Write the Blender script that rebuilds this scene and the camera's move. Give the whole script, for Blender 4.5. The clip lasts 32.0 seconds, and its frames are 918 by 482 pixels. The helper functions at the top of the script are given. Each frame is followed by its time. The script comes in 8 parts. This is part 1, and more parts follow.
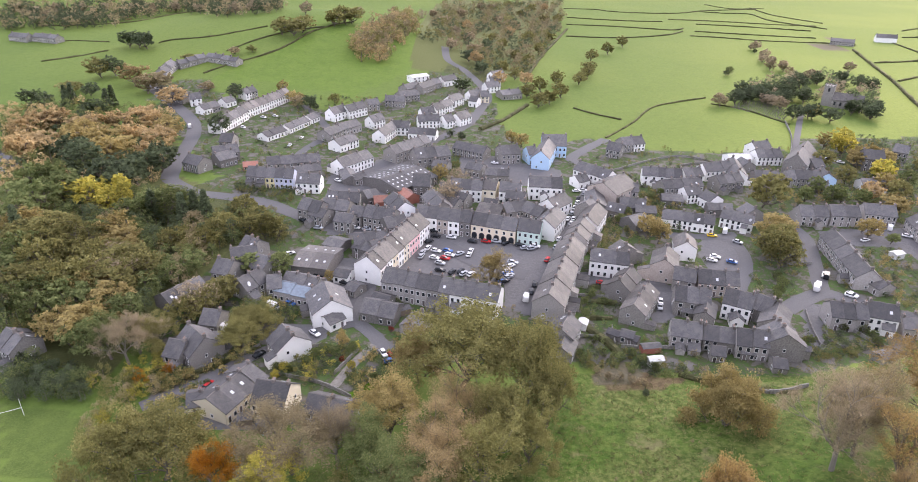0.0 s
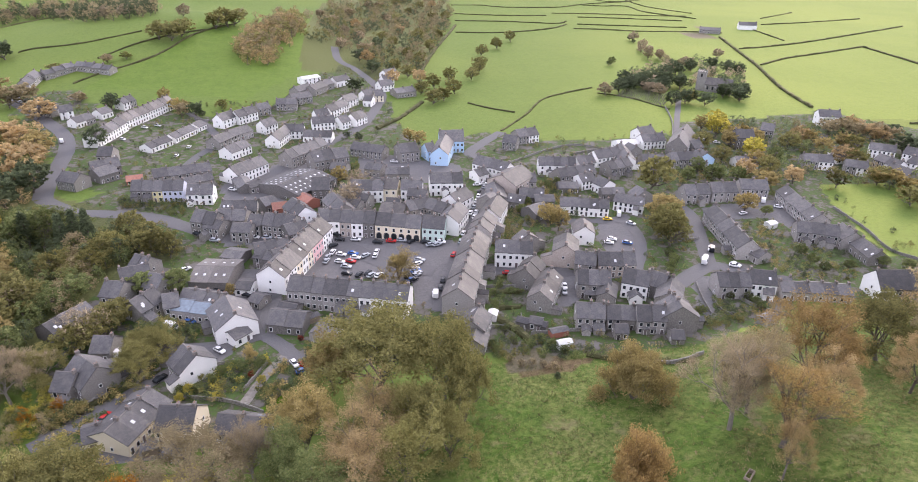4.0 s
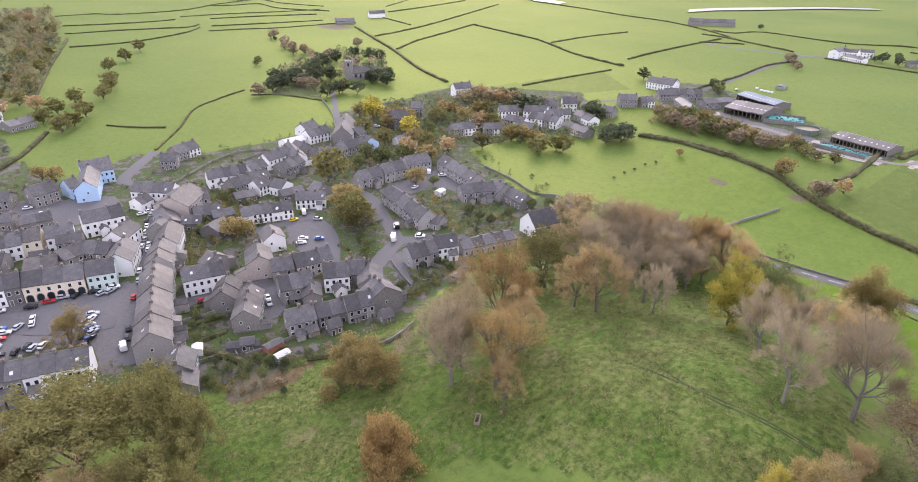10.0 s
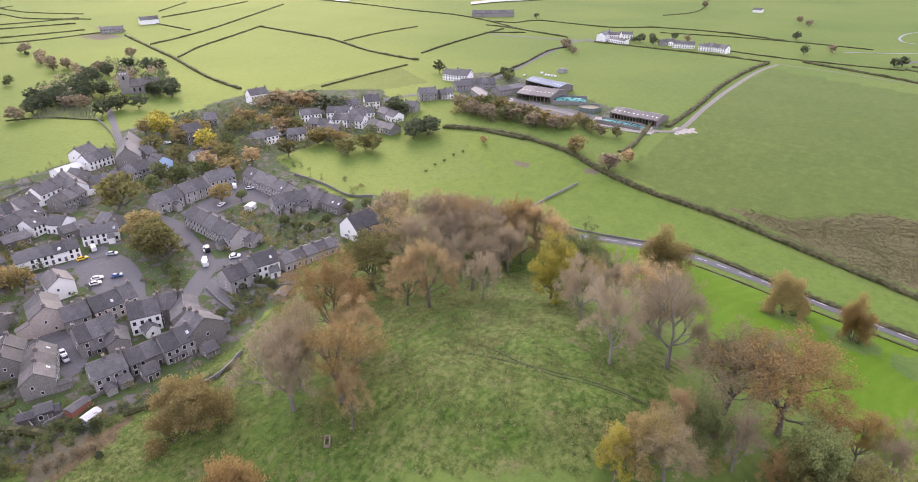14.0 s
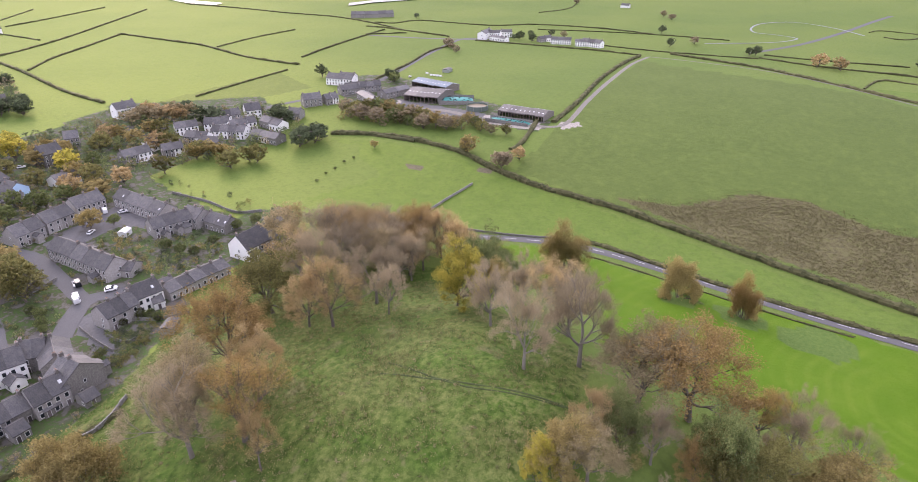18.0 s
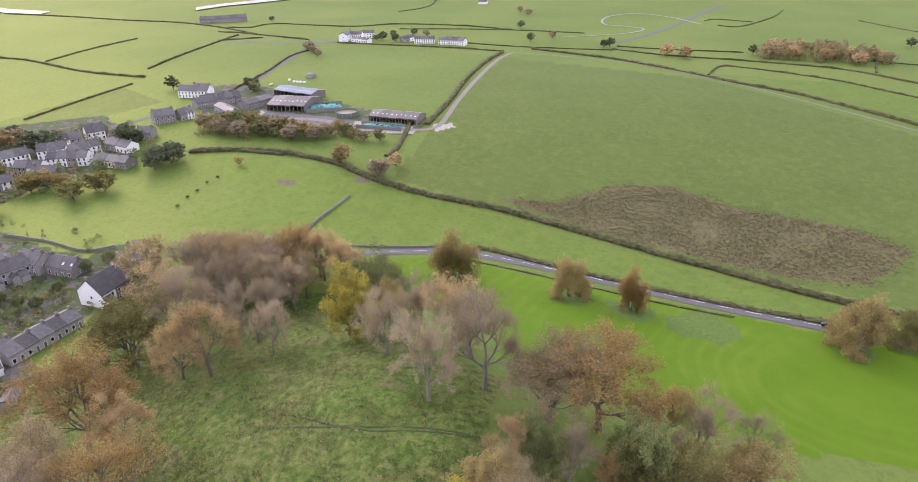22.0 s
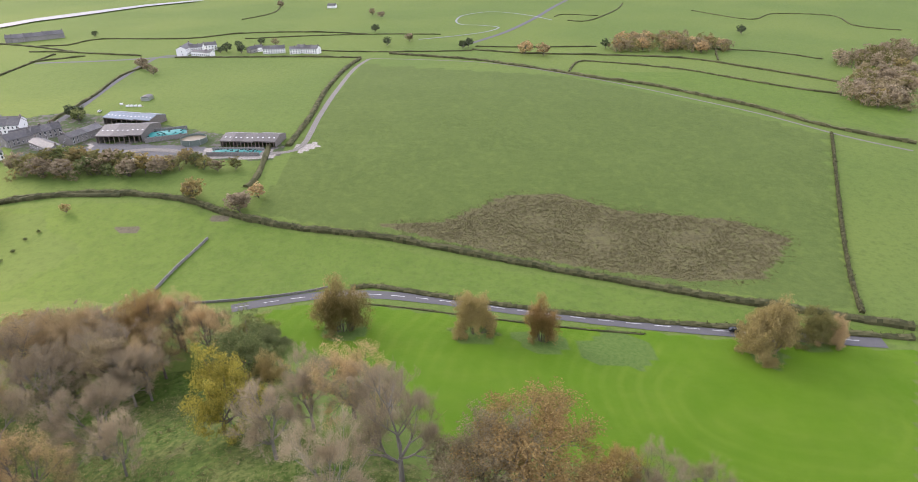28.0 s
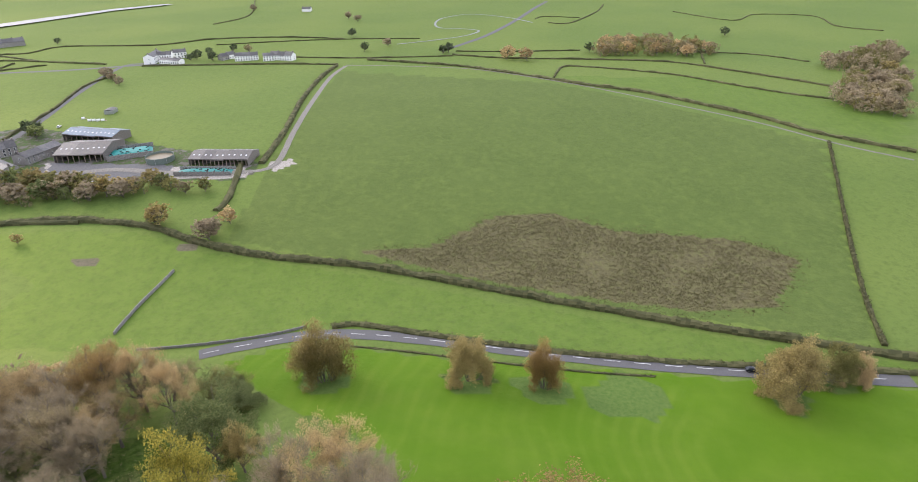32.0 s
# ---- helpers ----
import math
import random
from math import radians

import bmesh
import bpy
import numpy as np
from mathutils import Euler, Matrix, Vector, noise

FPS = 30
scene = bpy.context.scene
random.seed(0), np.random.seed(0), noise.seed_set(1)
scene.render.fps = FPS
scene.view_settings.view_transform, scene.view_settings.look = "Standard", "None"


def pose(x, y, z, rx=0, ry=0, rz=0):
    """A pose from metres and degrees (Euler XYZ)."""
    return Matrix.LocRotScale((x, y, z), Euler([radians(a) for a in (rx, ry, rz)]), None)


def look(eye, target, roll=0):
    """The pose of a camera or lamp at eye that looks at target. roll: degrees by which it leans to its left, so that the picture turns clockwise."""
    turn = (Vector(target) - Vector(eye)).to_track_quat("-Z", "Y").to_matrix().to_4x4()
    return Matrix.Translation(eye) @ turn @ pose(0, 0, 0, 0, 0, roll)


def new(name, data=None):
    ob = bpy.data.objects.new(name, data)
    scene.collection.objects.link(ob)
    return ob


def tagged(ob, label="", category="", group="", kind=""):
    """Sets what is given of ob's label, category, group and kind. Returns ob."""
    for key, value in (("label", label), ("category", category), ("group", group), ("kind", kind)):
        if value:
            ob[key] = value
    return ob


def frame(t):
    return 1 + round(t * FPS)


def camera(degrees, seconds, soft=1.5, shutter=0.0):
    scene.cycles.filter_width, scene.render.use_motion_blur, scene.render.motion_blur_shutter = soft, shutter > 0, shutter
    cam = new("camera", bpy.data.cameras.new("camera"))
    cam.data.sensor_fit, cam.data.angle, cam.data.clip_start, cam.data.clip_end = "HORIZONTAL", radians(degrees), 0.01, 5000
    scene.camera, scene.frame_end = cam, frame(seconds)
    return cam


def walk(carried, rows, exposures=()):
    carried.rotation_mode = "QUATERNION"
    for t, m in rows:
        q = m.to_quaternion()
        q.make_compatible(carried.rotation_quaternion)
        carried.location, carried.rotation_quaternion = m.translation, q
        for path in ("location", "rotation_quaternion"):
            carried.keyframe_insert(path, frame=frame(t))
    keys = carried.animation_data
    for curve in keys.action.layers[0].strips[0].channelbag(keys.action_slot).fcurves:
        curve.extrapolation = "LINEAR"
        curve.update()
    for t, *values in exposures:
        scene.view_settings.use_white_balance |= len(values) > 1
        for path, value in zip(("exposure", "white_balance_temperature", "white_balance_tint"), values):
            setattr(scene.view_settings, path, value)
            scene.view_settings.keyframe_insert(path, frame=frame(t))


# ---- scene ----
# ---- camera ----


def fly(t, x, y, z, yaw, pitch, roll):
    """A row of the walk: seconds, place in metres, and turns in degrees."""
    return t, pose(x, y, z) @ pose(0, 0, 0, 0, 0, yaw) @ pose(0, 0, 0, 90 + pitch) @ pose(0, 0, 0, 0, 0, roll)


cam = camera(70.77, 32.0, soft=0.9)
PATH = [
    fly(0, 0.15, 0.00, 99.32, 0.011, -26.140, 1.297),
    fly(0.5, 0.21, 0.09, 99.30, -0.992, -26.136, 1.232),
    fly(1, 0.19, 0.10, 99.29, -2.535, -26.130, 1.203),
    fly(1.5, 0.21, 0.12, 99.34, -3.545, -26.148, 1.146),
    fly(2, 0.22, 0.09, 99.25, -4.485, -26.127, 1.143),
    fly(2.5, 0.16, 0.15, 99.22, -5.535, -26.136, 1.117),
    fly(4.5, 0.21, 0.23, 99.34, -10.839, -26.134, 1.002),
    fly(5, 0.19, 0.18, 99.28, -12.506, -26.094, 0.935),
    fly(5.5, 0.30, 0.26, 99.30, -14.240, -26.089, 0.864),
    fly(6, 0.35, 0.48, 99.32, -16.359, -26.110, 0.767),
    fly(6.5, 0.38, 0.57, 99.36, -18.668, -26.108, 0.720),
    fly(7, 0.73, 0.70, 99.62, -21.468, -26.189, 0.549),
    fly(7.5, 0.76, 0.80, 99.60, -24.270, -26.193, 0.445),
    fly(8, 0.63, 0.85, 99.62, -27.453, -26.183, 0.458),
    fly(8.5, 0.51, 1.00, 99.71, -30.494, -26.192, 0.392),
    fly(9, 0.59, 1.31, 99.68, -33.506, -26.179, 0.324),
    fly(9.5, 0.64, 1.63, 99.74, -36.107, -26.186, 0.288),
    fly(10, 0.68, 2.01, 99.71, -39.091, -26.166, 0.261),
    fly(10.5, 0.67, 2.30, 99.67, -41.766, -26.167, 0.139),
    fly(11, 0.77, 2.53, 99.88, -44.551, -26.208, 0.114),
    fly(11.5, 1.11, 2.89, 100.09, -46.914, -26.282, 0.073),
    fly(12, 1.36, 3.40, 100.07, -49.225, -26.305, 0.042),
    fly(12.5, 1.51, 3.92, 100.15, -51.237, -26.335, 0.082),
    fly(13, 1.85, 4.47, 100.23, -53.192, -26.403, 0.093),
    fly(13.5, 2.28, 4.98, 100.03, -54.945, -26.384, 0.033),
    fly(14, 2.68, 5.44, 99.97, -56.728, -26.380, 0.009),
    fly(14.5, 3.18, 5.81, 99.93, -58.145, -26.375, -0.063),
    fly(16.5, 5.50, 7.95, 99.99, -63.402, -26.424, -0.122),
    fly(17, 6.19, 8.54, 99.89, -64.437, -26.384, -0.089),
    fly(17.5, 6.96, 9.21, 99.81, -65.556, -26.390, -0.035),
    fly(18, 7.68, 9.84, 99.96, -66.941, -26.398, 0.047),
    fly(18.5, 8.79, 10.45, 100.09, -68.346, -26.407, 0.002),
    fly(19, 9.87, 11.05, 100.18, -70.081, -26.440, 0.046),
    fly(19.5, 11.08, 11.59, 100.31, -71.747, -26.470, -0.065),
    fly(20, 12.26, 12.27, 100.42, -73.686, -26.453, -0.051),
    fly(20.5, 13.55, 12.92, 100.56, -75.264, -26.518, -0.153),
    fly(21, 14.96, 13.82, 100.64, -76.681, -26.534, -0.177),
    fly(21.5, 16.54, 14.64, 100.68, -77.769, -26.556, -0.175),
    fly(22, 18.37, 15.42, 100.74, -78.741, -26.595, -0.180),
    fly(22.5, 20.36, 16.17, 100.61, -79.684, -26.618, -0.257),
    fly(23, 22.48, 16.82, 100.51, -80.981, -26.617, -0.366),
    fly(23.5, 24.60, 17.39, 100.43, -82.191, -26.629, -0.481),
    fly(24, 26.89, 17.99, 100.27, -83.420, -26.626, -0.593),
    fly(24.5, 29.16, 18.80, 100.26, -84.849, -26.666, -0.687),
    fly(25, 31.71, 19.59, 100.33, -86.252, -26.694, -0.759),
    fly(25.5, 33.94, 20.25, 100.46, -87.445, -26.734, -0.832),
    fly(27.5, 43.53, 22.84, 100.38, -90.957, -26.695, -0.795),
    fly(28, 46.24, 23.39, 100.52, -91.252, -26.705, -0.809),
    fly(28.5, 49.02, 23.77, 100.62, -91.331, -26.704, -0.829),
    fly(29, 51.73, 24.14, 100.75, -91.505, -26.708, -0.860),
    fly(29.5, 54.44, 24.57, 100.87, -91.798, -26.722, -0.885),
    fly(30, 57.37, 24.83, 101.03, -92.089, -26.722, -0.910),
    fly(30.5, 60.18, 25.09, 101.14, -92.319, -26.739, -0.927),
    fly(31, 63.09, 25.44, 101.31, -92.603, -26.718, -0.932),
    fly(31.5, 65.90, 25.67, 101.48, -92.827, -26.732, -0.962),
    fly(32, 68.81, 25.85, 101.76, -93.203, -26.765, -0.952),
]
EXPOSURES = [(0.0, 1.26, 6200.0, 20.0), (13.0, 1.18, 6200.0, 25.0), (22.0, 1.12, 6200.0, 26.0), (26.0, 1.07, 6200.0, 21.0), (32.0, 1.05, 6200.0, 13.0)]
walk(cam, PATH, EXPOSURES)
# ---- camera done ----
import collections

# ---- world and sun ----
world = bpy.data.worlds.new("sky")
scene.world = world
world.use_nodes = True
wt = world.node_tree
sky = wt.nodes.new("ShaderNodeTexSky")
sky.sky_type, sky.sun_disc = "NISHITA", False
SUN_UP, SUN_YAW = 26.0, -38.0
sky.sun_elevation, sky.sun_rotation = radians(SUN_UP), radians(-SUN_YAW)
sky.air_density, sky.dust_density, sky.ozone_density = 1.0, 2.5, 1.0
cloud = wt.nodes.new("ShaderNodeMix")
cloud.data_type = "RGBA"
cloud.inputs[0].default_value = 0.62
cloud.inputs[7].default_value = (8.9, 8.8, 9.5, 1)
wt.links.new(sky.outputs[0], cloud.inputs[6])
wt.links.new(cloud.outputs[2], wt.nodes["Background"].inputs[0])
wt.nodes["Background"].inputs[1].default_value = 0.13
lamp = bpy.data.lights.new("sun", "SUN")
lamp.energy, lamp.angle, lamp.color = 0.8, radians(30), (1.0, 0.92, 0.8)
sun = new("sun", lamp)
a, e = radians(SUN_YAW), radians(SUN_UP)
sun.matrix_world = look((-math.sin(a) * math.cos(e) * 900, math.cos(a) * math.cos(e) * 900, math.sin(e) * 900), (0, 0, 0))


# ---- materials ----
class Mat:
    """A node material that is put together step by step."""

    def __init__(self, name, rough=0.8, metal=0.0):
        self.m = bpy.data.materials.new(name)
        self.m.use_nodes = True
        self.t = self.m.node_tree
        self.b = self.t.nodes["Principled BSDF"]
        self.b.inputs["Roughness"].default_value = rough
        self.b.inputs["Metallic"].default_value = metal
        self.b.inputs["Specular IOR Level"].default_value = 0.3
        self.co = self.t.nodes.new("ShaderNodeTexCoord").outputs["Object"]

    def node(self, kind, **values):
        n = self.t.nodes.new(kind)
        for k, v in values.items():
            n.inputs[k].default_value = v
        return n

    def link(self, a, b):
        self.t.links.new(a, b)

    def noise(self, scale, detail=4.0, rough=0.6, co=None):
        n = self.node("ShaderNodeTexNoise", Scale=scale, Detail=detail, Roughness=rough)
        self.link(co or self.co, n.inputs["Vector"])
        return n.outputs["Fac"]

    def ramp(self, fac, stops):
        n = self.t.nodes.new("ShaderNodeValToRGB")
        els = n.color_ramp.elements
        while len(els) < len(stops):
            els.new(0.5)
        for el, (p, c) in zip(els, stops):
            el.position, el.color = p, (*c, 1)
        self.link(fac, n.inputs[0])
        return n.outputs[0]

    def mix(self, fac, c1, c2, blend="MIX"):
        n = self.t.nodes.new("ShaderNodeMix")
        n.data_type, n.blend_type = "RGBA", blend
        for v, i in ((fac, 0), (c1, 6), (c2, 7)):
            if isinstance(v, (int, float)):
                n.inputs[i].default_value = v
            elif isinstance(v, tuple):
                n.inputs[i].default_value = (*v, 1)
            else:
                self.link(v, n.inputs[i])
        return n.outputs[2]

    def sums(self, op, x, y):
        n = self.t.nodes.new("ShaderNodeMath")
        n.operation = op
        for v, i in ((x, 0), (y, 1)):
            if isinstance(v, (int, float)):
                n.inputs[i].default_value = v
            else:
                self.link(v, n.inputs[i])
        return n.outputs[0]

    def vary(self, colour, rnd, amount):
        n = self.t.nodes.new("ShaderNodeHueSaturation")
        n.inputs["Hue"].default_value = 0.5
        v = self.sums("MULTIPLY_ADD", rnd, amount)
        v.node.inputs[2].default_value = 1 - amount / 2
        self.link(v, n.inputs["Value"])
        self.link(colour, n.inputs["Color"])
        return n.outputs[0]

    def bump(self, fac, strength, distance):
        n = self.node("ShaderNodeBump", Strength=strength, Distance=distance)
        self.link(fac, n.inputs["Height"])
        self.link(n.outputs[0], self.b.inputs["Normal"])

    def done(self, colour):
        self.link(colour, self.b.inputs["Base Color"])
        return self.m


def object_random(m):
    return m.t.nodes.new("ShaderNodeObjectInfo").outputs["Random"]


def island_random(m):
    return m.t.nodes.new("ShaderNodeNewGeometry").outputs["Random Per Island"]


def plain(name, colour, rough=0.7, grain=6.0, depth=0.25, metal=0.0, spread=0.25, bump=0.0):
    """A painted, rendered or stony surface with grain, stains and a shade of its own for each object."""
    m = Mat(name, rough, metal)
    dark = tuple(c * (1 - depth) for c in colour)
    light = tuple(min(1, c * (1 + depth * 0.6)) for c in colour)
    fine = m.ramp(m.noise(grain), [(0.3, dark), (0.7, light)])
    worn = m.mix(m.sums("MULTIPLY", m.noise(0.35, 3), 0.3), fine, tuple(c * 0.6 for c in colour))
    if bump:
        m.bump(m.noise(grain * 2), bump, 0.05)
    return m.done(m.vary(worn, object_random(m), spread))


def slate(name, c1, c2, moss, amount):
    """Roof slates in courses, with lichen."""
    m = Mat(name, 0.55)
    w = m.node("ShaderNodeTexBrick", Scale=1.0)
    w.inputs["Color1"].default_value, w.inputs["Color2"].default_value = (*c1, 1), (*c2, 1)
    w.inputs["Mortar"].default_value = (*[c * 0.5 for c in c1], 1)
    w.inputs["Brick Width"].default_value, w.inputs["Row Height"].default_value = 0.5, 0.3
    w.inputs["Mortar Size"].default_value = 0.02
    m.link(m.co, w.inputs["Vector"])
    big = m.ramp(m.noise(0.5, 5, 0.7), [(0.45, (0, 0, 0)), (0.7, (amount, amount, amount))])
    col = m.mix(big, w.outputs["Color"], moss)
    col = m.mix(m.sums("MULTIPLY", m.noise(3.0), 0.35), col, tuple(c * 1.6 for c in c2))
    m.bump(w.outputs["Fac"], 0.3, 0.03)
    return m.done(m.vary(col, object_random(m), 0.7))


def foliage(name, dark, mid, light):
    """Leaves: a shade for each clump and another for each plant."""
    m = Mat(name, 0.75)
    m.b.inputs["Specular IOR Level"].default_value = 0.15
    c = m.vary(m.ramp(island_random(m), [(0.0, dark), (0.5, mid), (1.0, light)]), object_random(m), 0.4)
    thin = m.node("ShaderNodeBsdfTranslucent")
    m.link(c, thin.inputs["Color"])
    both = m.node("ShaderNodeMixShader", Fac=0.45)
    m.link(m.b.outputs[0], both.inputs[1])
    m.link(thin.outputs[0], both.inputs[2])
    m.link(both.outputs[0], m.t.nodes["Material Output"].inputs["Surface"])
    return m.done(c)


WALLS = {
    "w": plain("white_render", (0.86, 0.85, 0.82), spread=0.15, depth=0.08),
    "g": plain("grey_render", (0.36, 0.34, 0.32), grain=2),
    "s": plain("rubble_stone", (0.26, 0.245, 0.225), grain=3, depth=0.5, bump=0.5),
    "k": plain("dark_stone", (0.17, 0.16, 0.15), grain=3, depth=0.5, bump=0.5),
    "t": plain("buff_roughcast", (0.45, 0.39, 0.34), grain=2),
    "c": plain("cream_render", (0.76, 0.68, 0.52), depth=0.08, spread=0.12),
    "y": plain("yellow_render", (0.74, 0.66, 0.36), depth=0.1, spread=0.1),
    "v": plain("lavender_render", (0.55, 0.57, 0.68), depth=0.1, spread=0.1),
    "b": plain("sky_blue_render", (0.45, 0.62, 0.8), depth=0.1, spread=0.08),
    "p": plain("pink_render", (0.78, 0.5, 0.5), depth=0.1, spread=0.08),
    "m": plain("mint_render", (0.62, 0.75, 0.68), depth=0.1, spread=0.08),
    "r": plain("red_shed_boards", (0.35, 0.14, 0.1), depth=0.3),
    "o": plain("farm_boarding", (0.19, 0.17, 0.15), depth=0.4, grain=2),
    "A": plain("peach_render", (0.8, 0.7, 0.54), depth=0.08, spread=0.05),
}
WALL_WORDS = {
    "w": "white rendered", "g": "grey rendered", "s": "grey rubble-stone", "k": "dark stone", "t": "buff roughcast", "c": "cream rendered",
    "y": "yellow rendered", "v": "pale lavender rendered", "b": "sky-blue rendered", "p": "pink rendered", "m": "mint-green rendered",
    "r": "red boarded", "o": "timber-boarded", "A": "peach rendered arcaded",
}
ROOFS = {
    "": slate("slate_roof", (0.056, 0.055, 0.058), (0.09, 0.086, 0.086), (0.17, 0.155, 0.13), 0.5),
    "moss": slate("mossy_slate_roof", (0.06, 0.055, 0.053), (0.092, 0.084, 0.078), (0.165, 0.15, 0.12), 0.55),
    "brown": slate("brown_tile_roof", (0.095, 0.086, 0.082), (0.135, 0.122, 0.115), (0.19, 0.175, 0.13), 0.55),
    "red": slate("red_tile_roof", (0.2, 0.08, 0.055), (0.26, 0.11, 0.08), (0.25, 0.16, 0.1), 0.5),
    "metal": plain("blue_grey_metal_roof", (0.2, 0.24, 0.28), 0.7, grain=1, spread=0.1),
    "pale": plain("pale_felt_roof", (0.6, 0.6, 0.58), spread=0.1),
}
ROOF_WORDS = {"": "dark slate roof", "moss": "lichened slate roof", "brown": "brown tiled roof", "red": "red tiled roof",
              "metal": "blue-grey metal roof", "pale": "pale flat roof"}
GLASS = plain("window_glass", (0.03, 0.035, 0.04), 0.08, spread=0.5)
FRAME = plain("white_window_frame", (0.75, 0.75, 0.73), spread=0.1)
DOOR = plain("painted_door", (0.12, 0.1, 0.1), spread=1.2)
CHIMNEY = plain("chimney_stone", (0.2, 0.18, 0.165), grain=4, depth=0.4)
POT = plain("terracotta_pot", (0.3, 0.19, 0.14))
BARK = plain("bark", (0.17, 0.145, 0.12), 0.9, grain=3, depth=0.5, bump=0.6)
PALE_BARK = plain("pale_beech_bark", (0.22, 0.2, 0.165), 0.9, grain=3, depth=0.35, bump=0.5)
STONE = plain("dry_stone", (0.24, 0.23, 0.21), 0.9, grain=2.5, depth=0.6, bump=0.7)
ASPHALT = plain("asphalt", (0.118, 0.115, 0.117), 0.85, grain=3, depth=0.2, spread=0.15)
TRACK = plain("stony_track", (0.2, 0.185, 0.16), 0.9, grain=1.2, depth=0.4)
FOOTPATH = plain("trodden_grass", (0.05, 0.068, 0.02), 0.9, grain=0.8, depth=0.4)
PAINT = plain("road_paint", (0.75, 0.75, 0.73), 0.7, depth=0.15)
TYRE = plain("tyre_rubber", (0.02, 0.02, 0.02), 0.8)
RIM = plain("alloy_rim", (0.4, 0.4, 0.42), 0.35, metal=0.8)
# Skylight panes: the sky's bright reflection is put into the near-white base colour.
SKY_WHITE_PANE = plain("sky_white_skylight_pane", (0.7, 0.7, 0.7), 0.2)
STEEL = plain("galvanised_steel", (0.4, 0.41, 0.42), 0.4, metal=0.6)
TIMBER = plain("weathered_timber", (0.26, 0.21, 0.16), 0.85, grain=4, depth=0.4)
TEAL = plain("teal_silage_sheet", (0.02, 0.22, 0.2), 0.5, depth=0.3)
WATER = plain("river_water", (0.09, 0.1, 0.105), 0.35, grain=0.1, spread=0.0)
LEAVES = {
    "green": foliage("green_leaves", (0.1, 0.122, 0.044), (0.165, 0.195, 0.07), (0.245, 0.265, 0.105)),
    "darkgreen": foliage("dark_evergreen_leaves", (0.063, 0.081, 0.044), (0.098, 0.121, 0.064), (0.144, 0.172, 0.088)),
    "olive": foliage("olive_autumn_leaves", (0.125, 0.118, 0.043), (0.2, 0.186, 0.066), (0.285, 0.262, 0.094)),
    "ochre": foliage("ochre_autumn_leaves", (0.234, 0.185, 0.077), (0.347, 0.276, 0.111), (0.458, 0.367, 0.149)),
    "rust": foliage("rust_brown_leaves", (0.291, 0.217, 0.112), (0.433, 0.322, 0.164), (0.566, 0.421, 0.208)),
    "rush": foliage("dry_rushes", (0.115, 0.105, 0.048), (0.16, 0.148, 0.068), (0.21, 0.195, 0.092)),
    "tuft": foliage("coarse_grass", (0.13, 0.15, 0.06), (0.22, 0.22, 0.09), (0.32, 0.29, 0.14)),
    "amber": foliage("amber_beech_leaves", (0.232, 0.156, 0.064), (0.354, 0.242, 0.097), (0.475, 0.337, 0.135)),
    "brown": foliage("brown_twigs", (0.200, 0.164, 0.093), (0.300, 0.246, 0.138), (0.391, 0.319, 0.181)),
    "yellow": foliage("yellow_leaves", (0.228, 0.218, 0.046), (0.404, 0.358, 0.068), (0.591, 0.492, 0.099)),
    "orange": foliage("orange_leaves", (0.25, 0.1, 0.015), (0.42, 0.19, 0.02), (0.55, 0.28, 0.04)),
    "red": foliage("red_leaves", (0.18, 0.02, 0.02), (0.3, 0.04, 0.03), (0.4, 0.08, 0.05)),
    "bare": foliage("bare_grey_twigs", (0.225, 0.183, 0.119), (0.322, 0.263, 0.171), (0.419, 0.341, 0.219)),
    "hedge": foliage("hedge_leaves", (0.075, 0.08, 0.035), (0.115, 0.115, 0.052), (0.165, 0.158, 0.075)),
}


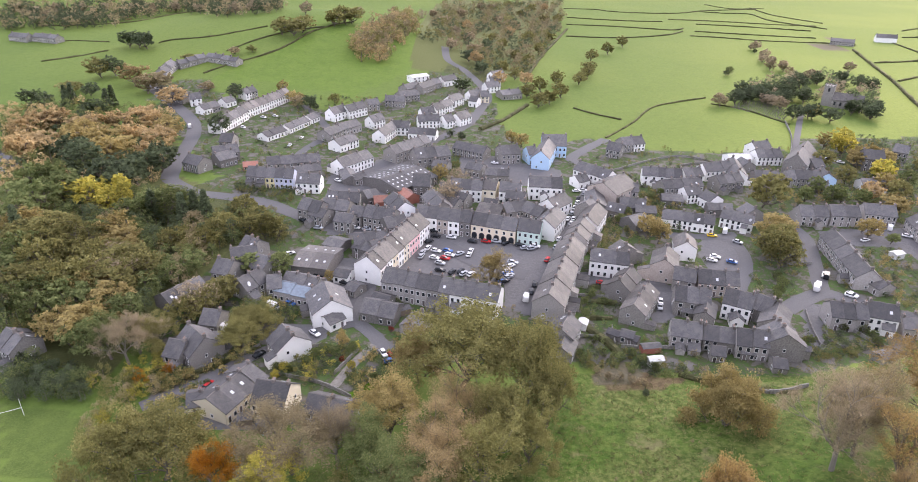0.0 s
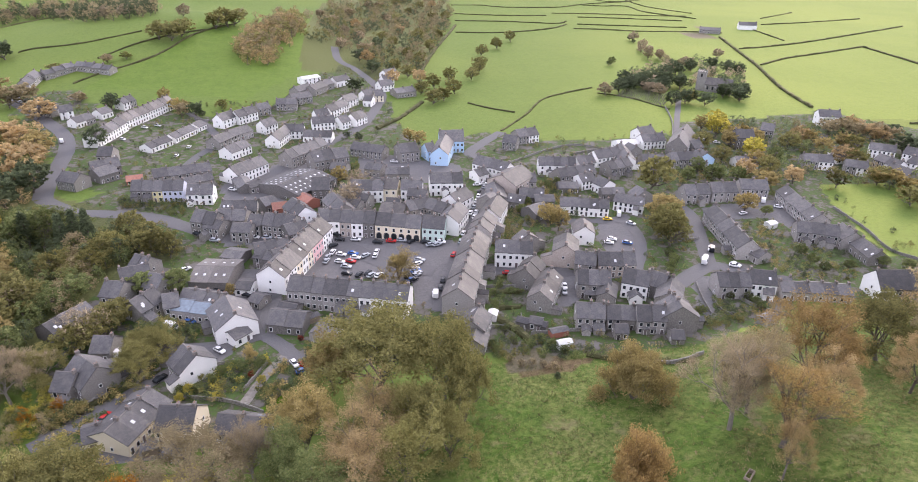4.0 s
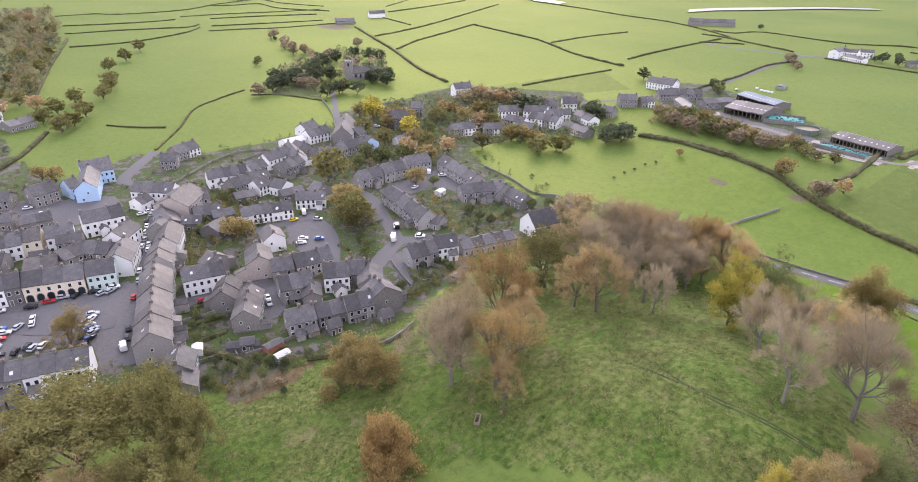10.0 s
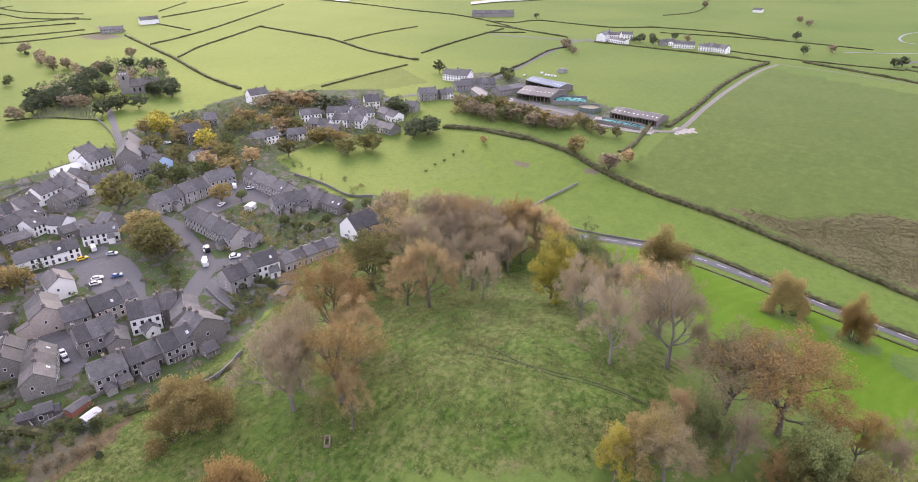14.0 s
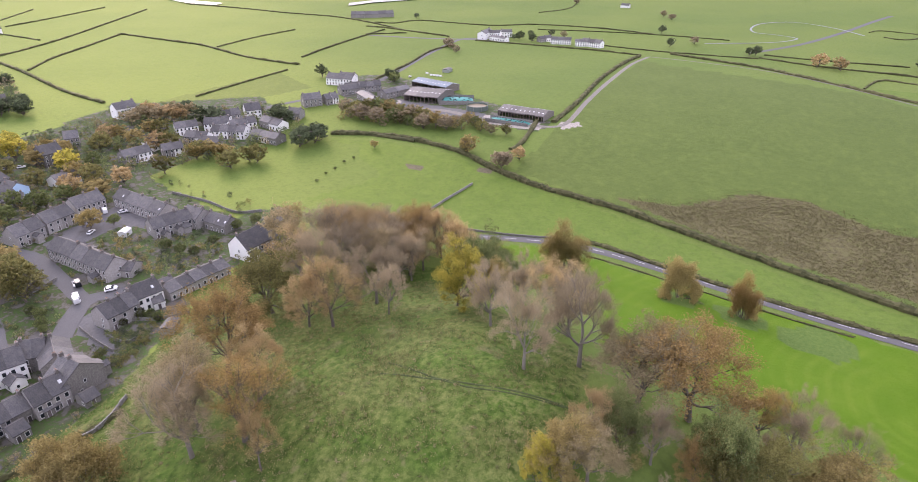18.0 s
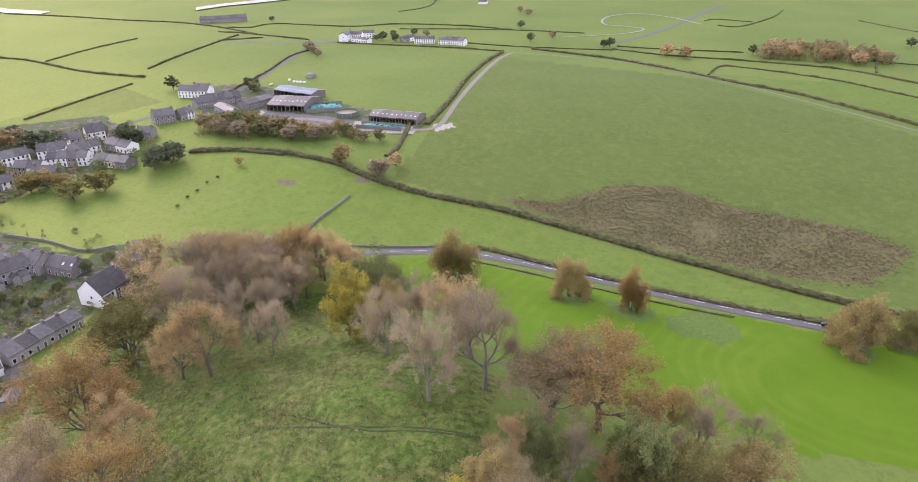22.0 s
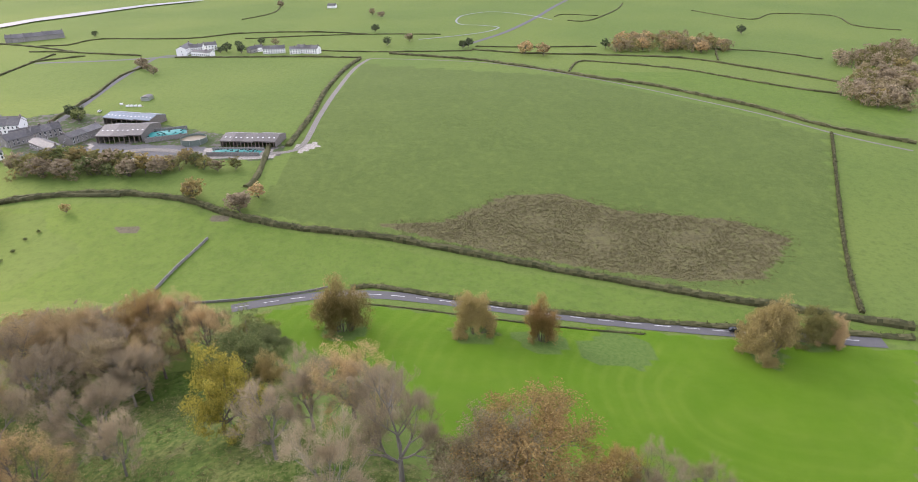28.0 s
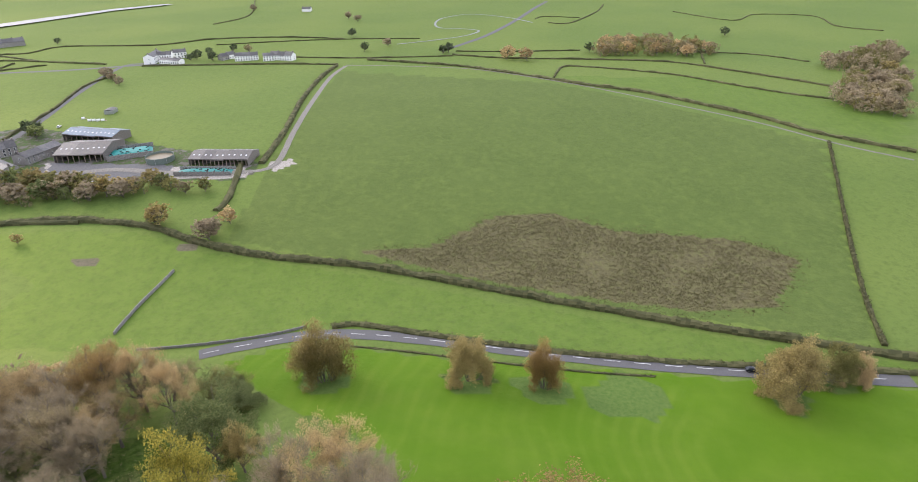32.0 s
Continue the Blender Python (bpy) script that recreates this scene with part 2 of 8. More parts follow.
def ground_material():
    m = Mat("meadow", 0.9)
    m.b.inputs["Specular IOR Level"].default_value = 0.1
    kinds = []
    for name in ("land_a", "land_b", "land_c"):
        a = m.t.nodes.new("ShaderNodeVertexColor")
        a.layer_name = name
        s = m.t.nodes.new("ShaderNodeSeparateColor")
        m.link(a.outputs["Color"], s.inputs[0])
        kinds += [*s.outputs[:3], a.outputs["Alpha"]]
    rough, lush, town, rush, pave, mud, pale, woods, bright, olive, bracken, gravel = kinds
    wide, mid, fine = m.noise(0.012, 3), m.noise(0.09, 4), m.noise(0.9, 5, 0.7)
    tuft = m.noise(0.45, 6, 0.75)
    speck = m.noise(2.2, 4, 0.7)
    grass = m.ramp(wide, [(0.3, (0.078, 0.135, 0.025)), (0.7, (0.115, 0.172, 0.036))])
    grass = m.mix(m.sums("MULTIPLY", mid, 0.5), grass, (0.07, 0.112, 0.027))

    field = m.noise(0.0045, 2)
    grass = m.mix(m.ramp(field, [(0.45, (0, 0, 0)), (0.62, (0.7, 0.7, 0.7))]), grass, (0.15, 0.19, 0.042))

    def edge(mask, wobble, low=0.35, high=0.65):
        f = m.sums("ADD", mask, m.sums("MULTIPLY", m.sums("SUBTRACT", wobble, 0.5), 0.6))
        n = m.t.nodes.new("ShaderNodeMapRange")
        n.inputs[1].default_value, n.inputs[2].default_value = low, high
        m.link(f, n.inputs[0])
        return n.outputs[0]

    grass = m.mix(edge(bright, mid), grass, m.ramp(mid, [(0.3, (0.066, 0.13, 0.014)), (0.7, (0.105, 0.17, 0.022))]))
    grass = m.mix(edge(olive, mid), grass, m.ramp(m.noise(0.03, 4, 0.6), [(0.3, (0.048, 0.08, 0.018)), (0.7, (0.068, 0.102, 0.025))]))
    blotch = m.noise(0.22, 5, 0.75)
    grass = m.mix(m.ramp(blotch, [(0.46, (0, 0, 0)), (0.7, (0.5, 0.5, 0.5))]), grass, (0.145, 0.19, 0.045))
    grass = m.mix(m.ramp(blotch, [(0.3, (0.55, 0.55, 0.55)), (0.46, (0, 0, 0))]), grass, (0.055, 0.1, 0.02))
    grass = m.mix(m.ramp(speck, [(0.42, (0, 0, 0)), (0.68, (0.6, 0.6, 0.6))]), grass, (0.14, 0.18, 0.05))
    grass = m.mix(m.ramp(tuft, [(0.5, (0, 0, 0)), (0.7, (0.75, 0.75, 0.75))]), grass, (0.052, 0.088, 0.018))
    lushc = m.ramp(mid, [(0.3, (0.1, 0.178, 0.01)), (0.7, (0.132, 0.215, 0.014))])
    lushc = m.mix(m.sums("MULTIPLY", wide, 0.5), lushc, (0.15, 0.24, 0.012))
    bands = m.node("ShaderNodeTexWave", Scale=0.03, Distortion=14.0, Detail=2.0)
    bands.inputs["Detail Scale"].default_value = 0.25
    m.link(m.co, bands.inputs["Vector"])
    lushc = m.mix(m.sums("MULTIPLY", bands.outputs["Fac"], 0.14), lushc, (0.165, 0.225, 0.03))
    lushc = m.mix(m.sums("MULTIPLY", fine, 0.25), lushc, (0.07, 0.12, 0.02))
    swirl = m.node("ShaderNodeTexWave", Scale=0.06, Distortion=22.0, Detail=2.0)
    swirl.wave_type, swirl.rings_direction = "RINGS", "Z"
    swirl.inputs["Detail Scale"].default_value = 0.2
    mown = m.node("ShaderNodeMapping")
    mown.inputs["Location"].default_value = (-180.7, 73.1, 0)
    m.link(m.co, mown.inputs["Vector"])
    m.link(mown.outputs[0], swirl.inputs["Vector"])
    worn = m.ramp(m.noise(0.016, 2), [(0.42, (0, 0, 0)), (0.6, (1, 1, 1))])
    lushc = m.mix(m.sums("MULTIPLY", worn, m.ramp(swirl.outputs["Fac"], [(0.45, (0, 0, 0)), (0.95, (0.2, 0.2, 0.2))])), lushc, (0.215, 0.275, 0.04))
    lushc = m.mix(m.ramp(m.noise(0.05, 4, 0.6), [(0.4, (0, 0, 0)), (0.65, (0.6, 0.6, 0.6))]), lushc, (0.09, 0.175, 0.006))
    grass = m.mix(edge(lush, mid, 0.45, 0.55), grass, lushc)
    roughc = m.ramp(tuft, [(0.34, (0.04, 0.062, 0.012)), (0.48, (0.088, 0.118, 0.027)), (0.66, (0.19, 0.2, 0.065))])
    patches = m.ramp(m.noise(0.05, 4, 0.65), [(0.42, (0, 0, 0)), (0.6, (0.75, 0.75, 0.75))])
    roughc = m.mix(patches, roughc, m.ramp(tuft, [(0.35, (0.04, 0.085, 0.012)), (0.65, (0.105, 0.18, 0.026))]))
    scrub = m.ramp(m.noise(0.11, 5, 0.7), [(0.57, (0, 0, 0)), (0.67, (0.6, 0.6, 0.6))])
    roughc = m.mix(scrub, roughc, (0.24, 0.185, 0.11))
    straw = m.ramp(m.noise(0.7, 5, 0.8), [(0.47, (0, 0, 0)), (0.6, (0.75, 0.75, 0.75))])
    straw = m.sums("MULTIPLY", straw, m.ramp(m.noise(0.03, 3), [(0.38, (0.15, 0.15, 0.15)), (0.6, (1, 1, 1))]))
    roughc = m.mix(straw, roughc, (0.26, 0.25, 0.095))
    roughc = m.mix(m.ramp(m.noise(0.55, 5, 0.8), [(0.31, (0.8, 0.8, 0.8)), (0.38, (0, 0, 0))]), roughc, (0.035, 0.042, 0.014))
    grass = m.mix(edge(rough, mid), grass, roughc)
    grass = m.mix(1.0, grass, (0.77, 0.83, 0.76), "MULTIPLY")
    gard = m.ramp(m.noise(0.14, 4, 0.7), [(0.3, (0.14, 0.134, 0.128)), (0.43, (0.125, 0.115, 0.1)), (0.48, (0.07, 0.078, 0.04)), (0.55, (0.06, 0.105, 0.025)), (0.6, (0.08, 0.085, 0.05)), (0.66, (0.13, 0.118, 0.098)), (0.74, (0.16, 0.152, 0.145))])
    grass = m.mix(edge(town, mid), grass, gard)
    rushc = m.ramp(tuft, [(0.32, (0.06, 0.055, 0.026)), (0.5, (0.115, 0.102, 0.05)), (0.66, (0.13, 0.135, 0.05))])
    grass = m.mix(edge(rush, m.noise(0.14, 6, 0.8), 0.25, 0.7), grass, rushc)
    grass = m.mix(edge(pale, mid), grass, m.ramp(fine, [(0.3, (0.066, 0.12, 0.024)), (0.7, (0.115, 0.165, 0.04))]))
    grass = m.mix(edge(woods, mid), grass, m.ramp(fine, [(0.3, (0.05, 0.062, 0.022)), (0.7, (0.1, 0.105, 0.045))]))
    grass = m.mix(edge(bracken, mid), grass, m.ramp(tuft, [(0.3, (0.06, 0.05, 0.025)), (0.5, (0.125, 0.09, 0.05)), (0.7, (0.17, 0.15, 0.07))]))
    grass = m.mix(edge(gravel, mid), grass, m.ramp(fine, [(0.3, (0.2, 0.175, 0.15)), (0.5, (0.33, 0.3, 0.265)), (0.7, (0.46, 0.44, 0.41))]))
    grass = m.mix(edge(mud, mid), grass, m.ramp(fine, [(0.3, (0.09, 0.085, 0.05)), (0.7, (0.17, 0.145, 0.1))]))
    pavec = m.ramp(fine, [(0.3, (0.1, 0.1, 0.106)), (0.7, (0.15, 0.148, 0.15))])
    pavec = m.mix(m.sums("MULTIPLY", mid, 0.4), pavec, (0.17, 0.155, 0.14))
    grass = m.mix(edge(pave, mid, 0.45, 0.55), grass, pavec)
    m.bump(tuft, 0.9, 0.5)
    blades = m.node("ShaderNodeBsdfGlossy", Roughness=0.5)
    blades.inputs["Color"].default_value = (0.62, 0.66, 0.2, 1)
    both = m.t.nodes.new("ShaderNodeMixShader")
    bald = edge(rough, mid)
    for other in (pave, town, gravel, mud, bracken, rush, lush):
        bald = m.sums("MAXIMUM", bald, edge(other, mid))
    m.link(m.sums("MULTIPLY", m.sums("SUBTRACT", 1.0, bald), 0.062), both.inputs[0])
    m.link(m.b.outputs[0], both.inputs[1])
    m.link(blades.outputs[0], both.inputs[2])
    m.link(both.outputs[0], m.t.nodes["Material Output"].inputs["Surface"])
    return m.done(grass)


GROUND = ground_material()


# ---- mesh helpers ----
def mesh(name, verts, faces, mats, slots=None):
    d = bpy.data.meshes.new(name)
    d.from_pydata([tuple(v) for v in verts], [], [tuple(f) for f in faces])
    for m in mats:
        d.materials.append(m)
    if slots is not None:
        d.polygons.foreach_set("material_index", slots)
    d.update()
    return d


class Build:
    """Collects boxes, prisms and tubes into one mesh."""

    def __init__(self):
        self.v, self.f, self.s = [], [], []

    def add(self, verts, faces, slot=0):
        n = len(self.v)
        self.v += verts
        self.f += [tuple(i + n for i in f) for f in faces]
        self.s += [slot] * len(faces)
        return self

    def box(self, x0, y0, z0, x1, y1, z1, slot=0):
        v = [(x, y, z) for z in (z0, z1) for x, y in ((x0, y0), (x1, y0), (x1, y1), (x0, y1))]
        return self.add(v, [(3, 2, 1, 0), (4, 5, 6, 7), (0, 1, 5, 4), (1, 2, 6, 5), (2, 3, 7, 6), (3, 0, 4, 7)], slot)

    def prism(self, outline, y0, y1, slot=0, axis="y"):
        """An outline in (x, z), drawn out along y; or in (y, z), drawn out along x."""
        n = len(outline)
        if axis == "y":
            v = [(x, y, z) for y in (y0, y1) for x, z in outline]
        else:
            v = [(x, y, z) for x in (y0, y1) for y, z in outline]
        f = [tuple(range(n)), tuple(range(2 * n - 1, n - 1, -1))]
        f += [(i, i + n, (i + 1) % n + n, (i + 1) % n) for i in range(n)]
        return self.add(v, f, slot)

    def tube(self, points, radii, sides=6, slot=0):
        n = len(self.v)
        for k, (p, r) in enumerate(zip(points, radii)):
            q = Vector(points[min(k + 1, len(points) - 1)]) - Vector(points[max(k - 1, 0)])
            q.normalize()
            a = q.orthogonal().normalized()
            b = q.cross(a)
            for i in range(sides):
                t = 2 * math.pi * i / sides
                self.v.append(tuple(Vector(p) + r * (math.cos(t) * a + math.sin(t) * b)))
        for k in range(len(points) - 1):
            for i in range(sides):
                j = (i + 1) % sides
                self.f.append((n + k * sides + i, n + k * sides + j, n + (k + 1) * sides + j, n + (k + 1) * sides + i))
                self.s.append(slot)
        self.f.append(tuple(n + (len(points) - 1) * sides + i for i in range(sides)))
        self.s.append(slot)
        return self

    def mesh(self, name, *mats):
        return mesh(name, self.v, self.f, mats, self.s)


def part(name, data, parent, m=None, label=""):
    ob = new(name, data)
    ob.parent = parent
    if m is not None:
        ob.matrix_basis = m
    return tagged(ob, label)


def thing(name, m, label, category, group="", kind=""):
    ob = new(name)
    ob.empty_display_size = 0.5
    ob.matrix_basis = m
    return tagged(ob, label, category, group, kind)


def inside(px, py, poly):
    """Which of the places lie inside a polygon."""
    hit = np.zeros(px.shape, bool)
    for (x0, y0), (x1, y1) in zip(poly, poly[1:] + poly[:1]):
        cut = ((y0 > py) != (y1 > py)) & (px < (x1 - x0) * (py - y0) / (y1 - y0 + 1e-9) + x0)
        hit ^= cut
    return hit


def smooth(points, step):
    """Places along a rounded line through the points."""
    p = [Vector(q) for q in points]
    out = []
    for i in range(len(p) - 1):
        a, b, c, d = p[max(i - 1, 0)], p[i], p[i + 1], p[min(i + 2, len(p) - 1)]
        n = max(2, int((c - b).length / step))
        for k in range(n):
            t = k / n
            out.append(0.5 * (2 * b + (c - a) * t + (2 * a - 5 * b + 4 * c - d) * t * t + (3 * b - a - 3 * c + d) * t ** 3))
    return out + [p[-1]]


# ---- ground ----
LAND = {k: [] for k in ("rough", "lush", "town", "rush", "pave", "mud", "pale", "woods", "bright", "olive", "bracken", "gravel")}


CLEARED = []


def land(kind, *xy):
    if kind == "field":
        CLEARED.append(list(zip(xy[::2], xy[1::2])))
        return
    LAND[kind].append(list(zip(xy[::2], xy[1::2])))

def height(x, y):
    """The lie of the land in metres, for numbers or arrays."""
    z = -20.0 + 27.0 * np.exp(-(((x - 115) / 70) ** 2) - ((y - 55) / 70) ** 2)
    z = z + 8.0 * np.exp(-(((x - 480) / 140) ** 2) - ((y + 10) / 220) ** 2)
    z = z - 5.5 * np.exp(-(((x - 278) / 60) ** 2) - ((y - 40) / 300) ** 2)
    z = z + 30.0 * np.exp(-(((x + 170) / 150) ** 2) - ((y - 690) / 150) ** 2)
    z = z + 95.0 * np.exp(-(((x + 650) / 420) ** 2) - ((y - 1250) / 420) ** 2)
    return z + 5.0 * np.exp(-(((x + 190) / 110) ** 2) - ((y - 250) / 90) ** 2)


land("lush", 235.6, 91.1, 243.6, 74.6, 241.3, 53.4, 232.9, 24.5, 225.8, -2.8, 221.3, -31.1, 213.5, -66.7, 204.4, -120.6, 153.4, -86.1, 150.2, -19.6, 155.4, 6.3, 155.2, 32.5, 185.5, 35.7)
land("lush", 233.0, 88.6, 238.8, 61.7, 220.8, 26.1, 204.4, -12.0, 163.6, -13.8, 161.4, 3.0, 182.8, 36.4, 213.7, 71.5)
land("olive", -122.5, 135.7, -105.8, 134.1, -95.9, 130.0, -88.2, 110.1, -105.7, 109.5)
land("rough", 31.3, 153.6, 56.0, 156.3, 71.0, 149.7, 97.3, 142.6, 135.6, 154.3, 97.0, 99.9, 11.9, 111.7)
land("rough", 31.2, 156.1, 66.4, 150.2, 106.9, 154.7, 131.1, 161.0, 154.8, 154.8, 213.8, 144.5, 108.6, 61.8, 14.7, 111.9)
land("rough", 84.1, 139.0, 111.8, 137.6, 151.5, 138.3, 198.8, 123.8, 198.5, 92.9, 149.4, 52.1, 144.3, 28.5, 116.1, 34.8, 94.0, 34.2, 31.1, 151.6)
land("rough", 129.6, 122.4, 162.7, 111.5, 189.6, 99.1, 147.5, 58.2, 136.3, 30.3, 105.6, 31.2, 96.2, 38.0, 78.8, 135.8)
land("rush", 308.2, 52.6, 310.3, 23.8, 332.0, -4.5, 331.7, -32.6, 315.5, -56.9, 304.8, -104.3, 287.9, -122.6, 271.1, -109.6, 253.7, -94.7, 254.6, -68.4, 265.1, -39.8, 277.7, -9.3, 294.3, 24.0)
land("town", -132.9, 279.7, -101.8, 349.7, -58.7, 427.4, 17.4, 466.4, 38.6, 362.7, 78.2, 394.6, 126.5, 358.6, 212.6, 406.4, 296.7, 408.7, 145.2, 168.6, 102.4, 152.5, 68.7, 152.9, 32.1, 159.5, -13.9, 158.4, -42.8, 132.0, -79.4, 130.7, -97.4, 172.5, -88.2, 240.5)
land("town", -235.5, 480.4, -211.0, 509.2, -173.0, 462.9, -134.9, 462.6, -105.3, 442.6, -71.3, 432.8, -45.2, 500.7, -25.3, 560.5, 20.9, 599.4, 24.7, 436.7, -55.4, 401.4, -96.6, 329.5, -123.2, 306.6, -172.6, 377.2)
land("town", 112.5, 387.4, 175.2, 368.1, 242.5, 407.0, 336.8, 421.8, 396.7, 337.5, 342.8, 271.7, 246.5, 283.9, 234.7, 194.9, 170.2, 173.6, 115.2, 184.3, 105.7, 153.0, 73.2, 160.5, 43.3, 204.1)
land("town", 480.0, 320.0, 500.0, 285.0, 478.0, 240.0, 448.0, 190.0, 425.0, 150.0, 404.0, 112.0, 382.0, 116.4, 390.0, 183.8, 396.0, 263.9)
land("pave", -27.1, 213.8, -18.0, 248.9, -6.0, 249.8, 35.6, 240.1, 43.1, 237.8, 36.2, 215.2, 24.6, 184.1, 18.2, 193.3, 17.0, 209.8)
land("pave", -68.6, 260.9, -21.8, 259.4, -20.6, 244.7, -55.0, 244.4)
land("pave", 104.9, 255.2, 121.6, 259.0, 113.7, 228.5, 102.8, 204.9, 99.1, 213.5, 97.6, 232.7)
land("pave", 188.7, 229.5, 183.9, 253.7, 194.4, 281.0, 200.2, 259.9, 194.8, 227.9)
land("pave", 422.7, 232.2, 408.6, 161.6, 391.1, 156.1, 396.7, 223.3)
land("mud", 322.6, 130.9, 321.7, 123.4, 314.3, 122.9, 315.7, 130.2)
land("mud", 311.8, 172.8, 311.8, 160.8, 307.7, 160.8, 306.9, 167.4)
land("olive", 353.3, 398.8, 474.4, 381.3, 434.8, 319.1, 354.8, 348.9)
land("woods", -232.2, 306.1, -227.2, 360.7, -182.5, 401.6, -142.7, 303.8, -99.4, 277.3, -69.4, 242.8, -82.1, 220.7, -94.8, 205.9, -96.1, 169.4, -100.8, 149.0, -136.8, 158.0)
land("woods", -46.1, 570.3, -51.3, 949.3, -31.2, 1095.7, 172.2, 1214.0, 111.0, 806.2, 55.6, 566.2, 24.2, 537.9)
land("pale", 229.1, 66.7, 230.8, 58.2, 224.3, 49.2, 216.3, 50.5, 215.6, 59.7)
land("rough", 222.6, 23.0, 219.2, 7.5, 213.5, 9.5, 212.5, 19.1)
land("pale", 221.2, 3.5, 215.3, -13.1, 209.2, -6.2, 214.4, 2.4)
land("pale", 210.9, -15.6, 222.1, -29.4, 214.4, -38.8, 202.6, -39.8, 197.2, -33.7, 200.6, -18.9)
land("lush", -44.8, 154.9, -36.5, 161.9, -33.9, 157.1, -40.7, 151.8, -44.9, 151.6)
land("lush", -31.5, 148.1, -22.5, 156.7, -20.4, 146.7, -29.0, 142.6)
land("lush", 129.4, 224.3, 137.6, 222.3, 130.9, 208.3, 119.9, 205.6)
land("lush", 51.4, 166.8, 72.9, 165.9, 68.9, 156.1, 53.4, 160.1)
land("lush", -83.3, 283.4, -74.7, 288.4, -73.9, 275.1, -85.4, 275.7)
land("lush", -74.1, 164.5, -63.0, 169.8, -61.2, 166.7, -69.1, 160.3)
land("lush", -122.5, 341.8, -104.5, 347.3, -104.2, 328.6, -119.2, 326.5)
land("lush", -112.5, 377.2, -104.9, 422.3, -91.4, 404.1, -96.5, 384.8, -104.6, 360.5)
land("lush", 44.7, 192.4, 53.9, 192.7, 53.0, 188.0, 44.0, 188.5)
land("lush", -109.2, 162.5, -108.3, 171.8, -103.5, 167.4, -105.2, 159.8)
land("mud", 425.9, 817.1, 468.2, 823.1, 432.0, 760.7, 398.5, 756.3)
land("mud", 55.6, 154.8, 49.7, 159.5, 38.2, 153.5, 40.8, 149.2, 50.8, 148.9)
land("bright", 330.7, 233.3, 337.7, 195.6, 332.2, 151.7, 314.1, 119.2, 290.8, 51.3, 254.7, -28.5, 227.0, -92.4, 214.0, -125.7, 208.2, -121.7, 221.3, -70.0, 234.9, -14.1, 252.4, 37.4, 257.1, 59.6, 249.1, 101.1, 246.7, 121.4, 254.3, 188.4)
land("olive", 392.9, 107.8, 641.8, 94.9, 563.7, -72.0, 407.6, -200.9, 229.5, -115.9, 264.2, -30.5, 300.7, 52.1, 321.6, 110.4)
land("bright", 591.2, -81.7, 576.4, -190.2, 495.4, -261.2, 456.8, -286.5, 402.1, -250.0, 469.6, -190.4, 529.2, -150.3)
land("bright", 246.5, 283.9, 332.8, 230.8, 337.3, 182.4, 314.2, 130.2, 271.6, 129.2, 249.8, 191.6, 241.8, 241.7)
land("bright", -197.4, 509.6, -151.1, 589.2, -121.9, 927.5, -26.4, 933.6, -16.9, 614.0, -48.9, 543.7, -81.8, 474.2)
land("bracken", 38.2, 153.5, 49.6, 158.9, 55.2, 153.3, 67.7, 149.9, 55.0, 145.9, 43.7, 147.1)
land("gravel", 404.0, 107.0, 408.0, 97.0, 400.0, 94.0, 390.0, 106.0)
land("gravel", 423.1, 235.9, 410.5, 192.7, 406.5, 161.0, 397.7, 118.7, 385.1, 115.9, 387.5, 154.9, 394.8, 222.4)
land("pave", -52.2, 223.6, -32.9, 225.2, -28.7, 212.4, -33.4, 176.3, -39.1, 176.0, -54.4, 207.4)
land("pave", 45.8, 219.4, 61.6, 214.1, 98.4, 205.5, 96.2, 199.5, 57.8, 206.4, 44.5, 211.1)
land("pave", 73.4, 216.9, 79.8, 208.2, 72.5, 182.9, 66.2, 182.8)
land("pave", -68.5, 314.2, -23.4, 368.6, -17.8, 328.3, -40.5, 284.8, -61.6, 278.8)
land("pave", -64.4, 174.6, -42.5, 179.2, -40.7, 169.4, -57.3, 162.4)
land("pave", -77.6, 137.6, -57.1, 138.4, -40.7, 136.7, -40.7, 129.9, -66.4, 129.0)
land("pave", 122.4, 197.3, 129.9, 197.7, 115.0, 166.7, 109.4, 166.5)
land("pave", 158.8, 261.2, 206.3, 268.2, 194.5, 249.2, 163.1, 246.9)
land("pave", 0.9, 365.1, 36.9, 342.1, 55.4, 333.9, 50.8, 299.5, -1.9, 320.6)
land("bright", 43.5, 204.5, 57.3, 204.3, 53.3, 185.0, 40.4, 184.6)
land("bright", -32.2, 152.1, -25.3, 165.4, -16.1, 164.3, -12.4, 139.9, -25.3, 139.5)
land("bright", -53.7, 162.6, -39.9, 165.7, -32.3, 163.6, -32.2, 152.1, -40.1, 149.1, -49.5, 152.8)
land("bright", -93.5, 163.4, -90.2, 173.0, -74.9, 161.5, -60.7, 168.3, -59.7, 164.7, -75.0, 147.6, -83.8, 144.6)
land("field", 240.4, 288.3, 229.6, 263.8, 224.2, 243.6, 218.0, 225.4, 214.3, 207.9, 223.8, 204.1, 239.3, 202.1, 270.3, 199.1, 280.7, 178.7, 329.0, 213.0, 305.8, 267.7, 281.4, 286.7)
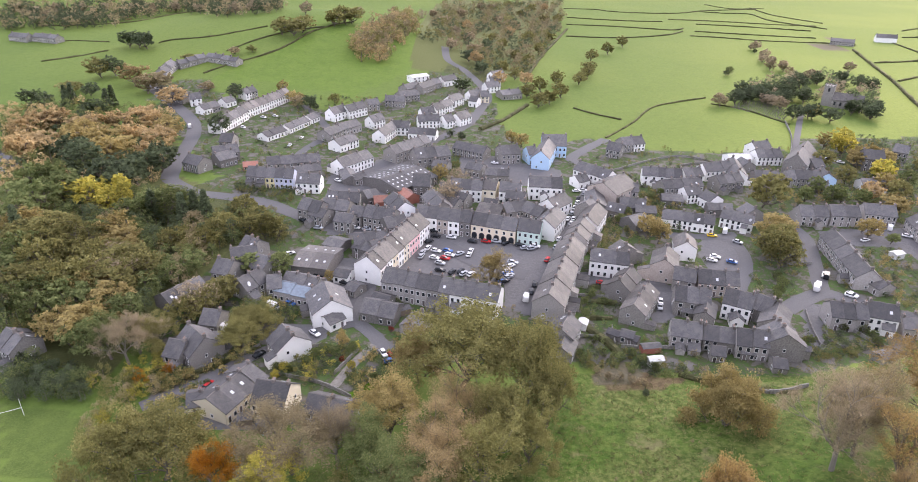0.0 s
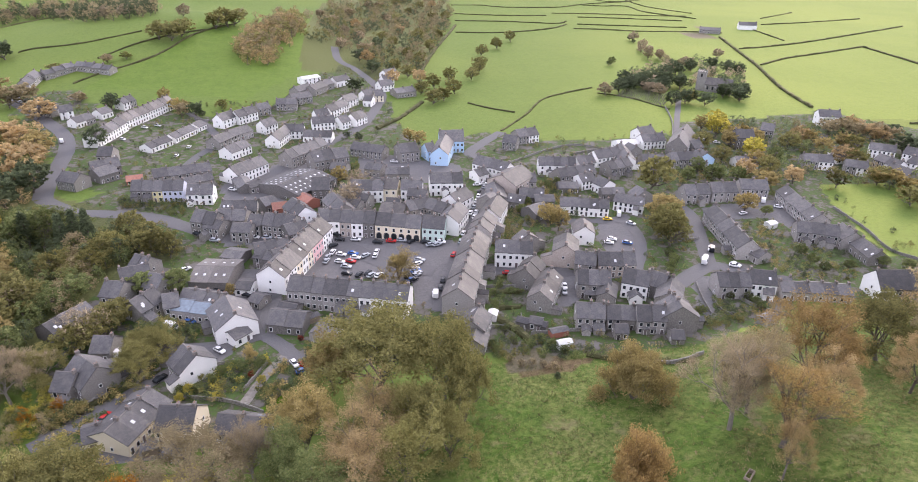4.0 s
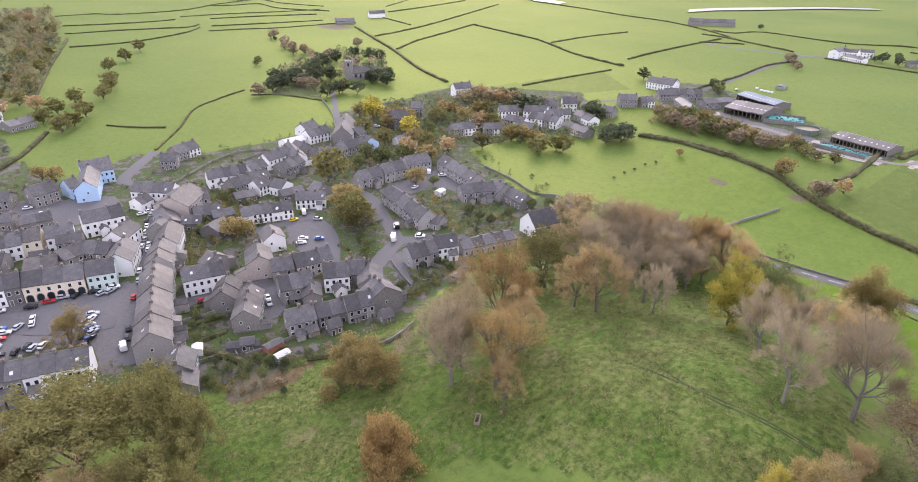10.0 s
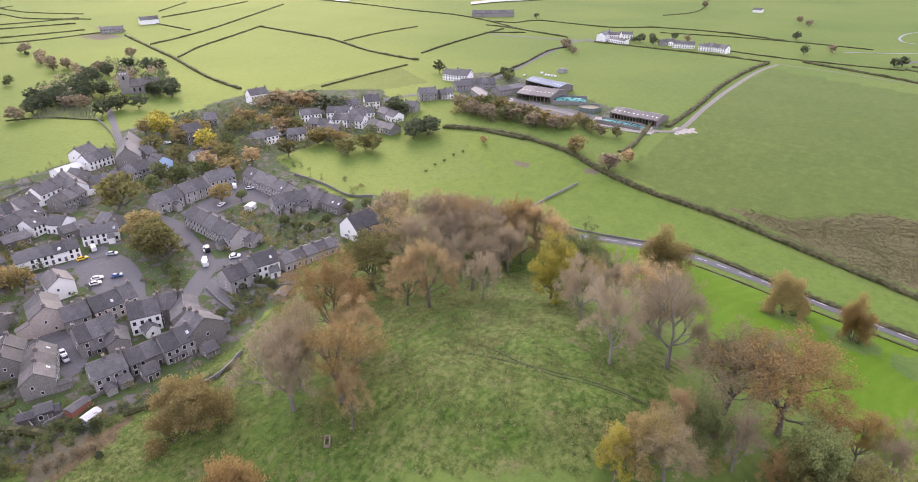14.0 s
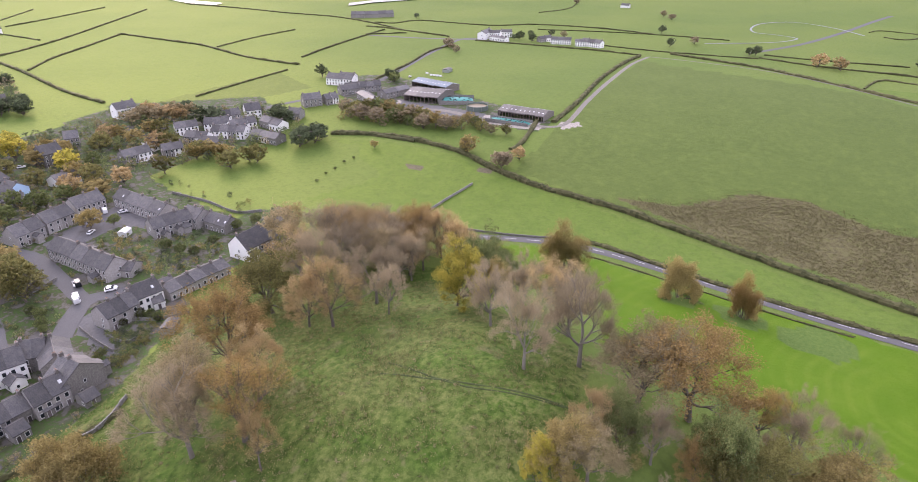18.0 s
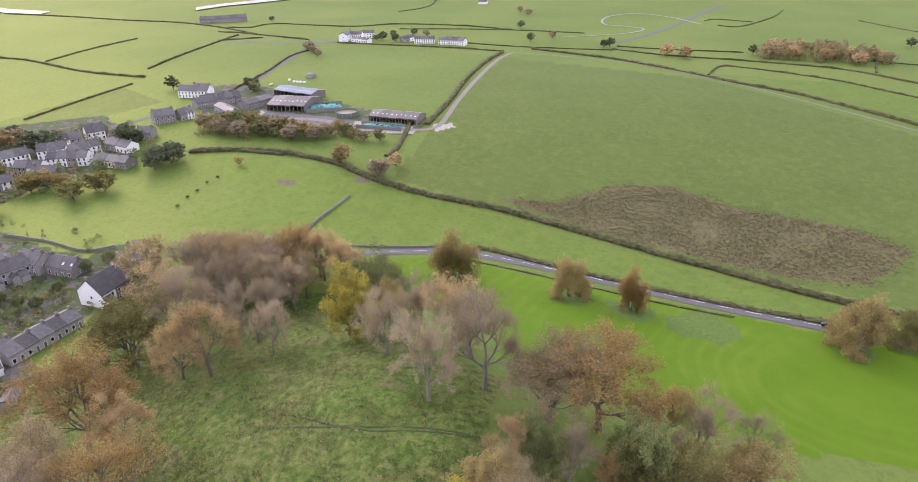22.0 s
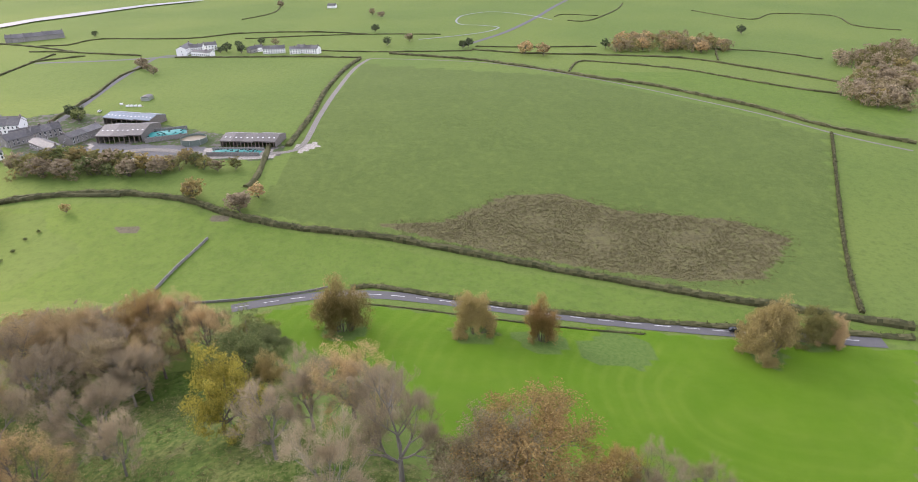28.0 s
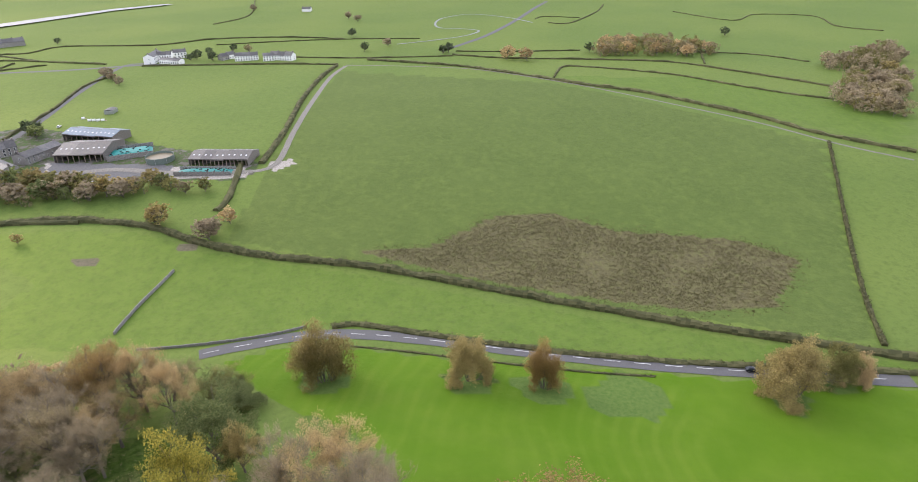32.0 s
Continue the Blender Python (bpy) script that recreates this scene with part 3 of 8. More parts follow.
land("field", 137.6, 453.7, 182.1, 481.5, 220.8, 421.1, 200.2, 373.0, 184.9, 392.3, 170.1, 371.4, 142.9, 369.5, 123.5, 372.8, 107.2, 373.5)
land("field", 243.8, 283.4, 276.8, 275.1, 330.1, 228.9, 294.7, 176.8, 226.7, 203.4, 220.0, 221.0, 224.2, 246.2)

for x, y, r in ((222.3, 57.0, 8.0), (217.8, 15.2, 7.0), (213.6, -6.4, 7.5), (204.3, -73.6, 6.0), (211.0, -91.0, 5.0)):
    land("pale", *[q for k in range(12) for q in (x - 1.0 + r * math.cos(0.524 * k), y + r * math.sin(0.524 * k))])


def spaced(fine, low, high, far):
    """Grid lines: even between low and high, ever wider out to far."""
    line, step = list(np.arange(low, high + 0.1, fine)), fine
    while line[-1] < far:
        step *= 1.12
        line.append(line[-1] + step)
    step, before = fine, [low]
    while before[-1] > -far:
        step *= 1.12
        before.append(before[-1] - step)
    return np.array(before[:0:-1] + line)


def surface(px, py):
    """The height of the ground with the small swells of the hill."""
    hill = np.exp(-(((px - 115) / 80) ** 2) - ((py - 65) / 70) ** 2)
    return height(px, py) + hill * 0.35 * np.sin(px * 0.31 + 1.3 * np.sin(py * 0.17)) * np.sin(py * 0.27)


def build_ground():
    gx, gy = spaced(2.9, -150, 530, 4300), spaced(2.9, -140, 390, 4300)
    px, py = [a.ravel() for a in np.meshgrid(gx, gy)]
    pz = surface(px, py)
    nx, ny = len(gx), len(gy)
    i = np.arange(nx * ny).reshape(ny, nx)
    quads = np.stack([i[:-1, :-1], i[:-1, 1:], i[1:, 1:], i[1:, :-1]], -1).reshape(-1, 4)
    d = bpy.data.meshes.new("ground")
    d.vertices.add(nx * ny)
    d.vertices.foreach_set("co", np.stack([px, py, pz], -1).ravel())
    d.loops.add(quads.size)
    d.loops.foreach_set("vertex_index", quads.ravel())
    d.polygons.add(len(quads))
    d.polygons.foreach_set("loop_start", np.arange(0, quads.size, 4))
    d.update(calc_edges=True)
    d.polygons.foreach_set("use_smooth", np.ones(len(quads), bool))
    masks = []
    for kind in LAND:
        a = np.zeros(px.shape)
        for poly in LAND[kind]:
            a = np.maximum(a, inside(px, py, poly))
        for poly in CLEARED:
            a = a * (1 - inside(px, py, poly))
        masks.append(a)
    for name, four in (("land_a", masks[:4]), ("land_b", masks[4:8]), ("land_c", masks[8:])):
        layer = d.color_attributes.new(name, "FLOAT_COLOR", "POINT")
        layer.data.foreach_set("color", np.stack(four, -1).astype(np.float32).ravel())
    d.materials.append(GROUND)
    tagged(new("ground", d), "rolling green pasture and rough hillside grass", "ground", kind="structure")


def road(name, width, label, material, *xy, dashes=False, lift=0.12):
    line = smooth(list(zip(xy[::2], xy[1::2])), 4.0)
    v, f = [], []
    for k, p in enumerate(line):
        q = (line[min(k + 1, len(line) - 1)] - line[max(k - 1, 0)]).normalized()
        s = Vector((-q.y, q.x))
        for off in (-0.5, -0.17, 0.17, 0.5):
            w = p + s * off * width * (1 + 0.04 * math.sin(k * 1.7 + off * 9))
            v.append((w.x, w.y, float(surface(w.x, w.y)) + lift + 0.06 * (abs(off) < 0.3)))
    for k in range(len(line) - 1):
        for j in range(3):
            a = 4 * k + j
            f.append((a, a + 1, a + 5, a + 4))
    STREETS.extend((p.x, p.y, width / 2 + 0.8) for p in line)
    ob = tagged(new(name, mesh(name, v, f, [material])), label, {"stream": "stream", "footpath": "path", "track": "track"}.get(name, "road"), kind="structure")
    if dashes:
        fine = smooth(list(zip(xy[::2], xy[1::2])), 1.0)
        for k in range(2, len(fine) - 7, 9):
            b = Build()
            for m in range(k, k + 5):
                p, r = fine[m], fine[m + 1]
                q = (r - p).normalized()
                s = Vector((-q.y, q.x)) * 0.09
                z0, z1 = float(height(p.x, p.y)) + lift + 0.11, float(height(r.x, r.y)) + lift + 0.11
                b.add([(*(p - s), z0), (*(p + s), z0), (*(r + s), z1), (*(r - s), z1)], [(3, 2, 1, 0)])
            part("centre_dash", b.mesh("centre_dash", PAINT), ob)


# ---- buildings ----
def opening(name, w, h, rim, proud, deep, frame, filling):
    """A frame round a pane or leaf that is set back in it, all in one piece, standing on y = 0."""
    o, i = w / 2 + rim, w / 2
    v = [(x, y, z) for y in (-0.03, proud) for x, z in ((-o, -rim), (o, -rim), (o, h + rim), (-o, h + rim))]
    v += [(x, y, z) for y in (proud, proud - deep) for x, z in ((-i, 0), (i, 0), (i, h), (-i, h))]
    f = [(0, 1, 5, 4), (1, 2, 6, 5), (2, 3, 7, 6), (3, 0, 4, 7)]
    f += [(4, 5, 9, 8), (5, 6, 10, 9), (6, 7, 11, 10), (7, 4, 8, 11), (8, 9, 13, 12), (9, 10, 14, 13), (10, 11, 15, 14), (11, 8, 12, 15), (12, 13, 14, 15)]
    f = [q[::-1] for q in f]
    return mesh(name, v, f, [frame, filling], [0] * 12 + [1])


def door_mesh():
    return opening("door", 0.9, 2.05, 0.1, 0.12, 0.07, FRAME, DOOR)


def skylight_mesh():
    d = opening("skylight", 0.75, 1.0, 0.07, 0.1, 0.03, STEEL, SKY_WHITE_PANE)
    d.transform(pose(0, 0, 0, 90))
    return d


def chimney_mesh():
    b = Build()
    b.box(-0.35, -0.55, -1.2, 0.35, 0.55, 0.95).box(-0.41, -0.61, 0.95, 0.41, 0.61, 1.07)
    for y in (-0.32, 0.0, 0.32):
        b.tube([(0, y, 1.07), (0, y, 1.4)], [0.11, 0.09], 6, 1)
    return b.mesh("chimney", CHIMNEY, POT)


def arch_mesh():
    b = Build()
    pts = [(-1.0, 0.0), (-1.0, 1.7)] + [(-math.cos(t) * 1.0, 1.7 + math.sin(t)) for t in (0.5, 1.05, 1.57, 2.09, 2.64)] + [(1.0, 1.7), (1.0, 0.0)]
    b.prism(pts, -0.02, 0.04, 1)
    out = [(x * 1.2, z * 1.08) for x, z in pts]
    b.add([(x, 0.1, z) for x, z in pts] + [(x, 0.1, z) for x, z in out], [(i, i + 1, i + 10, i + 9) for i in range(8)])
    b.add([(x, -0.02, z) for x, z in out] + [(x, 0.1, z) for x, z in out], [(i, i + 1, i + 10, i + 9) for i in range(8)])
    return b.mesh("arch", CHIMNEY, GLASS)


WINDOW = opening("window", 0.95, 1.35, 0.1, 0.1, 0.07, FRAME, GLASS)
SMALL_WINDOW = opening("window", 0.7, 0.95, 0.1, 0.1, 0.07, FRAME, GLASS)
DOOR_MESH = door_mesh()
BARN_POST = Build().box(-0.15, -0.15, -0.3, 0.15, 0.15, 1.0).mesh("post", TIMBER)
SKYLIGHT, STACK, ARCH = skylight_mesh(), chimney_mesh(), arch_mesh()
EYE = Vector((20.0, 10.0))
FOOTPRINTS, STREETS, HOUSES = [], [], []


def building(cx, cy, turn, length, width, eave, ridge, col, roof, first, last, seed, lights=0):
    """One house. Its ridge runs along its own x; first and last: whether that end is a free gable."""
    rnd = random.Random(seed)
    x0, x1, w = -length / 2, length / 2, width / 2
    base = float(height(cx, cy))
    far = (Vector((cx, cy)) - EYE).length
    barn = col in "or" or (col == "k" and eave < 4.2)
    what = "barn" if col == "o" else "shed" if col == "r" or eave < 3.3 and length < 7 else "bungalow" if eave < 4 else "house"
    name = what if what != "house" else "detached_house" if first and last else "end_house" if first or last else "terraced_house"
    row = "" if first and last else "end-terrace " if first or last else "mid-terrace "
    ob = thing(name, pose(cx, cy, base, 0, 0, math.degrees(turn)), f"{WALL_WORDS[col]} {row}{what} with {ROOF_WORDS[roof]}", what, name.replace("_", " ") + "s of the town")
    FOOTPRINTS.append((cx, cy, turn, length / 2 + 1.0, width / 2 + 1.0))
    if far < 340 and eave > 4.1 and col in "sgkwt":
        HOUSES.append((ob, cx, cy, turn, length, width, eave, col, roof, seed))
    b = Build()
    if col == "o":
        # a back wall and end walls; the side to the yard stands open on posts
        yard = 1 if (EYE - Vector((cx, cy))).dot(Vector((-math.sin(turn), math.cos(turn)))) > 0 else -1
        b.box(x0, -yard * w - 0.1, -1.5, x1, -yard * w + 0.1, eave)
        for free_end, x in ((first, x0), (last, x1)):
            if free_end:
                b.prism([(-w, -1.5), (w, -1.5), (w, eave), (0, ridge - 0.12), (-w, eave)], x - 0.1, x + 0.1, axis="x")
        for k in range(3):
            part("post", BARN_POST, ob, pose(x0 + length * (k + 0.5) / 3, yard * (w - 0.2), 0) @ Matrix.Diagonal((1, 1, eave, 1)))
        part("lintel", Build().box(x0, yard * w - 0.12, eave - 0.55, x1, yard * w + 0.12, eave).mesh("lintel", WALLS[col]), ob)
    else:
        b.prism([(-w, -1.5), (w, -1.5), (w, eave), (0, ridge - 0.12), (-w, eave)], x0, x1, axis="x")
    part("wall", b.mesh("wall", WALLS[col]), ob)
    rise = (ridge - eave) / w
    over, e0, e1 = 0.3, x0 - 0.18 * first, x1 + 0.18 * last
    b = Build()
    for s in (-1, 1):
        lo = (s * (w + over), eave - over * rise)
        out = [lo, (0, ridge), (0, ridge + 0.2), (lo[0], lo[1] + 0.2)]
        b.prism(out if s < 0 else out[::-1], e0, e1, axis="x")
    b.prism([(-0.16, ridge + 0.12), (0.16, ridge + 0.12), (0, ridge + 0.3)], e0, e1, 1, axis="x")
    roof_ob = part("roof", b.mesh("roof", ROOFS[roof], CHIMNEY), ob)
    if roof in ("brown", "metal") and width > 11 or lights:
        for k in range(int(length / 3)):
            for s in (-1, 1):
                for part_way in ((0.25, 0.5, 0.75) if lights > 2 else (0.5,)):
                    y = s * w * part_way
                    part("skylight", SKYLIGHT, roof_ob, pose(x0 + 1.8 + 3 * k, y, eave + (w - abs(y)) * rise + 0.2, math.degrees(-s * math.atan(rise)), 0, 0))
        if roof in ("brown", "metal"):
            return
    elif far < 330 and rnd.random() < 0.32 and eave > 3.3 and roof != "pale":
        for k in range(rnd.choice((1, 1, 2))):
            s = rnd.choice((-1, 1))
            y = s * w * rnd.uniform(0.4, 0.62)
            part("skylight", SKYLIGHT, roof_ob, pose(rnd.uniform(x0 + 1, x1 - 1), y, eave + (w - abs(y)) * rise + 0.2, math.degrees(-s * math.atan(rise)), 0, 0))
    if not barn and roof != "pale" and eave > 2.8:
        part("chimney", STACK, ob, pose(x1 - 0.5 if last else x0 + 0.5 if first and rnd.random() < 0.5 else x1, 0, ridge, 0, 0, 0))
        if first and last and length > 8:
            part("chimney", STACK, ob, pose(x0 + 0.5, 0, ridge, 0, 0, 0))
    storeys = 3 if eave > 7.2 else 2 if eave > 4.3 else 1
    to_eye = EYE - Vector((cx, cy))
    ahead = Vector((math.cos(turn), math.sin(turn)))
    side = Vector((-ahead.y, ahead.x))
    s = 1 if side.dot(to_eye) > 0 else -1
    flip = 0 if s > 0 else 180
    n = max(1, min(4, round(length / 2.7)))
    lift = (eave - 0.5) / storeys
    if far < 900:
        if col == "A":
            for k in range(2):
                part("arch", ARCH, ob, pose(x0 + length * (k + 0.5) / 2, s * w, 0.1, 0, 0, flip))
        door = rnd.randrange(n)
        for level in range(storeys):
            for k in range(n):
                x = x0 + length * (k + 0.5) / n
                if level == 0 and col == "A":
                    continue
                if level == 0 and k == door and not barn:
                    part("door", DOOR_MESH, ob, pose(x, s * w, 0.1, 0, 0, flip))
                elif not barn or rnd.random() < 0.4:
                    part("window", WINDOW if level < 2 else SMALL_WINDOW, ob, pose(x, s * w, 0.85 + lift * level, 0, 0, flip))
        for end, x in ((-1, x0), (1, x1)):
            if (first if end < 0 else last) and (ahead * end).dot(to_eye) > 0 and not barn:
                for level in range(storeys):
                    part("window", SMALL_WINDOW, ob, pose(x, rnd.uniform(-0.4, 0.4) * w, 0.9 + lift * level, 0, 0, -90 * end))


COUNT = [0]


def row(ax, ay, bx, by, width, eave, ridge, cols, roof="", lights=0):
    """A row of houses under one ridge from a to b: a letter for each house's wall."""
    n, length = len(cols), math.hypot(bx - ax, by - ay)
    turn = math.atan2(by - ay, bx - ax)
    for k, c in enumerate(cols):
        t = (k + 0.5) / n
        COUNT[0] += 1
        step = 0.12 * ((k * 7 + COUNT[0]) % 3) if n > 1 else 0
        building(ax + (bx - ax) * t, ay + (by - ay) * t, turn, length / n, width, eave + step, ridge + step, c, roof, k == 0, k == n - 1, COUNT[0], lights)


def back_wings():
    """Low kitchen wings and lean-tos behind the houses, where their yards have room."""
    for ob, cx, cy, turn, length, width, eave, col, roof, seed in HOUSES:
        rnd = random.Random(seed * 3 + 1)
        ahead, side = Vector((math.cos(turn), math.sin(turn))), Vector((-math.sin(turn), math.cos(turn)))
        deep, wide, high = rnd.uniform(2.2, 4.6), rnd.uniform(2.4, 3.6), eave * rnd.uniform(0.42, 0.68)
        along = rnd.choice((-1, 1)) * (length / 2 - wide / 2 - 0.15)
        if rnd.random() < 0.25 or length < wide + 0.6:
            continue
        for s in (-1, 1):
            spots = [Vector((cx, cy)) + ahead * (along + u * wide / 2) + side * s * (width / 2 + v) for u in (-1, 1) for v in (1.2, deep + 0.6)]
            if not all(free(p.x, p.y) for p in spots):
                continue
            b = Build()
            y0, y1 = width / 2 - 0.3, width / 2 + deep
            x0, x1 = along - wide / 2, along + wide / 2
            if rnd.random() < 0.5:
                b.prism([(s * y0, -1.2), (s * y1, -1.2), (s * y1, high - 0.2), (s * y0, high + deep * 0.35)], x0, x1, axis="x")
                b.prism([(s * y0, high + deep * 0.35 + 0.02), (s * (y1 + 0.25), high - 0.22), (s * (y1 + 0.25), high - 0.08), (s * y0, high + deep * 0.35 + 0.18)], x0 - 0.12, x1 + 0.12, 1, axis="x")
            else:
                mid, top = along, high + wide * 0.36
                b.prism([(x0, -1.2), (x1, -1.2), (x1, high), (mid, top), (x0, high)], s * y0, s * y1)
                for e in (-1, 1):
                    lo = (mid + e * (wide / 2 + 0.22), high - 0.14)
                    b.prism([lo, (mid, top + 0.02), (mid, top + 0.18), (lo[0], lo[1] + 0.16)], s * y0, s * (y1 + 0.2), 1)
            part("back_wing", b.mesh("back_wing", WALLS[col], ROOFS[roof]), ob)
            break


# ---- plants ----
def leaf_cards(rnd, b, centre, radius, count, size, flat=0.85, fine=False):
    """Small crossed leaves in a clump."""
    for _ in range(count):
        d = Vector((rnd.gauss(0, 1), rnd.gauss(0, 1), rnd.gauss(0, 1))).normalized() * radius * rnd.random() ** 0.5
        d.z *= flat
        p = centre + d
        u = Vector((rnd.gauss(0, 1), rnd.gauss(0, 1), rnd.gauss(0, 0.6))).normalized()
        w = u.orthogonal().normalized()
        s = size * rnd.uniform(0.6, 1.3)
        u, w = u * s, w * s * 0.7
        if fine:
            b.add([tuple(p - u), tuple(p + w), tuple(p + u * 0.8 - w * 0.6)], [(0, 1, 2)])
        else:
            b.add([tuple(p - u), tuple(p + w * 0.8), tuple(p + u), tuple(p - w)], [(0, 1, 2, 3)])


def tree_kind(kind, seed, bare=0.0, shape="round", clumps=46, leaves=30, size=0.034, fine=False):
    """A tree one metre high, to be scaled: its trunk with branching limbs, and its crown of leaves or twigs."""
    rnd = random.Random(seed)
    t, c = Build(), Build()
    lean = Vector((rnd.uniform(-0.05, 0.05), rnd.uniform(-0.05, 0.05), 0))
    if shape == "cone":
        t.tube([(0, 0, -0.03), (0, 0, 0.5), (0, 0, 0.95)], [0.03, 0.018, 0.004], 6)
        for k in range(clumps):
            z = rnd.uniform(0.06, 0.98)
            a, r = rnd.uniform(0, 6.28), 0.24 * (1.02 - z) + 0.01
            leaf_cards(rnd, c, Vector((math.cos(a) * r * 0.8, math.sin(a) * r * 0.8, z)), 0.05, leaves, size * 0.8, 0.6)
        return t.mesh("trunk", BARK), c.mesh("crown", LEAVES[kind])
    tall, bush = shape == "tall", shape == "bush"
    fork = 0.14 if tall else 0.1 if bush else rnd.uniform(0.26, 0.36) if bare else 0.2
    top = Vector((0, 0, fork)) + lean
    thick = 0.024 if bare else 0.028
    t.tube([(0, 0, -0.04), (lean.x * 0.3, lean.y * 0.3, fork * 0.55), tuple(top)], [thick * 1.1, thick * 0.8, thick * 0.72], 7)
    wide = 0.22 if tall else 0.56
    low, high = (0.12, 1.0) if tall else (0.0, 1.0) if bush else (0.42 if kind == "bare" else 0.36, 1.0) if bare else (0.13, 1.0)
    centre = Vector((0, 0, low + (high - low) * 0.44)) + lean
    lumps = [(Vector((rnd.gauss(0, 1), rnd.gauss(0, 1), rnd.gauss(0.3, 0.7))).normalized(), rnd.uniform(0.75, 1.05)) for _ in range(10)]

    def crown_point(near, far):
        while True:
            d = Vector((rnd.gauss(0, 1), rnd.gauss(0, 1), rnd.gauss(0.25, 0.9))).normalized()
            if d.z > -0.75:
                break
        swell = max(0.66, max(s * max(0, d.dot(e)) ** 1.5 for e, s in lumps))
        q = d * rnd.uniform(near, far) * swell
        return centre + Vector((q.x * wide, q.y * wide, q.z * (high - low) * (0.58 if d.z > 0 else 0.42)))

    limbs = []
    for k in range(6 if tall else 8):
        a = 6.283 * k / 8 + rnd.uniform(-0.4, 0.4)
        up = rnd.uniform(0.1, 0.5)
        out = wide * rnd.uniform(0.25, 0.6) * (1.1 - up)
        end = top + Vector((math.cos(a) * out, math.sin(a) * out, up))
        bend = top.lerp(end, 0.5) + Vector((rnd.gauss(0, 0.02), rnd.gauss(0, 0.02), -0.03))
        t.tube([tuple(top), tuple(bend), tuple(end)], [thick * 0.55, thick * 0.4, thick * 0.28], 5)
        limbs.append((bend, end))
    tips = [crown_point(0.5, 1.0) for _ in range(clumps)]
    groups = collections.defaultdict(list)
    for p in tips:
        k = min(range(len(limbs)), key=lambda i: (limbs[i][1] - p).length)
        groups[k, int(math.atan2(p.y - limbs[k][1].y, p.x - limbs[k][1].x) * 1.3), p.z > limbs[k][1].z].append(p)
    for (k, _, _), some in groups.items():
        start = limbs[k][1] if rnd.random() < 0.7 else limbs[k][0]
        mean = sum(some, Vector()) / len(some)
        node = start.lerp(mean, 0.6)
        t.tube([tuple(start), tuple(node)], [thick * 0.25, thick * 0.14], 3)
        for p in some:
            if clumps > 100 and (bare or rnd.random() < 0.4):
                t.tube([tuple(node), tuple(p)], [thick * 0.13, 0.0012], 3)
    for p in tips:
        if bare:
            for _ in range(leaves):
                d = Vector((rnd.gauss(0, 1) + p.x * 3, rnd.gauss(0, 1) + p.y * 3, rnd.gauss(0.6, 0.8))).normalized()
                o = p + Vector((rnd.gauss(0, 1), rnd.gauss(0, 1), rnd.gauss(0, 0.7))) * 0.045
                n = d.orthogonal().normalized() * rnd.uniform(0.001, 0.0024)
                ln = rnd.uniform(0.05, 0.11)
                c.add([tuple(o - n), tuple(o + n), tuple(o + d * ln)], [(0, 1, 2)])
            leaf_cards(rnd, c, p, 0.075, int(leaves * bare), size, 0.7, fine=fine)
        else:
            leaf_cards(rnd, c, p, 0.085 * rnd.uniform(0.6, 1.3) * (0.6 if tall else 1), leaves, size, 0.65, fine=fine)
    return t.mesh("trunk", PALE_BARK if bare and kind == "bare" else BARK), c.mesh("crown", LEAVES[kind])


STYLES = {
    # fork height, limbs, tilt of the limbs, leaves and twigs on each shoot, leaf size, clump radius
    "bare": (0.3, 6, (18, 60), 3, 34, 0.011, 0.06),
    "beech": (0.26, 7, (18, 68), 44, 9, 0.0102, 0.078),
    "low": (0.05, 9, (8, 88), 60, 6, 0.0165, 0.11),
    "full": (0.14, 8, (12, 80), 46, 0, 0.0145, 0.085),
}


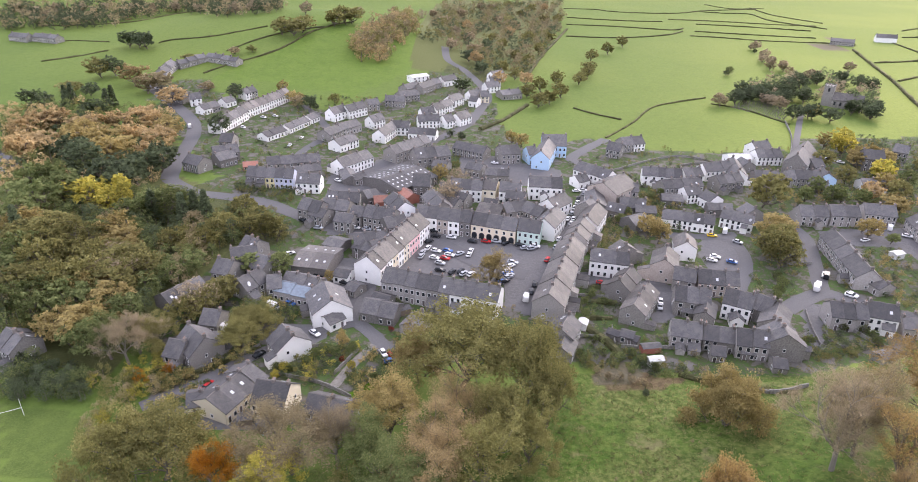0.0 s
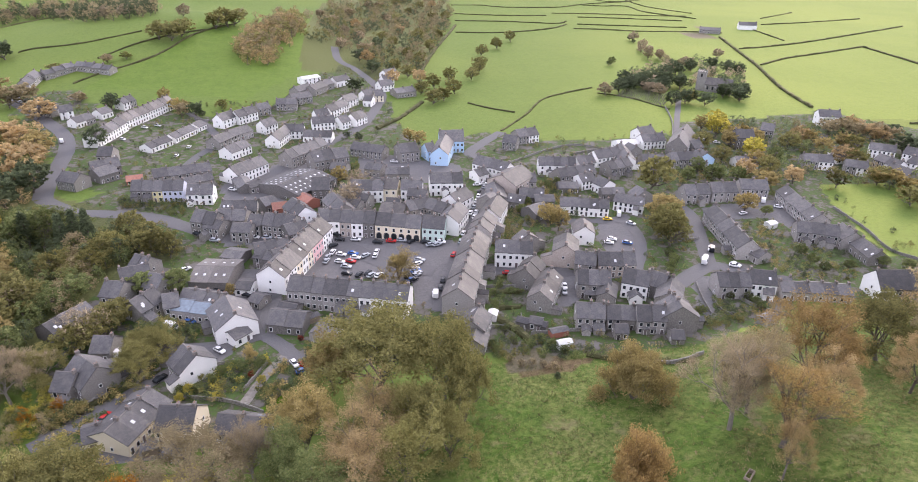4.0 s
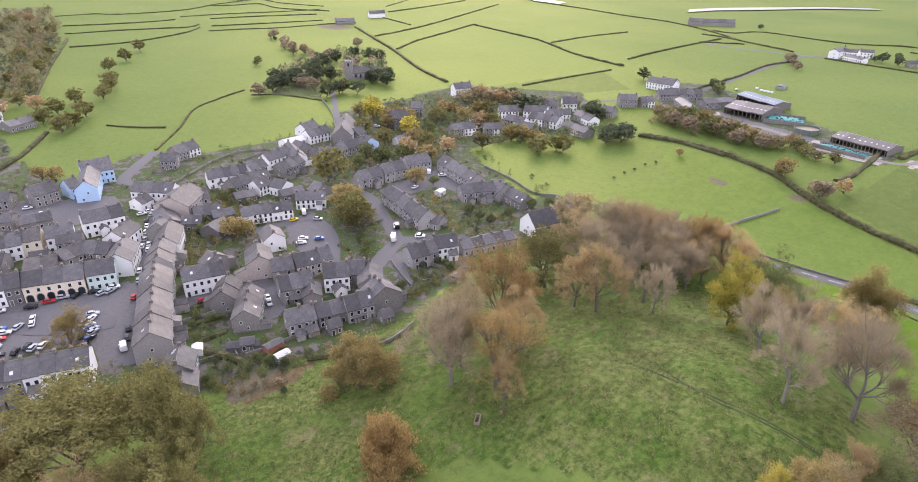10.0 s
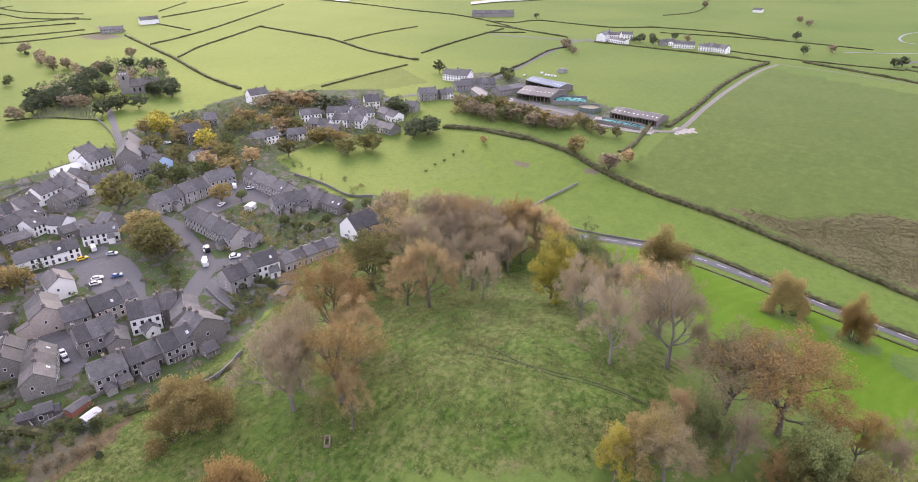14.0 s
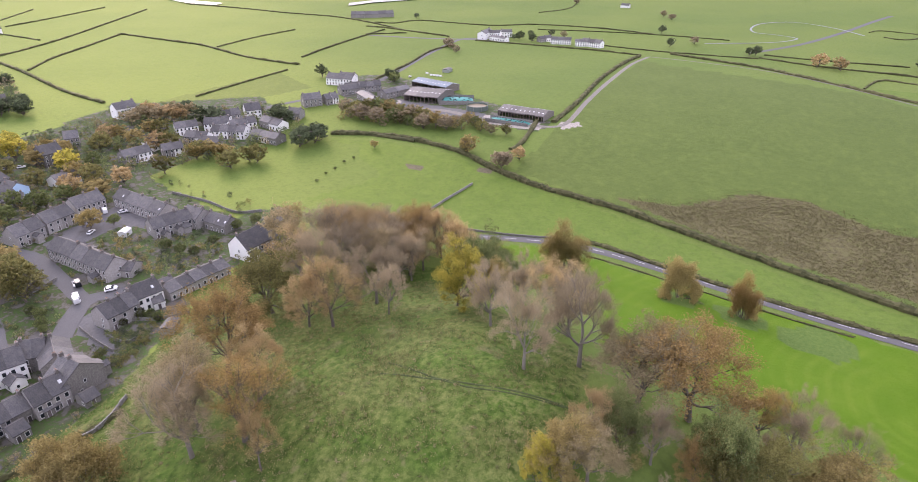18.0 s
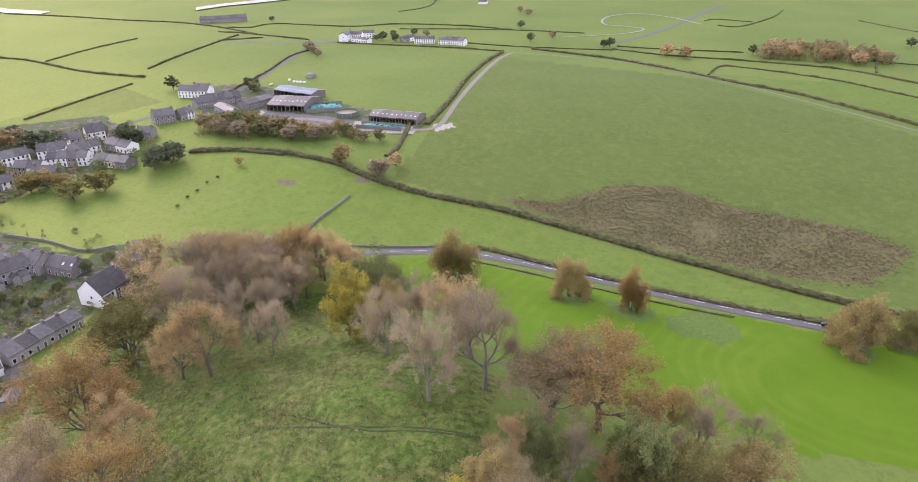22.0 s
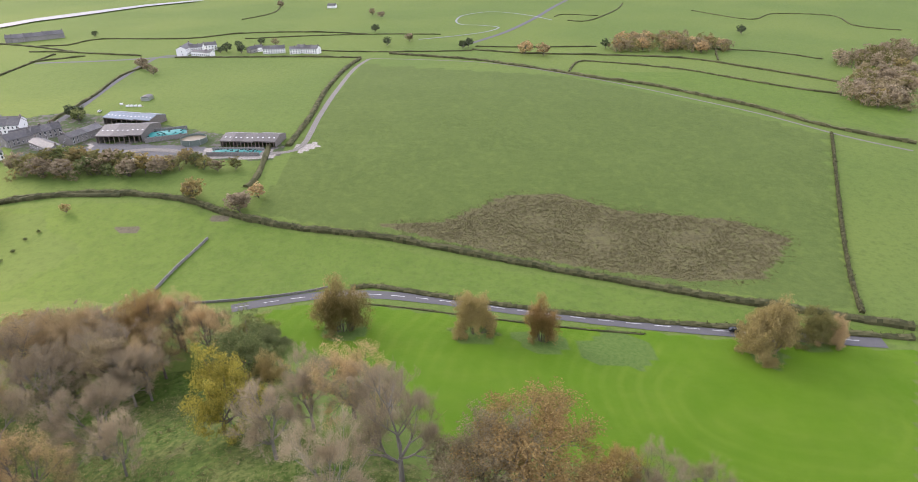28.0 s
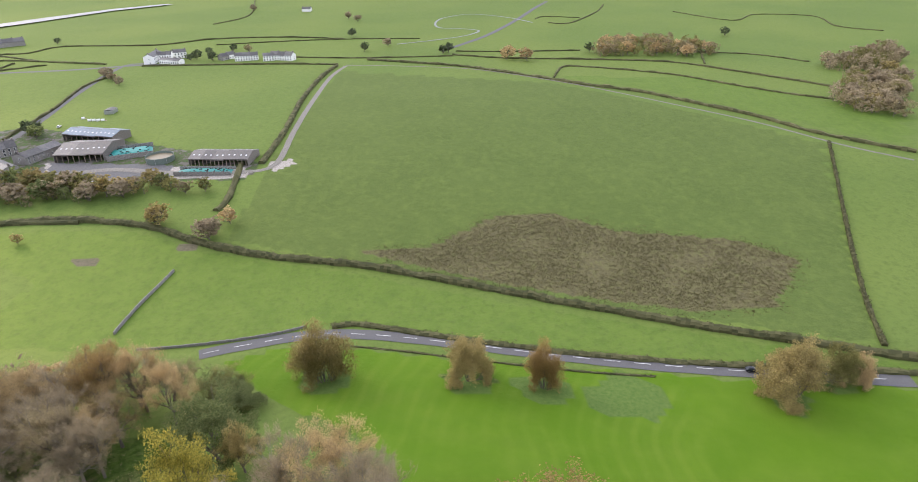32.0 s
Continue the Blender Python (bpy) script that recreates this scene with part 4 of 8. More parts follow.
def big_tree(kind, seed, style):
    """A tree that branches four times from its fork, one metre high and wide, to be scaled: trunk with limbs, and crown."""
    rnd = random.Random(seed)
    fork, limbs, (tilt0, tilt1), leaves, twigs, size, clump = STYLES[style]
    t, c = Build(), Build()
    shoots = []

    def jitter(r):
        return Vector((rnd.gauss(0, r), rnd.gauss(0, r), rnd.gauss(0, r)))

    def limb(p, d, length, r, level):
        mid = p + d * length * 0.5 + jitter(length * 0.035)
        onward = (d + jitter(0.16) + Vector((0, 0, 0.12))).normalized()
        end = mid + onward * length * 0.5
        if level < 4:
            t.tube([tuple(p), tuple(mid), tuple(end)], [r, r * 0.82, r * 0.62], (7, 6, 5, 3)[level])
        elif style != "full":
            t.tube([tuple(p), tuple(end)], [r, r * 0.4], 3)
        if level == 4:
            shoots.extend(((mid, onward), (end, onward)))
            return
        side = onward.orthogonal().normalized()
        start = rnd.uniform(0, 6.283)
        for k in range(3):
            about = Matrix.Rotation(start + 2.1 * k + rnd.uniform(-0.4, 0.4), 3, onward)
            lean = radians(rnd.uniform(24, 52) if k else rnd.uniform(4, 20))
            way = (onward * math.cos(lean) + (about @ side) * math.sin(lean) + Vector((0, 0, 0.1))).normalized()
            limb(end if k == 0 else mid.lerp(end, rnd.uniform(0.1, 0.95)), way, length * rnd.uniform(0.6, 0.86), r * 0.56, level + 1)

    lean = Vector((rnd.uniform(-0.04, 0.04), rnd.uniform(-0.04, 0.04), 0))
    top = Vector((0, 0, fork)) + lean
    thick = 0.027 if style == "bare" else 0.025
    t.tube([(0, 0, -0.04), (0, 0, 0.0), (lean.x * 0.4, lean.y * 0.4, fork * 0.5), tuple(top)], [thick * 1.5, thick * 1.15, thick * 0.95, thick * 0.85], 8)
    for k in range(limbs):
        a = 6.283 * k / limbs + rnd.uniform(-0.35, 0.35)
        tilt = radians(rnd.uniform(0, 14) if k == 0 else rnd.uniform(tilt0, tilt1))
        way = Vector((math.cos(a) * math.sin(tilt), math.sin(a) * math.sin(tilt), math.cos(tilt)))
        limb(top - Vector((0, 0, rnd.uniform(0, 0.25) * fork * (k > 2))), way, rnd.uniform(0.24, 0.34) * (1.1 - 0.2 * tilt), thick * rnd.uniform(0.42, 0.62), 1)
    for p, d in shoots:
        if p.z < fork * 0.8:
            continue
        for _ in range(twigs):
            w = (d * 0.9 + jitter(0.55) + Vector((0, 0, 0.2))).normalized()
            o = p + jitter(0.022)
            n = w.orthogonal().normalized() * rnd.uniform(0.0009, 0.0019)
            c.add([tuple(o - n), tuple(o + n), tuple(o + w * rnd.uniform(0.04, 0.1))], [(0, 1, 2)])
        leaf_cards(rnd, c, p + d * 0.02, clump * rnd.uniform(0.7, 1.3), leaves, size, 0.62, fine=True)
    v = np.array(c.v)
    up, out = float(np.percentile(v[:, 2], 99.5)), float(np.percentile(np.hypot(v[:, 0], v[:, 1]), 92))
    scale = np.array([0.5 / out, 0.5 / out, 1 / up])
    floor = float(np.percentile(v[:, 2], 4)) / up - 0.04 if style == "low" else 0.0
    for b in (t, c):
        p = np.array(b.v) * scale
        p[:, 2] = (p[:, 2] - floor) / (1 - floor)
        b.v = [tuple(q) for q in p.tolist()]
    return t.mesh("trunk", PALE_BARK if style == "bare" else BARK), c.mesh("crown", LEAVES[kind])


WORDS = {"green": "green leafy", "darkgreen": "dark evergreen", "olive": "olive-green early autumn", "ochre": "ochre autumn", "rust": "rust-brown autumn", "amber": "amber-leaved autumn",
         "brown": "brown half-bare", "yellow": "bright yellow autumn", "orange": "orange autumn", "red": "red-leaved", "bare": "bare grey-twigged",
         "conifer": "dark conical conifer", "poplar": "yellow upright"}
KINDS = {}


def kinds_of(kind, tier, form="round"):
    """The shapes of a kind of tree: for tier 0 with fine leaves, up to tier 2 for far off."""
    key = (kind, tier, form)
    if key not in KINDS:
        n = (4, 3, 2)[tier]
        cl, lv, sz = ((160, 52, 0.0215), (120, 18, 0.04), (90, 9, 0.066))[tier]
        thin = {"bare": 0.2, "rust": 0.6, "brown": 0.4, "amber": 1.3}.get(kind, 0.0)
        if tier == 0 and kind not in ("conifer", "poplar"):
            style = "bare" if kind == "bare" else "beech" if kind in ("rust", "brown", "amber") else "full"
            KINDS[key] = [big_tree(kind, 40 + 7 * k + len(kind), "low" if form == "low" else style) for k in range(4)]
        elif kind == "conifer":
            KINDS[key] = [tree_kind("darkgreen", 50 + k, 0, "cone", cl * 2, lv // 2, sz) for k in range(n)]
        elif kind == "poplar":
            KINDS[key] = [tree_kind("yellow", 60 + k, 0, "tall", cl, lv, sz, True) for k in range(n)]
        elif thin and tier < 2:
            KINDS[key] = [tree_kind(kind, 80 + k, thin, form, cl, (22 if kind == "bare" else 32) if tier == 0 else 18, sz, True) for k in range(n)]
        else:
            KINDS[key] = [tree_kind(kind, 90 + k, 0, form, cl, lv, sz, True) for k in range(n)]
    return KINDS[key]


PLANTED = [0]
NAMES = {"amber": "beech_tree", "bare": "bare_tree", "conifer": "conifer_tree", "rust": "beech_tree", "brown": "beech_tree", "darkgreen": "evergreen_tree"}


def trees(kind, high, spread, *xy, low=False):
    """Trees of a kind, each at its place, of about that height and spread; low: with a crown down to the grass."""
    for x, y in zip(xy[::2], xy[1::2]):
        PLANTED[0] += 1
        rnd = random.Random(PLANTED[0])
        far = math.hypot(x - EYE.x, y - EYE.y) > 300
        near = low or math.hypot(x - 40, y - 20) < 200 and high > 5.5
        trunk, crown = rnd.choice(kinds_of(kind, 2 if far else 0 if near else 1, "low" if low else "round" if near else "bush" if far or spread > 1.04 or high < 5.5 else "round"))
        h = high * rnd.uniform(0.95, 1.05)
        w = h * spread * rnd.uniform(0.95, 1.06)
        m = pose(x, y, float(height(x, y)) - 0.1, 0, 0, rnd.uniform(0, 360)) @ Matrix.Diagonal((w, w, h, 1))
        name = "shrub" if high < 5.5 else NAMES.get(kind, "autumn_tree" if kind != "green" else "leafy_tree")
        word = "shrub" if high < 5.5 else "tree"
        where = "far off among the fields" if far else "in a garden" if high < 5.5 else "standing on the grass"
        ob = thing(name, m, f"{WORDS[kind]} {word} {where}", word, "trees and shrubs")
        part("trunk", trunk, ob)
        part("crown", crown, ob)


def free(x, y):
    """Whether a place is clear of houses and streets."""
    for cx, cy, turn, hl, hw in FOOTPRINTS:
        dx, dy = x - cx, y - cy
        if dx * dx + dy * dy < 400:
            u, v = dx * math.cos(turn) + dy * math.sin(turn), dy * math.cos(turn) - dx * math.sin(turn)
            if abs(u) < hl and abs(v) < hw:
                return False
    if any(inside(np.array([x]), np.array([y]), p)[0] for p in LAND["pave"]):
        return False
    return all((x - a) ** 2 + (y - b) ** 2 > w * w for a, b, w in STREETS)


def woodland(name, label, count, high, kinds, *xy):
    """Trees too many to count inside an outline, one mesh for each leaf colour."""
    poly = list(zip(xy[::2], xy[1::2]))
    rnd = random.Random(int(abs(xy[0]) * 5 + count))
    xs, ys = xy[::2], xy[1::2]
    builds = {k: Build() for k in kinds}
    left, tries = count, 0
    while left and tries < count * 30:
        tries += 1
        x, y = rnd.uniform(min(xs), max(xs)), rnd.uniform(min(ys), max(ys))
        if not inside(np.array([x]), np.array([y]), poly)[0] or not free(x, y):
            continue
        left -= 1
        b = builds[rnd.choice(kinds)]
        h = high * rnd.uniform(0.7, 1.25)
        z, r = float(height(x, y)), h * rnd.uniform(0.36, 0.48)
        b.tube([(x, y, z - 0.2), (x, y, z + h * 0.5)], [h * 0.02, h * 0.01], 4, 1)
        near = math.hypot(x - EYE.x, y - EYE.y) < 330
        shrub = high < 4
        for _ in range(8 if shrub else 26 if near else 16):
            a, u = rnd.uniform(0, 6.283), rnd.uniform(-0.9, 1)
            q = math.sqrt(1 - u * u) * r * rnd.uniform(0.5, 1) * (1.1 if shrub else 1)
            o = Vector((x + math.cos(a) * q, y + math.sin(a) * q, z + h * 0.5 + u * h * 0.42))
            leaf_cards(rnd, b, o, h * (0.26 if shrub else 0.14), 15 if shrub else 22 if near else 11, h * (0.085 if shrub else 0.034 if near else 0.066), fine=True)
    for k, b in builds.items():
        if b.v:
            tagged(new(name, b.mesh(name, LEAVES[k], BARK)), label, "woodland" if high > 5 else "shrubs", kind="stuff")


def hedge(high, width, *xy):
    """A field hedge: a dense lumpy body along a line, with leaves and shoots standing out of it."""
    pts = [Vector(p) for p in zip(xy[::2], xy[1::2])]
    mid = sum((p - EYE).length for p in pts) / len(pts)
    near = mid < 330
    line = smooth([tuple(p) for p in pts], 1.6 if near else 3.2 if mid < 600 else 5.0)
    rnd = random.Random(int(xy[0] * 7 + xy[1]))
    b = Build()
    rings = []
    for k, p in enumerate(line):
        q = (line[min(k + 1, len(line) - 1)] - line[max(k - 1, 0)]).normalized()
        s = Vector((-q.y, q.x))
        tall = high * (0.72 + 0.4 * noise.noise((p.x * 0.11, p.y * 0.11, 0.0)) + 0.22 * rnd.random())
        wide = width * (0.5 + 0.2 * noise.noise((p.x * 0.2, p.y * 0.2, 7.0)))
        z = float(height(p.x, p.y))
        rings.append([(p.x + s.x * u * wide, p.y + s.y * u * wide, z + v * tall + rnd.uniform(-0.12, 0.12) * (v > 0)) for u, v in
                      ((-1, -0.1), (-0.95, 0.5), (-0.5 + rnd.uniform(-0.2, 0.2), 0.86), (0.45 + rnd.uniform(-0.2, 0.2), 0.9), (0.95, 0.45), (1, -0.1))])
        count, size = (15, 0.2) if near else (5, 0.34) if mid < 600 else (3, 0.5)
        for j in range(4 if near else 2):
            c = Vector((p.x + rnd.gauss(0, wide * 0.6), p.y + rnd.gauss(0, wide * 0.6), z + tall * (0.35 + 0.2 * j)))
            leaf_cards(rnd, b, c, max(tall, wide) * 0.42, count, size, 0.85, fine=True)
    for r, t in zip(rings, rings[1:]):
        for i in range(5):
            b.add([r[i], r[i + 1], t[i + 1], t[i]], [(0, 1, 2, 3)])
    for r in (rings[0], rings[-1]):
        b.add(r, [(0, 1, 2, 3, 4, 5)])
    tagged(new("hedge", b.mesh("hedge", LEAVES["hedge"])), "dense brown-green field hedge between pastures", "hedge", "field hedges", "stuff")


def stone_wall(high, thick, *xy):
    line = smooth([tuple(p) for p in zip(xy[::2], xy[1::2])], 1.0)
    b = Build()
    rnd = random.Random(int(xy[0] * 3))
    for p, q in zip(line, line[1:]):
        d = q - p
        n = Vector((-d.y, d.x)).normalized() * thick / 2
        z0, h = float(height(p.x, p.y)), high * rnd.uniform(0.88, 1.1)
        v = [(*(p - n), z0 - 0.3), (*(q - n), z0 - 0.3), (*(q + n), z0 - 0.3), (*(p + n), z0 - 0.3)]
        v += [(*(p - n * 0.7), z0 + h), (*(q - n * 0.7), z0 + h), (*(q + n * 0.7), z0 + h), (*(p + n * 0.7), z0 + h)]
        b.add(v, [(4, 5, 6, 7), (0, 1, 5, 4), (1, 2, 6, 5), (2, 3, 7, 6), (3, 0, 4, 7)])
    tagged(new("stone_wall", b.mesh("stone_wall", STONE)), "grey dry-stone field wall", "wall", "stone walls", "structure")



# ---- vehicles ----
PAINTS = {"white": (0.75, 0.75, 0.74), "silver": (0.4, 0.42, 0.44), "black": (0.02, 0.022, 0.025), "red": (0.42, 0.03, 0.03), "blue": (0.05, 0.12, 0.32), "yellow": (0.75, 0.5, 0.03)}


def wheel_mesh():
    b = Build()
    n = 14
    for slot, r, w in ((0, 0.32, 0.1), (1, 0.2, 0.11)):
        v = [(math.cos(6.283 * i / n) * r, y, math.sin(6.283 * i / n) * r) for y in (-w, w) for i in range(n)]
        b.add(v, [tuple(range(n)), tuple(range(2 * n - 1, n - 1, -1))] + [(i, i + n, (i + 1) % n + n, (i + 1) % n) for i in range(n)], slot)
    return b.mesh("wheel", TYRE, RIM)


def loft(rings):
    """One closed skin over rings of equal length."""
    b, n = Build(), len(rings[0])
    v = [p for r in rings for p in r]
    f = [(k * n + i, k * n + (i + 1) % n, (k + 1) * n + (i + 1) % n, (k + 1) * n + i) for k in range(len(rings) - 1) for i in range(n)]
    f += [tuple(range(n))[::-1], tuple(range((len(rings) - 1) * n, len(rings) * n))]
    return b.add(v, f)


def ring(z, x0, x1, w, cut=0.18):
    return [(x0 + cut, -w, z), (x1 - cut, -w, z), (x1, -w + cut, z), (x1, w - cut, z), (x1 - cut, w, z), (x0 + cut, w, z), (x0, w - cut, z), (x0, -w + cut, z)]


WHEEL = wheel_mesh()
FLEET = {}


def vehicle_meshes(colour, kind):
    if (colour, kind) not in FLEET:
        paint = plain(colour + "_car_paint", PAINTS[colour], 0.25, depth=0.05, spread=0.2)
        if kind == "car":
            body = loft([ring(0.28, -2.0, 2.0, 0.8), ring(0.55, -2.15, 2.12, 0.88), ring(0.85, -2.12, 1.95, 0.86), ring(0.97, -1.95, 1.1, 0.8)])
            glass = loft([ring(0.95, -1.85, 1.0, 0.76), ring(1.4, -1.3, 0.2, 0.62)])
            roof = loft([ring(1.38, -1.35, 0.25, 0.63), ring(1.47, -1.2, 0.05, 0.56)])
        else:
            body = loft([ring(0.3, -2.5, 2.4, 0.9), ring(0.6, -2.6, 2.55, 0.98), ring(1.2, -2.6, 2.3, 0.98), ring(2.2, -2.5, 1.1, 0.9)])
            glass = loft([ring(1.2, 1.0, 2.32, 0.9, 0.1), ring(1.95, 1.0, 1.5, 0.84, 0.1)])
            roof = loft([ring(2.18, -2.45, 1.0, 0.88), ring(2.28, -2.2, 0.8, 0.8)])
        FLEET[(colour, kind)] = body.mesh("body", paint), glass.mesh("cabin_glass", GLASS), roof.mesh("roof_panel", paint)
    return FLEET[(colour, kind)]


def vehicle(colour, kind, x, y, turn):
    body, glass, roof = vehicle_meshes(colour, kind)
    z = max(float(height(x + dx, y + dy)) for dx in (-1.5, 0, 1.5) for dy in (-1.5, 0, 1.5)) + 0.2
    ob = thing(kind, pose(x, y, z, 0, 0, turn), f"{colour} parked {kind} standing on the asphalt", kind, f"parked {kind}s")
    part("body", body, ob)
    part("cabin_glass", glass, ob)
    part("roof_panel", roof, ob)
    for wx in (-1.3, 1.3):
        for wy in (-0.8, 0.8):
            part("wheel", WHEEL, ob, pose(wx, wy, 0.32))


# ---- farm, church and field furniture ----
def church(x, y, turn):
    ob = thing("church", pose(x, y, float(height(x, y)), 0, 0, turn), "grey stone parish church with a square tower", "church")
    part("nave", Build().prism([(-4.5, -1), (4.5, -1), (4.5, 6), (0, 10.5), (-4.5, 6)], 3.5, 24, axis="x").mesh("nave", WALLS["s"]), ob)
    b = Build()
    for s in (-1, 1):
        out = [(s * 4.9, 5.6), (0, 10.5), (0, 10.8), (s * 4.9, 5.9)]
        b.prism(out if s < 0 else out[::-1], 3.4, 24.3, axis="x")
    part("roof", b.mesh("roof", ROOFS["moss"]), ob)
    tower = part("tower", Build().box(-3.5, -3.5, -1, 3.5, 3.5, 15).mesh("tower", WALLS["s"]), ob)
    for i in range(4):
        for k in range(4):
            part("merlon", MERLON, tower, pose(0, 0, 15, 0, 0, 90 * i) @ pose(-2.9 + 1.93 * k, -3.3, 0))
    part("pinnacle", Build().tube([(0, 0, 15), (0, 0, 19)], [0.12, 0.03], 5).mesh("pinnacle", STEEL), tower)
    for k in range(5):
        part("window", CHURCH_WINDOW, ob, pose(6 + 4 * k, -4.5, 1.8, 0, 0, 180))
        part("buttress", BUTTRESS, ob, pose(4.2 + 4 * k, -4.9, 0))
    for i in range(4):
        part("belfry_window", CHURCH_WINDOW, tower, pose(0, 0, 0, 0, 0, 90 * i) @ pose(0, 3.5, 11))


MERLON = Build().box(-0.55, -0.2, 0, 0.55, 0.2, 0.9).mesh("merlon", WALLS["s"])
CHURCH_WINDOW = opening("church_window", 1.2, 2.6, 0.2, 0.12, 0.1, CHIMNEY, GLASS)
BUTTRESS = Build().prism([(-0.6, -1), (0.5, -1), (0.5, 5), (-0.6, 3.4)], -0.4, 0.4, axis="x").mesh("buttress", WALLS["s"])


def tank(x, y, r, h):
    n = 32
    ob = thing("slurry_tank", pose(x, y, float(height(x, y))), "round rusty-green steel slurry tank beside the barns", "tank")
    v = [(math.cos(6.283 * i / n) * q, math.sin(6.283 * i / n) * q, z) for q, z in ((r, -0.5), (r, h), (r - 0.15, h), (r - 0.15, h - 1.2)) for i in range(n)]
    f = [(k * n + i, k * n + (i + 1) % n, (k + 1) * n + (i + 1) % n, (k + 1) * n + i) for k in range(3) for i in range(n)]
    part("shell", mesh("shell", v, f, [plain("painted_tank_steel", (0.16, 0.2, 0.17), 0.5)]), ob)
    part("slurry", mesh("slurry", v[3 * n:], [tuple(range(n))], [plain("slurry", (0.22, 0.18, 0.11), 0.4)]), ob)
    for k in range(8):
        a = 6.283 * k / 8
        part("rib", Build().box(-0.08, -0.08, -0.3, 0.08, 0.08, h).mesh("rib", STEEL), ob, pose(math.cos(a) * (r + 0.05), math.sin(a) * (r + 0.05), 0, 0, 0, math.degrees(a)))


def tyre_mesh():
    n = 10
    v = [(math.cos(6.283 * i / n) * q, math.sin(6.283 * i / n) * q, z) for q, z in ((0.5, 0.0), (0.45, 0.2), (0.28, 0.2)) for i in range(n)]
    return mesh("tyre", v, [(k * n + i, k * n + (i + 1) % n, (k + 1) * n + (i + 1) % n, (k + 1) * n + i) for k in range(2) for i in range(n)], [TYRE])


TYRE_MESH = tyre_mesh()


def clamp(x, y, turn, length, width, high):
    """A silage heap under sheeting, held down by tyres, between low walls."""
    ob = thing("silage_clamp", pose(x, y, float(height(x, y)), 0, 0, turn), "silage clamp under teal sheeting weighted with old tyres", "silage clamp")
    n, m = 14, 8
    rnd = random.Random(int(x))
    v = []
    for i in range(n + 1):
        for j in range(m + 1):
            u, w = i / n * 2 - 1, j / m * 2 - 1
            v.append((u * length / 2, w * width / 2, high * max(0, (1 - u ** 6) * (1 - w ** 4)) + rnd.uniform(0, 0.15) - 0.1))
    f = [(i * (m + 1) + j, (i + 1) * (m + 1) + j, (i + 1) * (m + 1) + j + 1, i * (m + 1) + j + 1) for i in range(n) for j in range(m)]
    part("sheet", mesh("sheet", v, f, [TEAL]), ob)
    for s in (-1, 1):
        part("side_wall", Build().box(-length / 2, -0.15, -0.5, length / 2, 0.15, high + 0.3).mesh("side_wall", STONE), ob, pose(0, s * (width / 2 + 0.2), 0))
    for k in range(46):
        u, w = rnd.uniform(-0.85, 0.85), rnd.uniform(-0.85, 0.85)
        part("tyre", TYRE_MESH, ob, pose(u * length / 2, w * width / 2, high * (1 - u ** 6) * (1 - w ** 4) + 0.05))


def goal_posts(x, y, turn):
    ob = thing("goal_posts", pose(x, y, float(height(x, y)), 0, 0, turn), "white tubular goal posts on the playing field", "goal")
    for s in (-1, 1):
        part("post", Build().tube([(0, 0, -0.2), (0, 0, 5.5)], [0.07, 0.06], 8).mesh("post", FRAME), ob, pose(s * 2.8, 0, 0))
    part("crossbar", Build().tube([(-2.8, 0, 2.6), (2.8, 0, 2.6)], [0.06, 0.06], 8).mesh("crossbar", FRAME), ob)


def garden_shed(x, y, turn, w, d, h, material, label):
    ob = thing("garden_shed", pose(x, y, float(height(x, y)), 0, 0, turn), label, "garden shed", "garden sheds")
    part("wall", Build().box(-w / 2, -d / 2, -0.4, w / 2, d / 2, h).mesh("wall", material), ob)
    part("roof", Build().prism([(-d / 2 - 0.2, h), (d / 2 + 0.2, h), (0, h + 0.7)], -w / 2 - 0.2, w / 2 + 0.2, axis="x").mesh("roof", ROOFS["pale"] if material is FRAME else ROOFS[""]), ob)
    part("door", DOOR_MESH, ob, pose(0, d / 2, 0.05))


def feeder(x, y, turn):
    """A ring feeder left on the hill."""
    ob = thing("timber_trough", pose(x, y, float(height(x, y)), 0, 0, turn), "old dark timber feed trough on the hillside", "trough")
    for s in (-1, 1):
        part("side_board", Build().box(-1.6, -0.08, 0.2, 1.6, 0.08, 1.0).mesh("side_board", TIMBER), ob, pose(0, s * 0.7, 0, s * 12))
        part("end_board", Build().box(-0.08, -0.6, 0.2, 0.08, 0.6, 0.95).mesh("end_board", TIMBER), ob, pose(s * 1.5, 0, 0))
        part("leg", Build().box(-0.1, -0.7, -0.3, 0.1, 0.7, 0.25).mesh("leg", TIMBER), ob, pose(s * 1.2, 0, 0))


